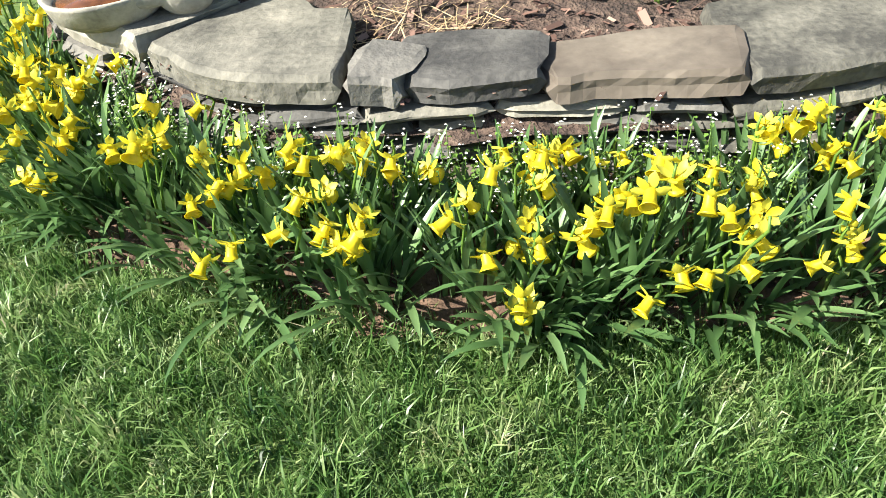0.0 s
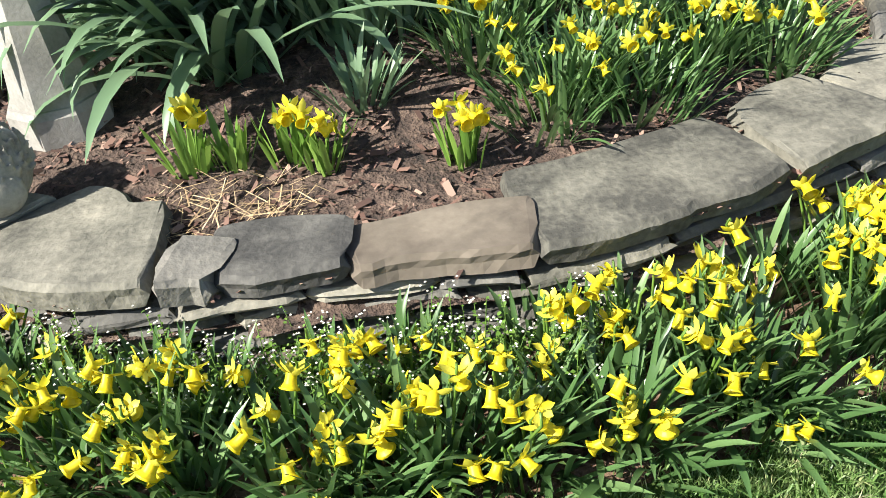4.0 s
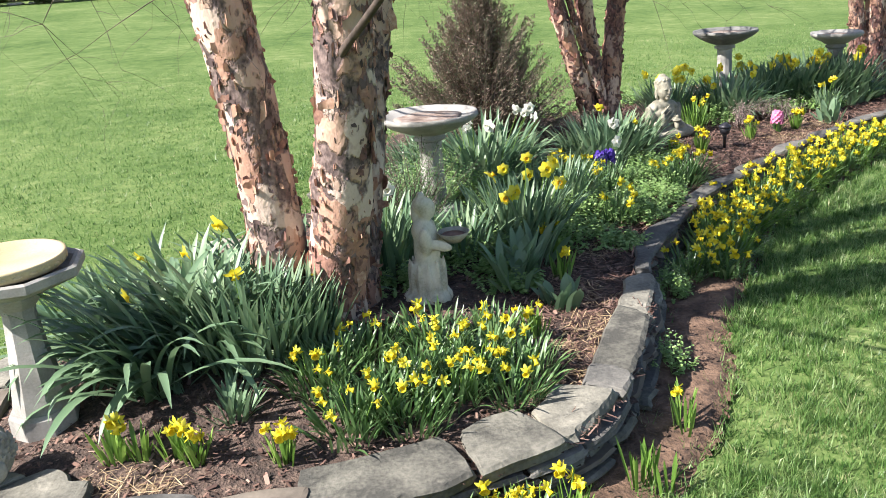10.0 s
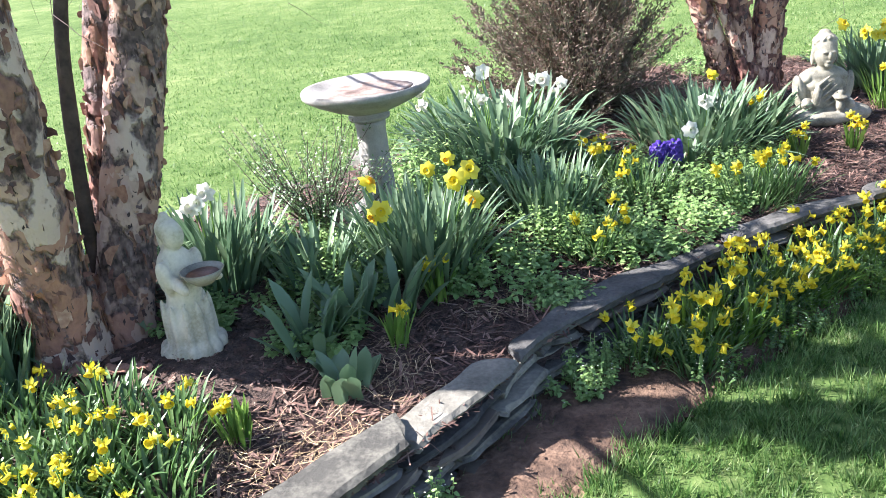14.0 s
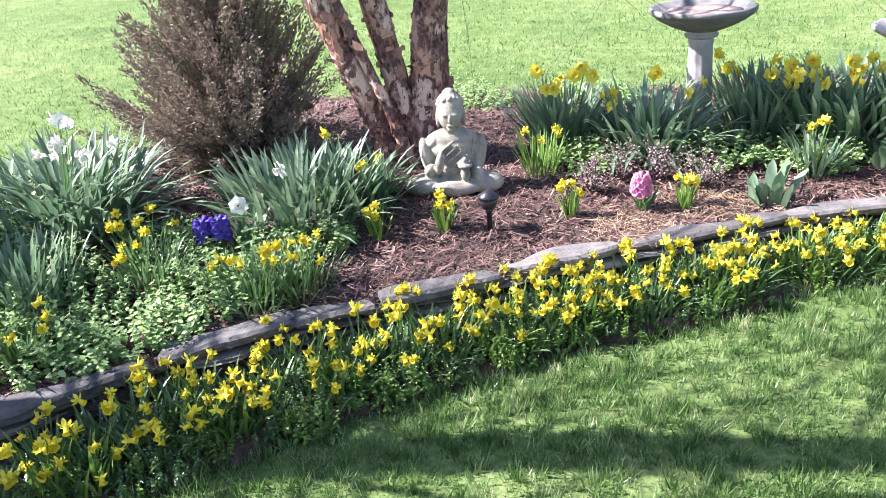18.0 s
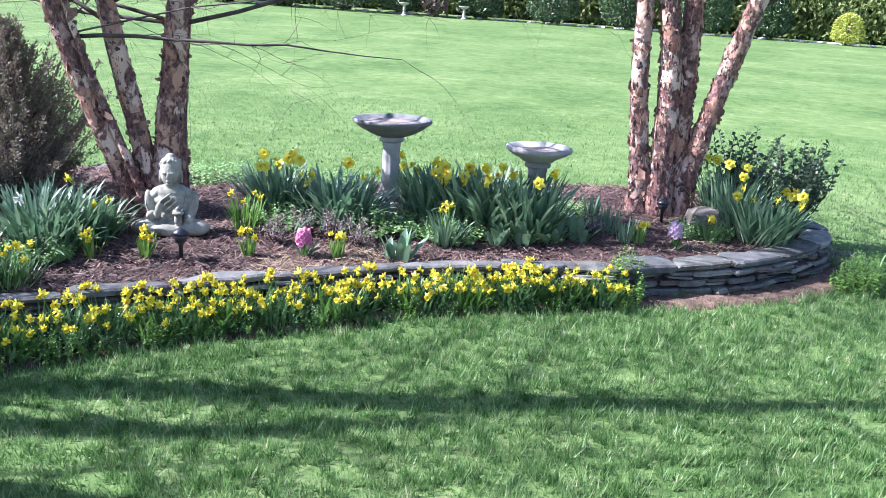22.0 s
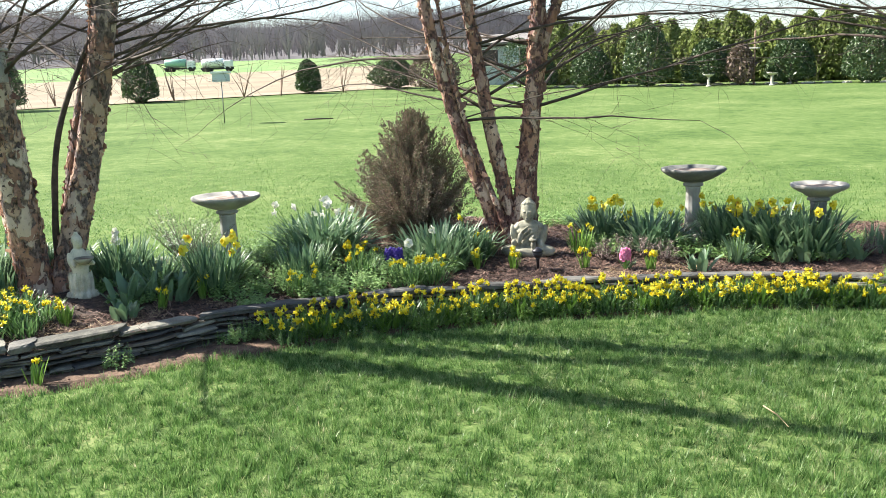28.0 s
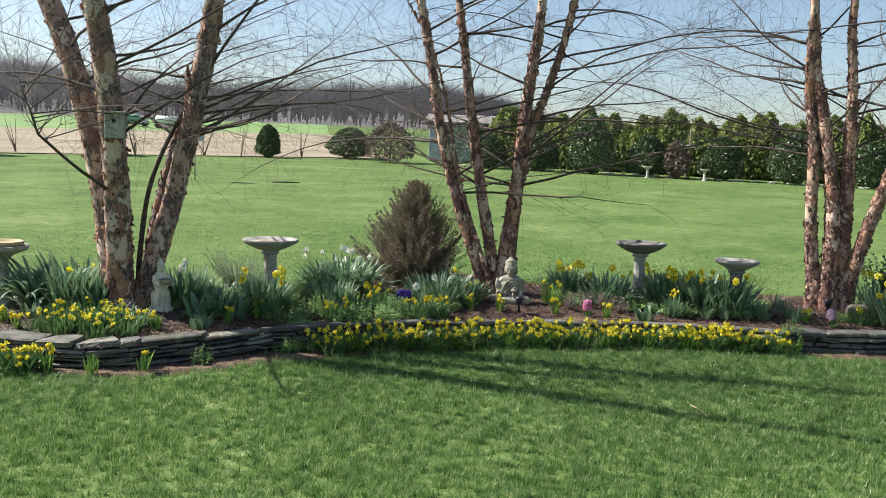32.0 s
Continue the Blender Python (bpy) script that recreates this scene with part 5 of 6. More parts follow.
leaf_tuft("rosette_plant", (0.15, 1.77), 703, 40, 0.06, 0.17, 0.014, 0.9, 0.7, LEAF_BLUE, "grey-green leafy rosette in mulch", "perennial")
for i, (x, y) in enumerate([(1.27, 2.81), (1.22, 2.64), (4.2, 5.52), (4.8, 6.16), (4.97, 6.26), (1.4, 2.5), (1.38, 2.93), (5.12, 6.36), (4.66, 6.1)]):
    leaf_tuft("tulip", (x, y), 720 + i, 19, 0.07, 0.24 if i in (0, 1, 6) else 0.14 if i == 5 else 0.19, 0.046, 0.65, 1.0, LEAF_BLUE, "tulip plant with broad blue-green leaves, not yet in flower", "tulip")
for i, (x, y) in enumerate([(5.42, 6.44), (5.15, 6.9), (5.3, 6.6)]):
    leaf_tuft("daffodil_shoots", (x, y), 740 + i, 26, 0.05, 0.2, 0.013, 0.35, 0.2, LEAF_BLUE, "upright blue-green shoots without flowers", "daffodils")
hyacinth((3.69, 5.34), 1, PINK, "pink hyacinth in full bloom")
hyacinth((2.09, 4.43), 2, PURPLE, "deep violet hyacinth among low weeds")
hyacinth((2.15, 4.46), 3, PURPLE, "deep violet hyacinth among low weeds")
daffodils((6.95, 6.85), 630, 40, 0.08, 0.2, 0.012, 0.7, 0.8, 0, 0.2, BIG_PETALS, BIG_CUPS, "daffodil clump outside the wall at the lawn edge", LEAF_FRESH, "tall daffodils")
hyacinth((5.73, 6.5), 4, MAUVE, "pale pink hyacinth near a birch")
LOW = "low mound of soft green ground cover weeds"
for i, (x, y, sp, tl) in enumerate([(1.2, 2.72, 0.16, 0.07), (1.73, 3.59, 0.22, 0.13), (1.83, 3.87, 0.25, 0.16), (2.2, 3.84, 0.24, 0.13), (1.64, 3.29, 0.2, 0.1), (2.05, 3.65, 0.2, 0.12), (2.3, 4.15, 0.22, 0.13), (2.4, 4.4, 0.18, 0.12), (1.1, 3.2, 0.25, 0.12), (0.75, 2.7, 0.14, 0.08), (1.1, 2.95, 0.22, 0.1), (2.25, 6.9, 0.35, 0.12), (3.1, 7.1, 0.3, 0.12), (1.6, 4.0, 0.22, 0.16), (4.9, 6.9, 0.3, 0.1), (1.35, 3.5, 0.22, 0.14), (1.3, 3.9, 0.26, 0.2), (1.95, 4.4, 0.2, 0.12), (2.45, 4.65, 0.18, 0.1), (1.05, 4.15, 0.25, 0.2), (0.8, 3.3, 0.22, 0.14), (1.9, 3.2, 0.12, 0.07), (2.3, 5.2, 0.25, 0.1), (1.1, 4.6, 0.28, 0.18), (3.9, 6.0, 0.25, 0.12), (4.35, 6.1, 0.25, 0.12), (3.35, 5.8, 0.2, 0.12), (4.85, 6.35, 0.22, 0.12), (5.9, 6.9, 0.2, 0.1)]):
    weeds((x, y), 800 + i, int(1150 * sp / 0.2), sp * 1.08, tl * 1.25, 0.022, WEED, LOW)
CRESS = "tuft of green cress weed with tiny white flowers"
for i in range(16):
    p = strip_point(wall_run(-0.62 + i * 0.07, 1.4 if i < 3 else 1.26), 0.18 + 0.12 * (i % 3))
    weeds(p, 840 + i, 330, 0.08, 0.17, 0.009, LEAF_FRESH, CRESS, dots=4, name="cress_weed")
s, i = wall_run(2.1, 3.22), 0
while s < wall_run(5.42, 5.85):
    for q in (0.45, 0.8):
        i += 1
        weeds(strip_point(s + r.uniform(-0.03, 0.03), q + r.uniform(-0.08, 0.06)), 2000 + i, 330, 0.1, 0.15 if q < 0.6 else 0.11, 0.012, LEAF if i % 4 else LEAF_FRESH, "bushy green weed among the border daffodils", dots=1, name="border_weed")
    s += 0.13
for i, (x, y) in enumerate([(1.76, 2.2), (2.03, 2.96), (2.12, 3.05), (2.0, 2.88), (5.48, 5.93), (5.38, 5.78), (6.85, 7.2), (6.95, 7.05), (3.05, 3.95), (3.15, 3.98), (2.95, 3.72), (3.45, 4.3), (3.6, 4.5), (3.5, 4.42)]):
    weeds((x, y), 860 + i, 380, 0.1, 0.14, 0.014, LEAF_FRESH if i > 3 else WEED, "bushy light green weed at the wall's foot", dots=1, name="border_weed")


for i, (x, y) in enumerate([(6.93, 6.78), (7.0, 6.95), (6.86, 6.66), (5.45, 5.86)]):
    weeds((x, y), 880 + i, 700, 0.15, 0.24, 0.02, LEAF_FRESH, "tall bushy light green weed at the wall's end", dots=1, name="border_weed")

# ---- juniper and small shrubs ----
JUNIPER = leafy("juniper sprays", [(0.0, (0.06, 0.043, 0.033)), (0.3, (0.15, 0.105, 0.08)), (0.5, (0.25, 0.185, 0.14)), (0.68, (0.12, 0.14, 0.075)), (0.85, (0.2, 0.165, 0.12)), (1.0, (0.38, 0.25, 0.15))], 0.75, 0.25, 4.0, 0.5)


def sprays(name, at, seed, n, height, shape, size, mat, label, category, stems=1, needle=0.16, bark=BRANCH):
    """A bushy evergreen: stems inside, and many fine sprays all through its outline."""
    r = random.Random(seed)
    ob = thing(name, (*at, ground_at(*at)), 0, label, category)
    sv, sf = [], []
    for i in range(stems):
        a = 6.283 * i / max(1, stems)
        top = Vector((shape(0.8) * 0.4 * math.cos(a) if stems > 1 else 0, shape(0.8) * 0.4 * math.sin(a) if stems > 1 else 0, height * 0.92))
        tv, tf = tube([Vector((0, 0, -0.03)), top * 0.5 + Vector((r.gauss(0, 0.02), r.gauss(0, 0.02), 0)), top], [0.025, 0.016, 0.004], 6)
        k = len(sv)
        sv += tv
        sf += [tuple(x + k for x in g) for g in tf]
    part("stem", mesh("stem", sv, sf, bark), ob)
    lump = [(r.uniform(0, 6.283), r.random() * 0.9, r.uniform(0.15, 0.5)) for _ in range(26)]
    v, f = [], []
    for _ in range(n):
        q = r.random() ** 0.85
        a = r.uniform(0, 6.283)
        bump = 1 + sum(w * math.exp(-((math.atan2(math.sin(a - la), math.cos(a - la)) / 0.3) ** 2 + ((q - lq) / 0.07) ** 2)) for la, lq, w in lump) - 0.2
        rad = shape(q) * bump * (1 - 0.55 * r.random() ** 2.2)
        c = Vector((rad * math.cos(a), rad * math.sin(a), q * height))
        way = Vector((math.cos(a) * 0.8, math.sin(a) * 0.8, r.uniform(0.2, 1.1))).normalized()
        ln = size * r.uniform(0.5, 1.3)
        for _ in range(4):
            d = (way + Vector((r.gauss(0, 0.45), r.gauss(0, 0.45), r.gauss(0, 0.45)))).normalized() * ln
            w = d.orthogonal().normalized() * ln * needle * 0.3
            k = len(v)
            v += [c - w * 0.4, c + d * 0.5 + w, c + d, c + d * 0.5 - w]
            f.append((k, k + 1, k + 2, k + 3))
    part("foliage", mesh("foliage", v, f, mat), ob)
    return ob


def plume_shrub(name, at, seed, plumes, height, outline, mat, label):
    """An upright evergreen of feathery plumes that fan out from its stem."""
    r = random.Random(seed)
    ob = thing(name, (*at, ground_at(*at)), 0, label, "shrub")
    part("stem", mesh("stem", *tube([(0, 0, -0.03), (0.01, 0.01, height * 0.45), (0, 0, height * 0.9)], [0.025, 0.016, 0.004], 7), BRANCH), ob)
    v, f, bv, bf = [], [], [], []
    for i in range(plumes):
        q = 0.06 + 0.94 * ((i + r.random()) / plumes) ** 1.1
        a = i * 2.399 + r.gauss(0, 0.3)
        rad = outline(q) * (1 + 0.18 * math.sin(3 * a + 9 * q) + 0.12 * math.sin(7 * a - 14 * q)) * (r.uniform(0.5, 1.1) if i % 3 else r.uniform(0.2, 0.7))
        tip = Vector((rad * math.cos(a), rad * math.sin(a), q * height * r.uniform(0.95, 1.06)))
        root = Vector((rad * 0.12 * math.cos(a), rad * 0.12 * math.sin(a), max(0.02, tip.z - rad * r.uniform(0.6, 1.5) - 0.06)))
        mid = root.lerp(tip, 0.55) + Vector((0, 0, -0.03))
        tv, tf = tube([root, mid, tip], [0.004, 0.0025, 0.001], 3)
        k = len(bv)
        bv += tv
        bf += [tuple(x + k for x in g) for g in tf]
        way = (tip - mid).normalized()
        n = int(70 + 200 * rad)
        for _ in range(n):
            t = 0.25 + 0.8 * r.random()
            c = root.lerp(mid, t * 2) if t < 0.5 else mid.lerp(tip, t * 2 - 1)
            wide = 0.032 * (1.25 - t)
            c = c + Vector((r.gauss(0, wide), r.gauss(0, wide), r.gauss(0, wide)))
            d = (way + Vector((r.gauss(0, 0.5), r.gauss(0, 0.5), r.gauss(0, 0.5)))).normalized() * r.uniform(0.012, 0.034)
            w = d.orthogonal().normalized() * 0.0042
            k = len(v)
            v += [c - w * 0.5, c + d * 0.5 + w, c + d, c + d * 0.5 - w]
            f.append((k, k + 1, k + 2, k + 3))
    tagged(part("branch_spray", mesh("branch_spray", bv, bf, BRANCH), ob), kind="stuff")
    tagged(part("foliage", mesh("foliage", v, f, mat), ob), kind="stuff")
    return ob


plume_shrub("juniper", (1.5, 5.55), 31, 640, 1.11, lambda q: 0.56 * min(1.0, 0.8 + 1.0 * q) * (1 - q ** 3.2) ** 0.9 + 0.04, JUNIPER, "browning grey-green upright juniper shrub")
BROWN_DRY = leafy("dried plant stems", [(0.0, (0.14, 0.1, 0.085)), (0.5, (0.24, 0.18, 0.16)), (1.0, (0.34, 0.28, 0.24))], 0.8, 0.1, 6.0, 0.7)
HOLLY = leafy("glossy evergreen leaves", [(0.0, (0.025, 0.05, 0.018)), (0.6, (0.05, 0.095, 0.03)), (1.0, (0.11, 0.16, 0.06))], 0.45, 0.15, 2.0, 0.8)


def leggy_shrub(at, seed, n=13, leaf=0.035, per=30, tall=(0.4, 0.72), wide=0.22, mat=HOLLY, name="evergreen_shrub", label="open leggy shrub with small dark green leaves"):
    r = random.Random(seed)
    ob = thing(name, (*at, ground_at(*at)), 0, label, "shrub")
    v, f, lv, lf = [], [], [], []
    for i in range(n):
        a = r.uniform(0, 6.283)
        top = Vector((wide * math.cos(a) * r.random(), wide * math.sin(a) * r.random(), r.uniform(*tall)))
        pts = [Vector((0, 0, 0)), top * 0.5 + Vector((r.gauss(0, 0.03), r.gauss(0, 0.03), 0)), top]
        tv, tf = tube(pts, [0.005, 0.004, 0.002] if leaf > 0.03 else [0.003, 0.002, 0.001], 5)
        k = len(v)
        v += tv
        f += [tuple(x + k for x in g) for g in tf]
        for j in range(per):
            q = 0.25 + 0.75 * j / per
            c = pts[0].lerp(pts[1], q * 2) if q < 0.5 else pts[1].lerp(pts[2], q * 2 - 1)
            d = Vector((r.gauss(0, 1), r.gauss(0, 1), r.uniform(0, 0.8))).normalized() * leaf
            c = c + d * r.uniform(0, 1.5) * (leaf < 0.03)
            w = d.orthogonal().normalized() * leaf * 0.31
            k = len(lv)
            lv += [c, c + d * 0.5 + w, c + d, c + d * 0.5 - w]
            lf.append((k, k + 1, k + 2, k + 3))
    tagged(part("stem_spray", mesh("stem_spray", v, f, BRANCH), ob), kind="stuff")
    part("leaves", mesh("leaves", lv, lf, mat), ob)


for i, (x, y) in enumerate([(6.5, 7.45), (6.28, 7.62), (6.08, 7.62), (6.55, 7.25)]):
    leggy_shrub((x, y), 5 + 20 * i, 22, 0.04, 34, (0.3, 0.7), 0.3)
leggy_shrub((0.84, 3.46), 7, 90, 0.011, 60, (0.2, 0.5), 0.42, LEAF, "twiggy_shrub", "sparse fine-twigged grey-green shrub beside a bird bath")

for i, (x, y) in enumerate([(3.55, 5.62), (3.72, 5.66), (3.93, 5.62), (3.45, 5.45), (5.2, 6.5)]):
    leggy_shrub((x, y), 40 + i, 26, 0.012, 16, (0.08, 0.2), 0.13, BROWN_DRY, "dry_perennial", "small grey-brown dried twiggy perennial in mulch")

# ---- mulch chips and straw ----


def scatter_flakes(name, n, poly, height, size, mat, label, keep=None, seed=1, category="mulch", thin=0.35, lift=0.5):
    q = np.random.default_rng(seed)
    lo, hi = poly.min(0), poly.max(0)
    p = q.uniform(lo, hi, (n, 2))
    p = p[inside(poly, p)]
    if keep is not None:
        p = p[keep(p)]
    m = len(p)
    z = height(p) + 0.003 + q.uniform(0, 0.008, m)
    a = q.uniform(0, 2 * np.pi, m)
    L = size * q.uniform(0.35, 1.4, m)
    W = L * thin * q.uniform(0.5, 1.4, m)
    tilt = q.normal(0, lift, (m, 2))
    ux = np.c_[np.cos(a), np.sin(a), tilt[:, 0] * 0.6] * L[:, None] * 0.5
    uy = np.c_[-np.sin(a), np.cos(a), tilt[:, 1] * 0.6] * W[:, None] * 0.5
    c = np.c_[p, z]
    v = np.stack([c - ux - uy * 0.7, c + ux * 0.8 - uy, c + ux + uy * 0.6, c - ux * 0.9 + uy], 1).reshape(-1, 3)
    return tagged(new(name, mesh_np(name, v, np.arange(4 * m).reshape(-1, 4), mat)), label, category, kind="stuff")


scatter_flakes("bark_mulch", 70000, BED, bed_height, 0.026, CHIPS, "scattered brown and tan bark chips on the bed")
scatter_flakes("bark_mulch", 42000, BED, bed_height, 0.014, CHIPS, "fine shredded bark on the bed", seed=2, thin=0.5)
scatter_flakes("bark_mulch", 130000, BED, lambda p: bed_height(p) + 0.004, 0.06, CHIPS, "long reddish-brown shreds of bark on the bed", lambda p: (p[:, 0] > 1.2), 6, thin=0.09)
scatter_flakes("soil_crumbs", 26000, STRIP, lambda p: np.full(len(p), 0.014), 0.012, SOIL, "loose crumbs of brown earth", seed=3, category="soil", thin=0.8)
near = lambda spots: (lambda p: np.min([np.hypot(p[:, 0] - x, p[:, 1] - y) / w for x, y, w in spots], 0) < np.random.default_rng(5).uniform(0.2, 1.0, len(p)))
scatter_flakes("straw", 260000, BED, lambda p: bed_height(p) + 0.008, 0.055, STRAW, "tangle of dry straw and dead stems", near([(-0.18, 1.5, 0.14), (-0.05, 1.48, 0.12), (1.24, 1.72, 0.16), (1.36, 1.9, 0.1), (3.7, 5.15, 0.25), (4.0, 5.45, 0.3), (1.5, 2.25, 0.2), (1.32, 2.12, 0.24), (1.5, 2.6, 0.2), (1.7, 3.1, 0.16), (2.3, 4.0, 0.15), (5.95, 6.6, 0.2)]), 4, "straw", 0.035, 0.35)

# ---- beyond the lawn ----
HEDGE = leafy("light hedge leaves", [(0.0, (0.08, 0.12, 0.03)), (0.4, (0.16, 0.21, 0.055)), (0.75, (0.25, 0.29, 0.085)), (1.0, (0.36, 0.36, 0.13))], 0.7, 0.4, 0.5, 0.5)
BROWN_TWIG = leafy("dry brown twigs", [(0.0, (0.06, 0.045, 0.035)), (0.6, (0.14, 0.10, 0.075)), (1.0, (0.26, 0.2, 0.13))], 0.8, 0.1, 1.0, 0.7)
WOODS = leafy("bare winter wood", [(0.0, (0.12, 0.112, 0.12)), (0.5, (0.17, 0.158, 0.166)), (1.0, (0.225, 0.21, 0.215))], 0.9, 0.3, 0.05, 0.6)
SIDING = surface("pale blue siding", [(0.3, (0.42, 0.47, 0.5)), (0.7, (0.52, 0.57, 0.6))], 3, 30, 0.7, 0.1, 0.2)
ROOF = surface("grey shingles", [(0.3, (0.13, 0.12, 0.11)), (0.7, (0.24, 0.22, 0.2))], 3, 30, 0.9, 0.3, 0.3)
DARK_GLASS = surface("dark window glass", [(0.3, (0.01, 0.012, 0.015)), (0.7, (0.02, 0.024, 0.03))], 2, 10, 0.08, 0.0)
FIELD = surface("pale stubble field", [(0.3, (0.17, 0.135, 0.085)), (0.55, (0.24, 0.195, 0.125)), (0.8, (0.3, 0.26, 0.18))], 0.25, 3, 0.95, 0.3, 0.4)
FIELD_GREEN = surface("green field", [(0.3, (0.09, 0.17, 0.04)), (0.7, (0.16, 0.26, 0.07))], 0.2, 2, 0.95, 0.3, 0.3)
TANK_WHITE = surface("white painted steel", [(0.3, (0.6, 0.63, 0.62)), (0.8, (0.75, 0.77, 0.75))], 3, 40, 0.4, 0.05, 0.2)
TANK_GREEN = surface("pale green painted steel", [(0.3, (0.18, 0.36, 0.28)), (0.8, (0.3, 0.48, 0.4))], 3, 40, 0.4, 0.05, 0.2)
TYRE = surface("black rubber", [(0.3, (0.015, 0.015, 0.015)), (0.8, (0.03, 0.03, 0.03))], 10, 60, 0.9, 0.1, 0.2)
LIMESTONE = surface("pale edging stone", [(0.3, (0.4, 0.38, 0.32)), (0.8, (0.58, 0.55, 0.48))], 3, 40, 0.9, 0.3, 0.3)


def leaf_cloud(n, shape, size, seed, lumps=18, shell=0.45):
    """Many small leaves through an uneven outline. shape(q, angle) gives the radius at height q (0 to 1) times (rx, ry)."""
    q = np.random.default_rng(seed)
    h = q.random(n) ** 0.9
    a = q.uniform(0, 2 * np.pi, n)
    k = np.full(n, 0.92)
    for _ in range(lumps):
        la, lh, w = q.uniform(0, 6.283), q.random(), q.uniform(-0.12, 0.22)
        da = np.arctan2(np.sin(a - la), np.cos(a - la))
        k += w * np.exp(-((da / 0.5) ** 2) - ((h - lh) / 0.14) ** 2)
    rad = shape(h) * k * (1 - shell * q.random(n) ** 1.8)
    c = np.c_[rad * np.cos(a), rad * np.sin(a), h]
    d = q.normal(size=(n, 3))
    d /= np.linalg.norm(d, axis=1)[:, None]
    e = np.cross(d, q.normal(size=(n, 3)))
    e /= np.linalg.norm(e, axis=1)[:, None] + 1e-9
    return c, d * (size * q.uniform(0.5, 1.2, n))[:, None], e * (size * 0.42 * q.uniform(0.6, 1.2, n))[:, None]


def cloud_mesh(name, c, d, e, mat):
    v = np.stack([c - d * 0.5, c + e * 0.5, c + d * 0.5, c - e * 0.5], 1).reshape(-1, 3)
    return mesh_np(name, v, np.arange(len(v)).reshape(-1, 4), mat)


def far_shrub(name, x, y, height, wide, seed, mat, label, n=1500, size=0.16, egg=0.5, category="shrub"):
    z = float(land_height([(x, y)])[0])
    ob = thing(name, (x, y, z), 0, label, category, "shrubs beyond the lawn")
    part("trunk", mesh("trunk", *tube([(0, 0, -0.05), (0.02, 0, height * 0.4), (0, 0, height * 0.85)], [0.06, 0.05, 0.02], 6), BRANCH), ob)
    c, d, e = leaf_cloud(n, lambda h: wide * np.sqrt(np.clip(1 - ((h - 0.36) / 0.64) ** 2, 0, 1)) * (1.0 - egg * h * 0.5) * np.clip(h * 9, 0.35, 1), size, seed)
    c[:, 2] = 0.08 + c[:, 2] * (height - 0.08)
    part("crown", cloud_mesh("crown", c, d, e, mat), ob)
    return ob


DARK_EGG = "dense dark green clipped evergreen holly at the lawn's edge"
for i, (x, y, h, w) in enumerate([(-36.5, 21.0, 2.9, 1.45), (-34.8, 27.9, 2.45, 1.15), (-30.3, 36.4, 2.0, 0.85), (-11.2, 41.9, 3.2, 1.5), (-8.4, 43.0, 2.3, 1.25), (-4.6, 44.0, 2.3, 1.35), (-1.1, 44.6, 2.6, 1.5), (2.4, 45.2, 2.4, 1.4), (-14.2, 41.5, 2.2, 1.3), (-40.5, 14.5, 3.0, 1.6), (-17.2, 41.0, 2.0, 1.2), (6.3, 46.0, 2.6, 1.5), (9.2, 46.4, 2.4, 1.4)]):
    far_shrub("holly", x, y, h, w, 900 + i, HOLLY, DARK_EGG, 5200, 0.2)
far_shrub("evergreen_shrub", -27.8, 41.4, 2.0, 1.5, 930, HOLLY, "low wide dark evergreen shrub", 6000, 0.2, 0.2)
far_shrub("brown_shrub", -23.6, 40.0, 2.4, 1.7, 931, BROWN_TWIG, "large brown leafless shrub beside a house", 3000, 0.22, 0.3)
far_shrub("brown_shrub", -6.6, 42.6, 2.0, 0.7, 932, BROWN_TWIG, "dry tan ornamental grass clump", 900, 0.3, 0.0)
far_shrub("evergreen_shrub", -19.5, 43.0, 2.8, 1.5, 933, HOLLY, "tall dark evergreen near a house", 2200, 0.16, 0.5)


GOLD = leafy("yellow-green shrub leaves", [(0.0, (0.2, 0.24, 0.03)), (0.5, (0.36, 0.4, 0.05)), (1.0, (0.52, 0.52, 0.1))], 0.6, 0.3, 2.0, 0.7)
far_shrub("golden_shrub", 12.9, 46.3, 1.5, 0.85, 934, GOLD, "rounded bright yellow-green shrub before the hedge", 2600, 0.14, 0.1)


def sapling(x, y, h, seed):
    r = random.Random(seed)
    ob = thing("sapling", (x, y, float(land_height([(x, y)])[0])), 0, "thin bare young tree on the field's edge", "tree", "saplings by the field")
    for i in range(4):
        q = limb_points((0, 0, 0), (r.gauss(0, 0.16), r.gauss(0, 0.16), 1), h * r.uniform(0.7, 1), 6, 0.08, 0.0, r)
        part("stem", mesh("stem", *tube(q, [0.035 * (1 - 0.8 * k / 6) for k in range(7)], 5), BROWN_BARK), ob)


BROWN_BARK = surface("tan young bark", [(0.3, (0.16, 0.1, 0.07)), (0.8, (0.3, 0.2, 0.14))], 6, 60, 0.85, 0.2, 0.3)
for i, (x, y) in enumerate([(-33.9, 29.4), (-32.2, 33.0), (-30.2, 34.0), (-28.8, 37.8), (-37.6, 24.5), (-38.5, 18.5)]):
    sapling(x, y, 2.3, i)

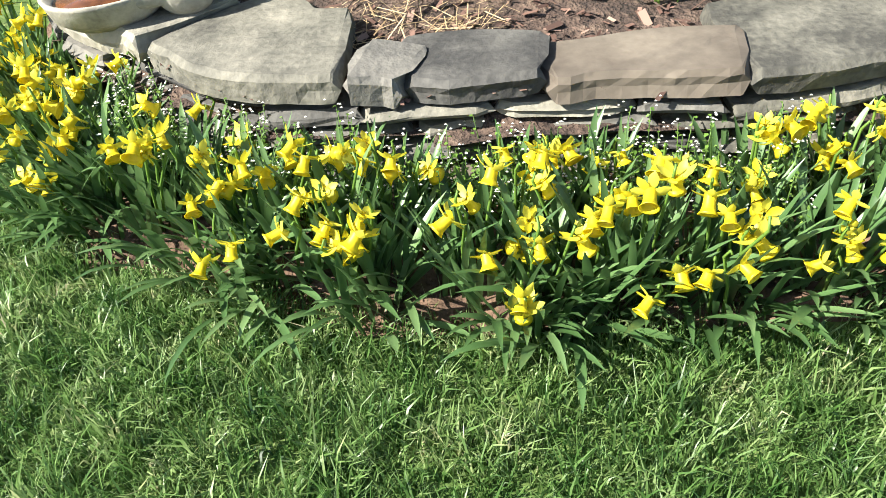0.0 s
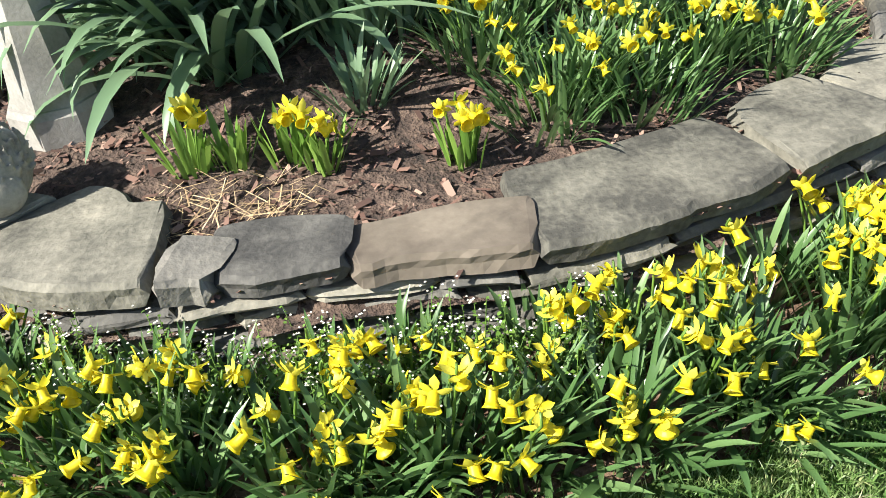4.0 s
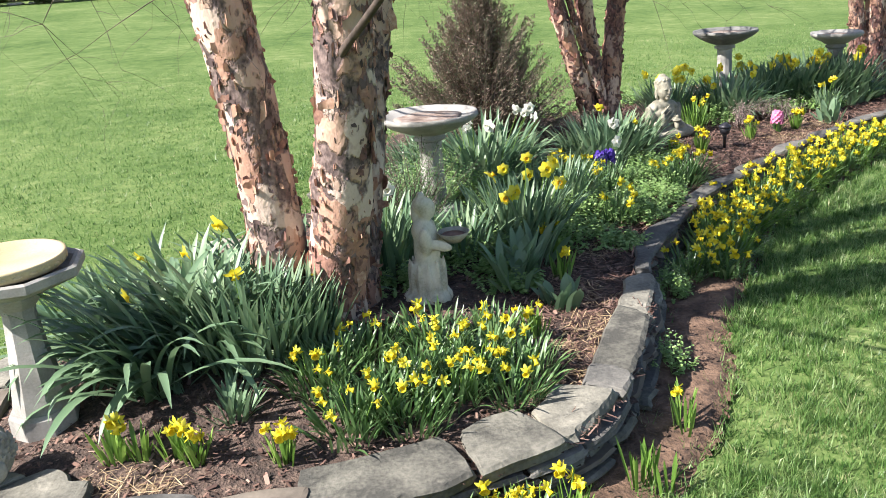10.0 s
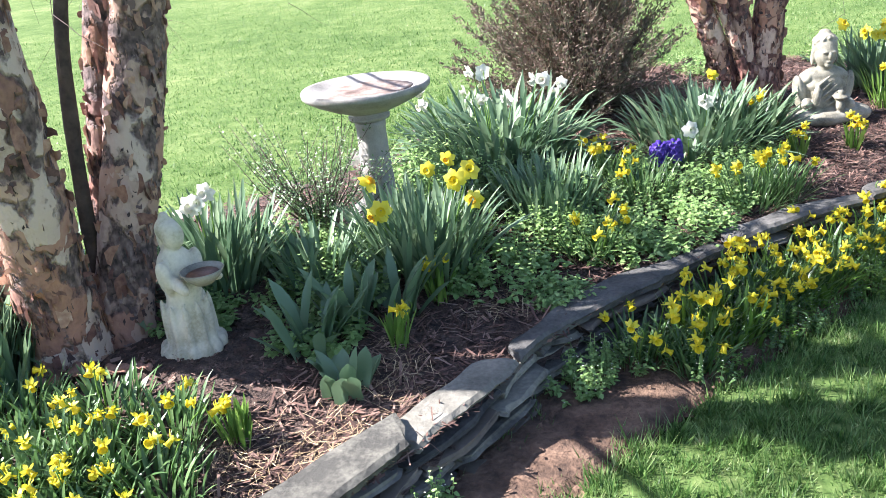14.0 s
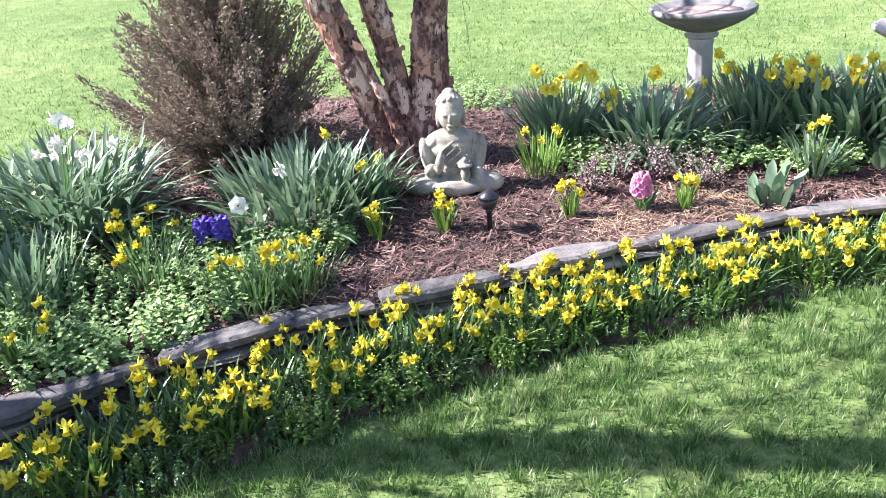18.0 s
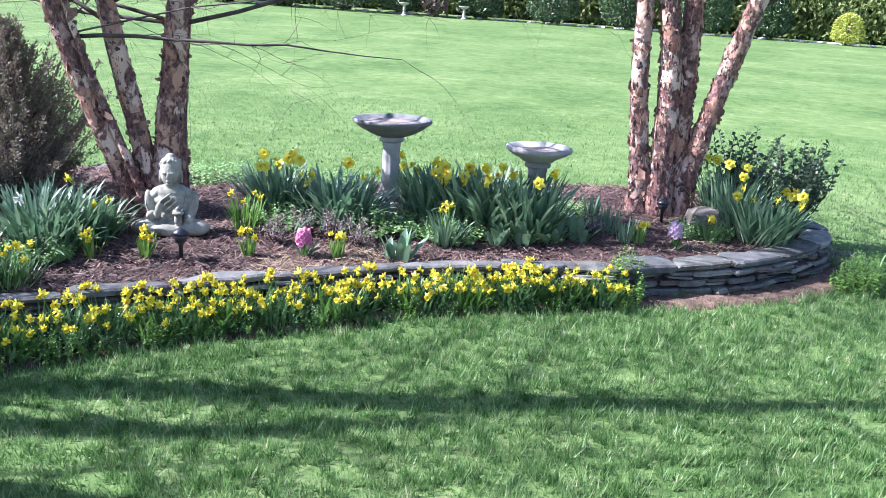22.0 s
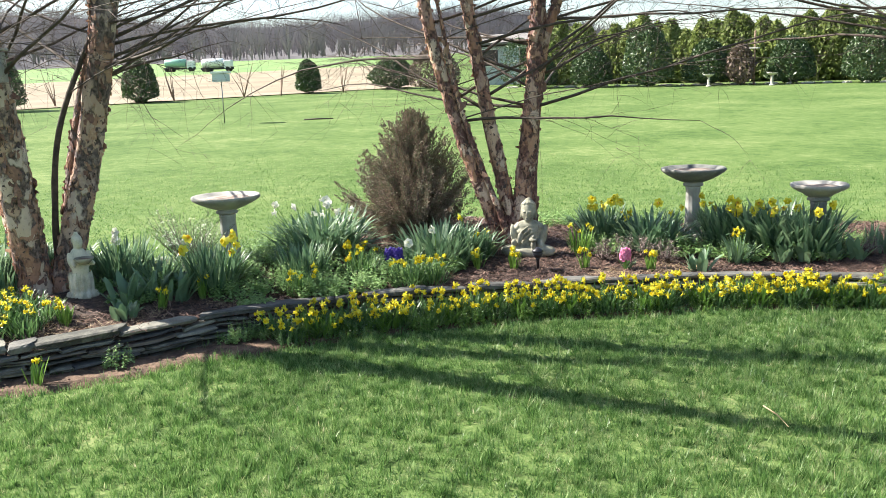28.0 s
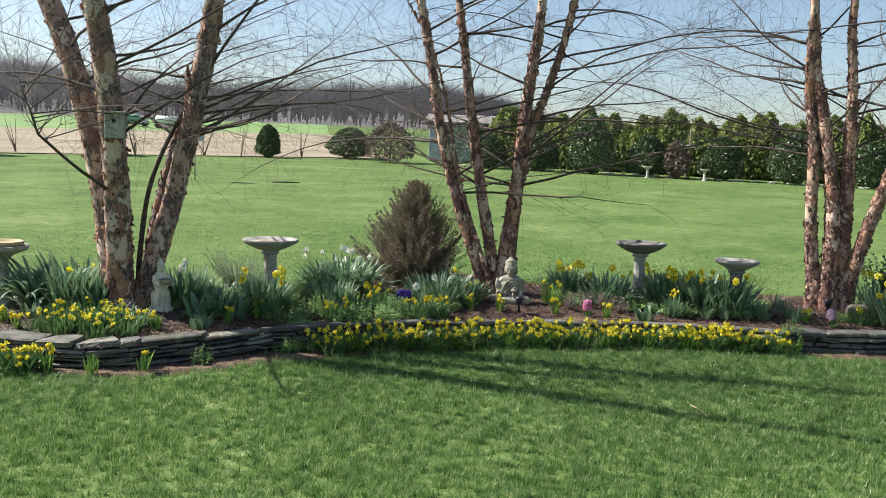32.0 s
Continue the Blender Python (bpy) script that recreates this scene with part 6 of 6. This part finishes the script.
# long hedge
q = np.random.default_rng(77)
n = 110000
t = q.random(n)
hx, hy = -19.5 + 37 * t, 45.6 + 5.3 * t
top = 3.25 + 0.3 * np.sin(hx * 1.3) + 0.22 * np.sin(hx * 3.7 + 1) + 0.15 * np.sin(hx * 7.9)
hz = q.random(n) ** 0.8 * top
c = np.c_[hx, hy + 1.3 * (q.random(n) - 0.5) * 2 * np.clip(1.1 - (hz / top) ** 3, 0.2, 1), land_height(np.c_[hx, hy]) + hz]
d = q.normal(size=(n, 3)) * [0.6, 0.6, 1.0]
d /= np.linalg.norm(d, axis=1)[:, None]
e = np.cross(d, q.normal(size=(n, 3)))
e /= np.linalg.norm(e, axis=1)[:, None]
tagged(new("hedge", cloud_mesh("hedge", c, d * (0.36 * q.uniform(0.5, 1.2, n))[:, None], e * 0.16, HEDGE)), "long tall yellow-green leafy hedge", "hedge", kind="stuff")
n = 40
for i in range(n):
    x = -19 + 34 * i / n
    y = 41.3 + 5.5 * i / n
    rock("edging_stone", (x, y, float(land_height([(x, y)])[0]) - 0.02), (0.7, 0.3, 0.12), 60 + i, LIMESTONE, "pale stone edging a bed below the hedge", "stone")
for i, (x, y) in enumerate([(-7.8, 41.4), (-5.0, 42.2)]):
    bird_bath((x, y, float(land_height([(x, y)])[0]) - 0.01), 0, 0.62, 0.26, LIMESTONE, LIMESTONE, "pale stone bird bath standing before the hedge", "round")
post = thing("garden_post", (-6.0, 42.7, float(land_height([(-6.0, 42.7)])[0])), 0, "weathered wooden post with a small feeder tray", "post")
part("post", mesh("post", *lathe([(0.05, -0.05), (0.045, 2.6), (0.0, 2.62)], 8), BROWN_BARK), post)
part("tray", box_mesh("tray", (-0.2, -0.2, 1.75), (0.2, 0.2, 1.82), LIMESTONE), post)

# pole with a bird house on the lawn
px_, py_ = -16.8, 18.6
pole = thing("martin_house", (px_, py_, float(land_height([(px_, py_)])[0])), 30, "blue-grey bird house with a white roof on a thin pole", "birdhouse")
part("pole", mesh("pole", *lathe([(0.02, -0.05), (0.018, 1.45), (0.0, 1.46)], 8), METAL), pole)
part("box", box_mesh("box", (-0.24, -0.2, 1.4), (0.24, 0.2, 1.66), SIDING), pole)
part("roof", box_mesh("roof", (-0.28, -0.24, 1.67), (0.28, 0.24, 1.74), TANK_WHITE), pole)
log = tagged(new("fallen_branch", mesh("fallen_branch", *tube([(-0.5, 0, 0.03), (0, 0.03, 0.04), (0.5, 0, 0.03)], [0.02, 0.03, 0.015], 6), BRANCH)), "dark stick lying on the far lawn", "branch")
log.matrix_basis = pose(-14.2, 20.5, float(land_height([(-14.2, 20.5)])[0]), 0, 0, 35)
stick = tagged(new("twig", mesh("twig", *tube([(-0.13, 0.0, 0.03), (0.0, 0.008, 0.036), (0.13, 0, 0.03)], [0.003, 0.0035, 0.002], 5), STRAW)), "pale dry twig lying on the grass", "twig")
stick.matrix_basis = pose(5.34, 3.31, 0.01, 0, 0, -50)

# house
HX, HY = -22.6, 49.5
hz0 = float(land_height([(HX, HY)])[0])
house = thing("house", (HX, HY, hz0), 28, "low pale blue bungalow with grey shingle roof", "house")
part("wall", box_mesh("wall", (-3.4, -3, -0.2), (3.4, 3, 2.3), SIDING, 0.02), house)
rv = [(-3.75, -3.5, 2.4), (3.75, -3.5, 2.4), (3.75, 3.5, 2.4), (-3.75, 3.5, 2.4), (-3.75, 0, 3.2), (3.75, 0, 3.2), (-3.75, -3.5, 2.52), (3.75, -3.5, 2.52), (3.75, 3.5, 2.52), (-3.75, 3.5, 2.52)]
part("roof", mesh("roof", rv, [(0, 1, 2, 3)[::-1], (6, 7, 5, 4), (8, 9, 4, 5), (0, 1, 7, 6), (2, 3, 9, 8), (1, 2, 8, 5, 7), (3, 0, 6, 4, 9)], ROOF, smooth=False), house)
for x in (-2.4, 0.0, 2.3):
    w = part("window", box_mesh("window", (x - 0.5, -3.05, 1.1), (x + 0.5, -2.98, 2.1), DARK_GLASS), house)
    part("frame", box_mesh("frame", (x - 0.58, -3.04, 1.02), (x + 0.58, -2.99, 1.1), TANK_WHITE), w)
    part("frame", box_mesh("frame", (x - 0.58, -3.04, 2.1), (x + 0.58, -2.99, 2.18), TANK_WHITE), w)


def land_strip(name, corners, mat, lift, label):
    """A field laid on the land: corners near left, near right, far right, far left."""
    a, b_, c_, d_ = [np.array(p, float) for p in corners]
    nu, nv = 60, 24
    pts = []
    for j in range(nv + 1):
        for i in range(nu + 1):
            u_, w_ = i / nu, j / nv
            pts.append((a * (1 - u_) + b_ * u_) * (1 - w_) + (d_ * (1 - u_) + c_ * u_) * w_)
    pts = np.array(pts)
    ids = np.arange((nu + 1) * (nv + 1)).reshape(nv + 1, nu + 1)
    f = np.stack([ids[:-1, :-1], ids[:-1, 1:], ids[1:, 1:], ids[1:, :-1]], -1).reshape(-1, 4)
    return tagged(new(name, mesh_np(name, np.c_[pts, land_height(pts) + lift], f, mat, True)), label, "field", kind="structure")


land_strip("field", [(-46, 2), (-27, 45), (-60, 78), (-95, 20)], FIELD, 0.05, "pale tan stubble field beyond the lawn")
land_strip("field_green", [(-95, 20), (-60, 78), (-100, 125), (-150, 40)], FIELD_GREEN, 0.05, "bright green crop field before the woods")


def tank_truck(x, y, turn, tank_mat, label):
    ob = thing("tank_truck", (x, y, float(land_height([(x, y)])[0]) + 0.05), turn, label, "truck", "vehicles at the field")
    v, f = lathe([(0.0, -2.6), (0.8, -2.6), (1.0, -2.4), (1.0, 2.4), (0.8, 2.6), (0.0, 2.6)], 20)
    part("tank", mesh("tank", [(z, x2, y2 + 2.0) for x2, y2, z in v], f, tank_mat), ob)
    part("cab", box_mesh("cab", (2.9, -1.0, 0.6), (4.6, 1.0, 2.5), TANK_WHITE, 0.15), ob)
    part("chassis", box_mesh("chassis", (-2.8, -0.9, 0.5), (4.7, 0.9, 0.95), TYRE, 0.03), ob)
    wv, wf = lathe([(0.0, -0.15), (0.45, -0.15), (0.5, -0.1), (0.5, 0.1), (0.45, 0.15), (0.0, 0.15)], 18)
    wm = mesh("wheel", wv, wf, TYRE)
    for wx in (-2.0, -0.9, 3.8):
        for wy in (-0.95, 0.95):
            part("wheel", wm, ob, "", pose(wx, wy, 0.5, 90, 0, 0))
    ob.matrix_basis = ob.matrix_basis @ Matrix.Scale(0.5, 4)


tank_truck(-82, 66, 35, TANK_GREEN, "tanker truck with a pale green tank parked on the field")
tank_truck(-75, 66, 30, TANK_WHITE, "tanker truck with a white tank parked on the field")
tank_truck(-92, 48, 40, TANK_GREEN, "tanker truck with a pale green tank parked on the field")

# wooded ridge
q = np.random.default_rng(91)
n = 5200
az = q.uniform(radians(-8), radians(95), n)
dist = q.uniform(152, 290, n)
bx, by = 3 - np.sin(az) * dist, np.cos(az) * dist
side_fade = soft_step(az, radians(17), radians(33))
lift = side_fade * np.clip((dist - 150) / 140, 0, 1) * (13 + 4.5 * np.sin(az * 5 + 1) + 2 * np.sin(az * 13))
bz = land_height(np.c_[bx, by]) + lift * 0.9
hgt = q.uniform(5, 10, n) * (0.15 + 0.85 * side_fade)
v, rows = [], []
for k_ in range(11):
    spread = q.normal(0, 0.22 if k_ else 0.02, (n, 2)) * hgt[:, None]
    w = (0.06 if k_ else 0.1) * q.uniform(0.6, 1.3, n)
    side = np.c_[np.cos(az), np.sin(az), np.zeros(n)] * w[:, None]
    start = np.c_[bx, by, bz + hgt * (0.0 if k_ == 0 else 0.25 * q.random(n))]
    tip = np.c_[bx + spread[:, 0], by + spread[:, 1], bz + hgt * q.uniform(0.75, 1.0, n)]
    v.append(np.stack([start - side, start + side, tip], 1).reshape(-1, 3))
v = np.concatenate(v)
tagged(new("far_woods", mesh_np("far_woods", v, np.arange(len(v)).reshape(-1, 3), WOODS)), "bare grey-brown winter woods on a far ridge", "woods", kind="stuff")
aa = np.linspace(radians(-20), radians(110), 90)
v, f = [], []
for i, a in enumerate(aa):
    for dd, zz in ((148, -1.0), (200, 6.0), (300, 17.0)):
        p = np.array([[3 - math.sin(a) * dd, math.cos(a) * dd]])
        v.append((p[0, 0], p[0, 1], float(land_height(p)[0]) - 1 + (zz + 1) * float(soft_step(a, radians(17), radians(33))) + (0 if dd < 150 else float(soft_step(a, radians(17), radians(33))) * (2.9 * math.sin(a * 5 + 1) + 1.2 * math.sin(a * 13)))))
    if i:
        b0 = 3 * (i - 1)
        f += [(b0, b0 + 1, b0 + 4, b0 + 3), (b0 + 1, b0 + 2, b0 + 5, b0 + 4)]
RIDGE = surface("wooded slope", [(0.3, (0.075, 0.07, 0.073)), (0.7, (0.125, 0.116, 0.119))], 0.3, 2.5, 0.95, 0.5, 0.5)
tagged(new("ridge", mesh("ridge", v, f, RIDGE)), "grey-brown wooded slope in the distance", "hill", kind="structure")

# ---- dry stone wall ----


def wall_at(s, d):
    """A point at run s along the wall's front edge and d inward."""
    x, y = np.interp(s, RUN, WALL[:, 0]), np.interp(s, RUN, WALL[:, 1])
    e = 0.04
    tx = np.interp(s + e, RUN, WALL[:, 0]) - np.interp(s - e, RUN, WALL[:, 0])
    ty = np.interp(s + e, RUN, WALL[:, 1]) - np.interp(s - e, RUN, WALL[:, 1])
    n = math.hypot(tx, ty) + 1e-9
    return x - ty / n * d, y + tx / n * d


def run_of(x, y):
    return float(RUN[np.argmin(np.hypot(WALL[:, 0] - x, WALL[:, 1] - y))])


def slab(s0, s1, d0, d1, z0, z1, mat, seed, chip=0.012, step=0.02, skew=0.045, lean=0.006):
    """A flat split stone that follows the wall's bend, with chipped edges and a slightly uneven top."""
    r = random.Random(seed)
    n = max(3, int((s1 - s0) / step) + 1)
    b = min(0.010, (z1 - z0) * 0.3)
    skew0, skew1 = r.uniform(-skew, skew), r.uniform(-skew, skew)
    tilt = r.uniform(-lean, lean)
    cut0, cut1 = r.uniform(0.0, 0.014), r.uniform(0.0, 0.014)
    n_knot = max(2, int((s1 - s0) / 0.11))
    knot_at = sorted([0.0, 1.0] + [r.random() for _ in range(n_knot)])
    knot_off = [r.uniform(-0.9, 0.9) for _ in knot_at]
    layer = [r.uniform(-0.25, 0.45), r.uniform(-0.35, 0.35), r.uniform(-0.3, 0.3), 0.0]
    v, f = [], []
    prof = [(0, 0.0, b), (0, 0.0, (z1 - z0) * 0.55), (0, 0.0, z1 - z0 - b), (0, b, z1 - z0), (0.35, 0, z1 - z0), (0.7, 0, z1 - z0), (1, -b, z1 - z0), (1, 0, z1 - z0 - b), (1, 0, b), (0.5, 0, 0.0)]
    m = len(prof)
    stations = [0.0] + [(i + 0.5) / n for i in range(n)] + [1.0]
    for q in stations:
        s_mid = s0 + (s1 - s0) * q
        end = q in (0.0, 1.0)
        round_off = max(0.0, 1 - q / 0.16) ** 2 * cut0 + max(0.0, 1 - (1 - q) / 0.16) ** 2 * cut1
        for kk, (fd, dd, z) in enumerate(prof):
            wide = d1 - d0
            nz = 0.8 * float(np.interp(q, knot_at, knot_off)) + layer[min(kk, 3)] + 0.28 * noise.noise(Vector((s_mid * 38, kk * 2.1, seed * 1.7)))
            nb = noise.noise(Vector((s_mid * 4, 30 + fd, seed * 2.3)))
            d = d0 + fd * wide + dd + (chip * nz + round_off if fd == 0 else 0) + (0.05 * nb - round_off if fd == 1 else 0)
            zz = z0 + z + tilt * (q - 0.5) * 2 + 0.003 * noise.noise(Vector((s_mid * 6, fd * 3, seed)))
            ss = s_mid + (skew0 * (1 - q) + skew1 * q) * fd
            if end:
                ss += (0.006 if q == 0 else -0.006) * (1 if kk in (1, 4, 5, 8) else -1) * -1
                zz = z0 + (zz - z0) * 0.92 + 0.04 * (z1 - z0)
            x, y = wall_at(ss, d)
            v.append((x, y, zz))
    for j in range(len(stations) - 1):
        for i in range(m):
            i2 = (i + 1) % m
            f.append((j * m + i, j * m + i2, (j + 1) * m + i2, (j + 1) * m + i))
    f.append(tuple(range(m - 1, -1, -1)))
    f.append(tuple((len(stations) - 1) * m + i for i in range(m)))
    ob = mesh("stone", v, f, mat, smooth=False)
    return ob


wall_front = tagged(new("wall_front"), "low curved dry-stacked wall of grey flagstones", "stone wall", kind="structure")
# cap stones: where each ends along the wall, its depth and its stone
CAPS = [((-0.97, 2.2), 0.24, 0), ((-0.95, 1.95), 0.25, 2), ((-0.84, 1.66), 0.24, 0), ((-0.62, 1.455), 0.2, 0), ((-0.23, 1.265), 0.27, 0), ((-0.15, 1.26), 0.12, 1), ((0.093, 1.245), 0.17, 1), ((0.385, 1.22), 0.17, 2),
        ((0.9, 1.34), 0.25, 0), ((1.2, 1.47), 0.25, 0), ((1.42, 1.69), 0.21, 0), ((1.5, 1.82), 0.17, 1), ((1.7, 2.26), 0.18, 0), ((1.87, 2.75), 0.16, 0), ((2.42, 3.68), 0.1, 1), ((2.75, 4.05), 0.1, 1), ((2.95, 4.25), 0.09, 1), ((3.35, 4.6), 0.09, 1),
        ((3.7, 4.9), 0.09, 1), ((4.3, 5.33), 0.085, 1), ((4.8, 5.62), 0.085, 1), ((5.15, 5.76), 0.1, 1), ((5.46, 5.87), 0.16, 0), ((5.75, 6.06), 0.18, 1), ((6.1, 6.27), 0.18, 0), ((6.4, 6.58), 0.2, 1), ((6.7, 7.0), 0.2, 0), ((6.78, 7.45), 0.2, 0), ((6.7, 7.75), 0.2, 1)]
at_run, seed = 0.06, 100
STONES = (STONE_GREY, STONE_DARK, STONE_BROWN)
for (x, y), deep, kind in CAPS:
    end = run_of(x, y)
    seed += 1
    q = random.Random(seed)
    loose = 0.2 if x < 1.3 else 1.0 if x < 2.2 else 0.45
    hi = (0.203 if x < 2.2 else 0.194) + q.uniform(-0.004, 0.008) + loose * q.uniform(-0.012, 0.014)
    d0 = -0.004 + loose * q.uniform(-0.03, 0.03)
    part("capstone", slab(at_run + 0.006, end - 0.006, d0, deep + 0.5 * loose * q.uniform(-0.05, 0.06), 0.15 + loose * q.uniform(-0.004, 0.006), hi, STONES[kind], seed, 0.012 + 0.014 * loose, 0.02, 0.045 + 0.05 * loose, 0.006 + 0.01 * loose), wall_front)
    at_run = end
rr = random.Random(5)
for course in range(5):
    z1 = 0.148 - 0.034 * course
    s = rr.uniform(-0.1, 0.05) + 0.06
    while s < wall_run(5.4, 5.85):
        ln = rr.uniform(0.12, 0.44)
        seed += 1
        rough_part = soft_step(s, wall_run(0.9, 1.34), wall_run(1.6, 2.0))
        thick = rr.uniform(0.02, 0.034) - 0.003 * rough_part
        d0 = rr.uniform(-0.018, 0.022) * (1 + 0.5 * rough_part) - (0.006 + 0.003 * rough_part) * course
        part("stone", slab(max(0.02, s) + 0.004, min(RUN[-1], s + ln) - 0.004, d0, d0 + 0.16, z1 - thick - 0.002 + rr.uniform(-0.003, 0.003) * rough_part, z1 - 0.001, rr.choice((STONE_GREY, STONE_DARK, STONE_GREY, STONE_DARK, STONE_BROWN)), seed, 0.016 + 0.012 * rough_part, 0.06, 0.045, 0.006 + 0.006 * rough_part), wall_front)
        s += ln
# the far end is stacked of thicker blocks
for course in range(3):
    z1 = 0.15 - 0.052 * course
    s = wall_run(5.4, 5.85) + rr.uniform(0.0, 0.08)
    while s < RUN[-1] - 0.05:
        ln = rr.uniform(0.1, 0.27)
        seed += 1
        d0 = rr.uniform(-0.03, 0.03) - 0.006 * course
        low = z1 - rr.uniform(0.036, 0.05)
        if rr.random() < 0.35:
            mid = 0.5 * (low + z1) + rr.uniform(-0.006, 0.006)
            part("stone", slab(s + 0.005, min(RUN[-1], s + ln) - 0.005, d0 + rr.uniform(0, 0.02), d0 + 0.16, low, mid - 0.003, rr.choice((STONE_GREY, STONE_DARK)), seed + 5000, 0.014, 0.05, 0.03), wall_front)
            low = mid
        part("stone", slab(s + 0.005, min(RUN[-1], s + ln) - 0.005, d0, d0 + 0.16, low, z1 - 0.002, rr.choice((STONE_GREY, STONE_DARK, STONE_DARK, STONE_BROWN)), seed, 0.016, 0.05, 0.03), wall_front)
        s += ln
# dark earth packed behind the stones
v, f = [], []
ss = np.linspace(0, RUN[-1], 260)
for s in ss:
    for d, z in ((0.075, -0.05), (0.075, 0.14), (0.2, 0.145), (0.2, -0.05)):
        v.append((*wall_at(s, d), z))
for j in range(len(ss) - 1):
    for i in range(4):
        f.append((4 * j + i, 4 * j + (i + 1) % 4, 4 * j + 4 + (i + 1) % 4, 4 * j + 4 + i))
part("earth_core", mesh("earth_core", v, f, MULCH), wall_front, "dark packed earth behind the stones")

# ---- grass ----


def blades(name, n, lo, hi, tall, wide, keep, label, lean=0.8, segs=1, fade=0.0, rim=0.5, crowd=1):
    r = np.random.default_rng(n)
    tufts = max(1, n // crowd)
    tuft = np.c_[r.uniform(lo[0], hi[0], tufts), r.uniform(lo[1], hi[1], tufts)]
    own = r.integers(0, tufts, n)
    out = r.normal(0, 0.016 if crowd > 1 else 0.0, (n, 2))
    p = tuft[own] + out
    vigour = r.uniform(0.55, 1.35, tufts)[own] if crowd > 1 else np.ones(n)
    ok = keep(p)
    p, out, vigour = p[ok], out[ok], vigour[ok]
    to_rim = np.minimum(np.minimum(p[:, 0] - lo[0], hi[0] - p[:, 0]), np.minimum(p[:, 1] - lo[1], hi[1] - p[:, 1]))
    ok = r.random(len(p)) < np.clip(to_rim / rim + 0.15 * wobble(p, 4), 0, 1)
    p, out, vigour = p[ok], out[ok], vigour[ok]
    jit = 0.035
    edge = 0.045 * np.c_[wobble(p, 6), wobble(p, 7, 5)] + 0.02 * np.c_[wobble(p, 19), wobble(p, 21, 5)]
    free = ~(inside(BED, p)) & ~(inside(STRIP, p + edge + r.normal(0, jit, p.shape)))
    p, out, vigour = p[free], out[free], vigour[free]
    if fade:
        gap = edge_gap(np.vstack([BED, BED[:1]]), p)
        ok = r.random(len(p)) < np.exp(-gap / fade)
        p, out, vigour = p[ok], out[ok], vigour[ok]
    n = len(p)
    z = land_height(p)
    patchy = 0.5 + 0.6 * wobble(p, 2.3, 3)
    h = tall * vigour * r.uniform(0.4, 1.15, n) * (0.6 + 0.25 * patchy + 0.35 * np.clip(wobble(p, 21, 1), -0.5, 1) + 0.3 * np.clip(wobble(p, 47, 6), -0.7, 1))
    a = r.uniform(0, 2 * np.pi, n)
    lean_a = 2.2 * wobble(p, 5, 9) + 2.6 * wobble(p, 19, 4) + 2.0 * wobble(p, 43, 2) + r.normal(0, 1.3, n)
    if crowd > 1:
        lean_a = np.where(r.random(n) < 0.6, np.arctan2(out[:, 1], out[:, 0]) + r.normal(0, 0.5, n), lean_a)
    w = wide * r.uniform(0.5, 1.3, n)
    side = np.c_[np.cos(a), np.sin(a), np.zeros(n)] * w[:, None] * 0.5
    base = np.c_[p, z - 0.004]
    bend = (r.uniform(0.1, 1.0, n) ** 0.8)[:, None] * lean * h[:, None]
    way = np.c_[np.cos(lean_a), np.sin(lean_a), np.zeros(n)]
    up = lambda k: np.c_[np.zeros(n), np.zeros(n), h * k]
    tip = base + way * bend + up(r.uniform(0.45, 1.0, n))
    if segs == 1:
        v = np.stack([base - side, base + side, tip], 1).reshape(-1, 3)
        f = np.arange(3 * n).reshape(-1, 3)
    else:
        mid = base + way * bend * 0.35 + up(0.55)
        v = np.stack([base - side * 0.8, base + side * 0.8, mid - side, mid + side, tip], 1).reshape(-1, 3)
        o = np.arange(n)[:, None] * 5
        f = np.concatenate([o + [0, 1, 3], o + [0, 3, 2], o + [2, 3, 4]], 0)
    return tagged(new(name, mesh_np(name, v, f, GRASS, segs > 1)), label, "grass", kind="stuff")


everywhere = lambda p: np.ones(len(p), bool)
blades("lawn_grass", 250000, (-1.6, 0.1), (2.0, 1.5), 0.064, 0.0028, everywhere, "thick green lawn grass beside the daffodil border", 0.8, 2, rim=0.25, crowd=7)
blades("lawn_grass", 1500000, (-0.4, -1.6), (8.8, 7.4), 0.072, 0.0058, lambda p: np.random.default_rng(8).random(len(p)) < 1.1 - 0.5 * ((p[:, 0] < 2.0) & (p[:, 1] > 0.1)) - 0.5 * (p[:, 1] < -0.4), "mown lawn grass with long tree shadows", 0.6, rim=1.2, crowd=26)
blades("lawn_grass", 640000, (-9, 1.2), (5.6, 15), 0.05, 0.009, lambda p: ~((p[:, 0] > 1.2) & (p[:, 1] < 6.6)), "sunlit mown lawn behind the planting bed", 0.6, 1, 4.5, 1.5, 4)
blades("lawn_grass", 170000, (4.9, 6.6), (13, 15), 0.05, 0.01, everywhere, "sunlit mown lawn beyond the bed's end", 0.6, 1, 4.0, 0.8)
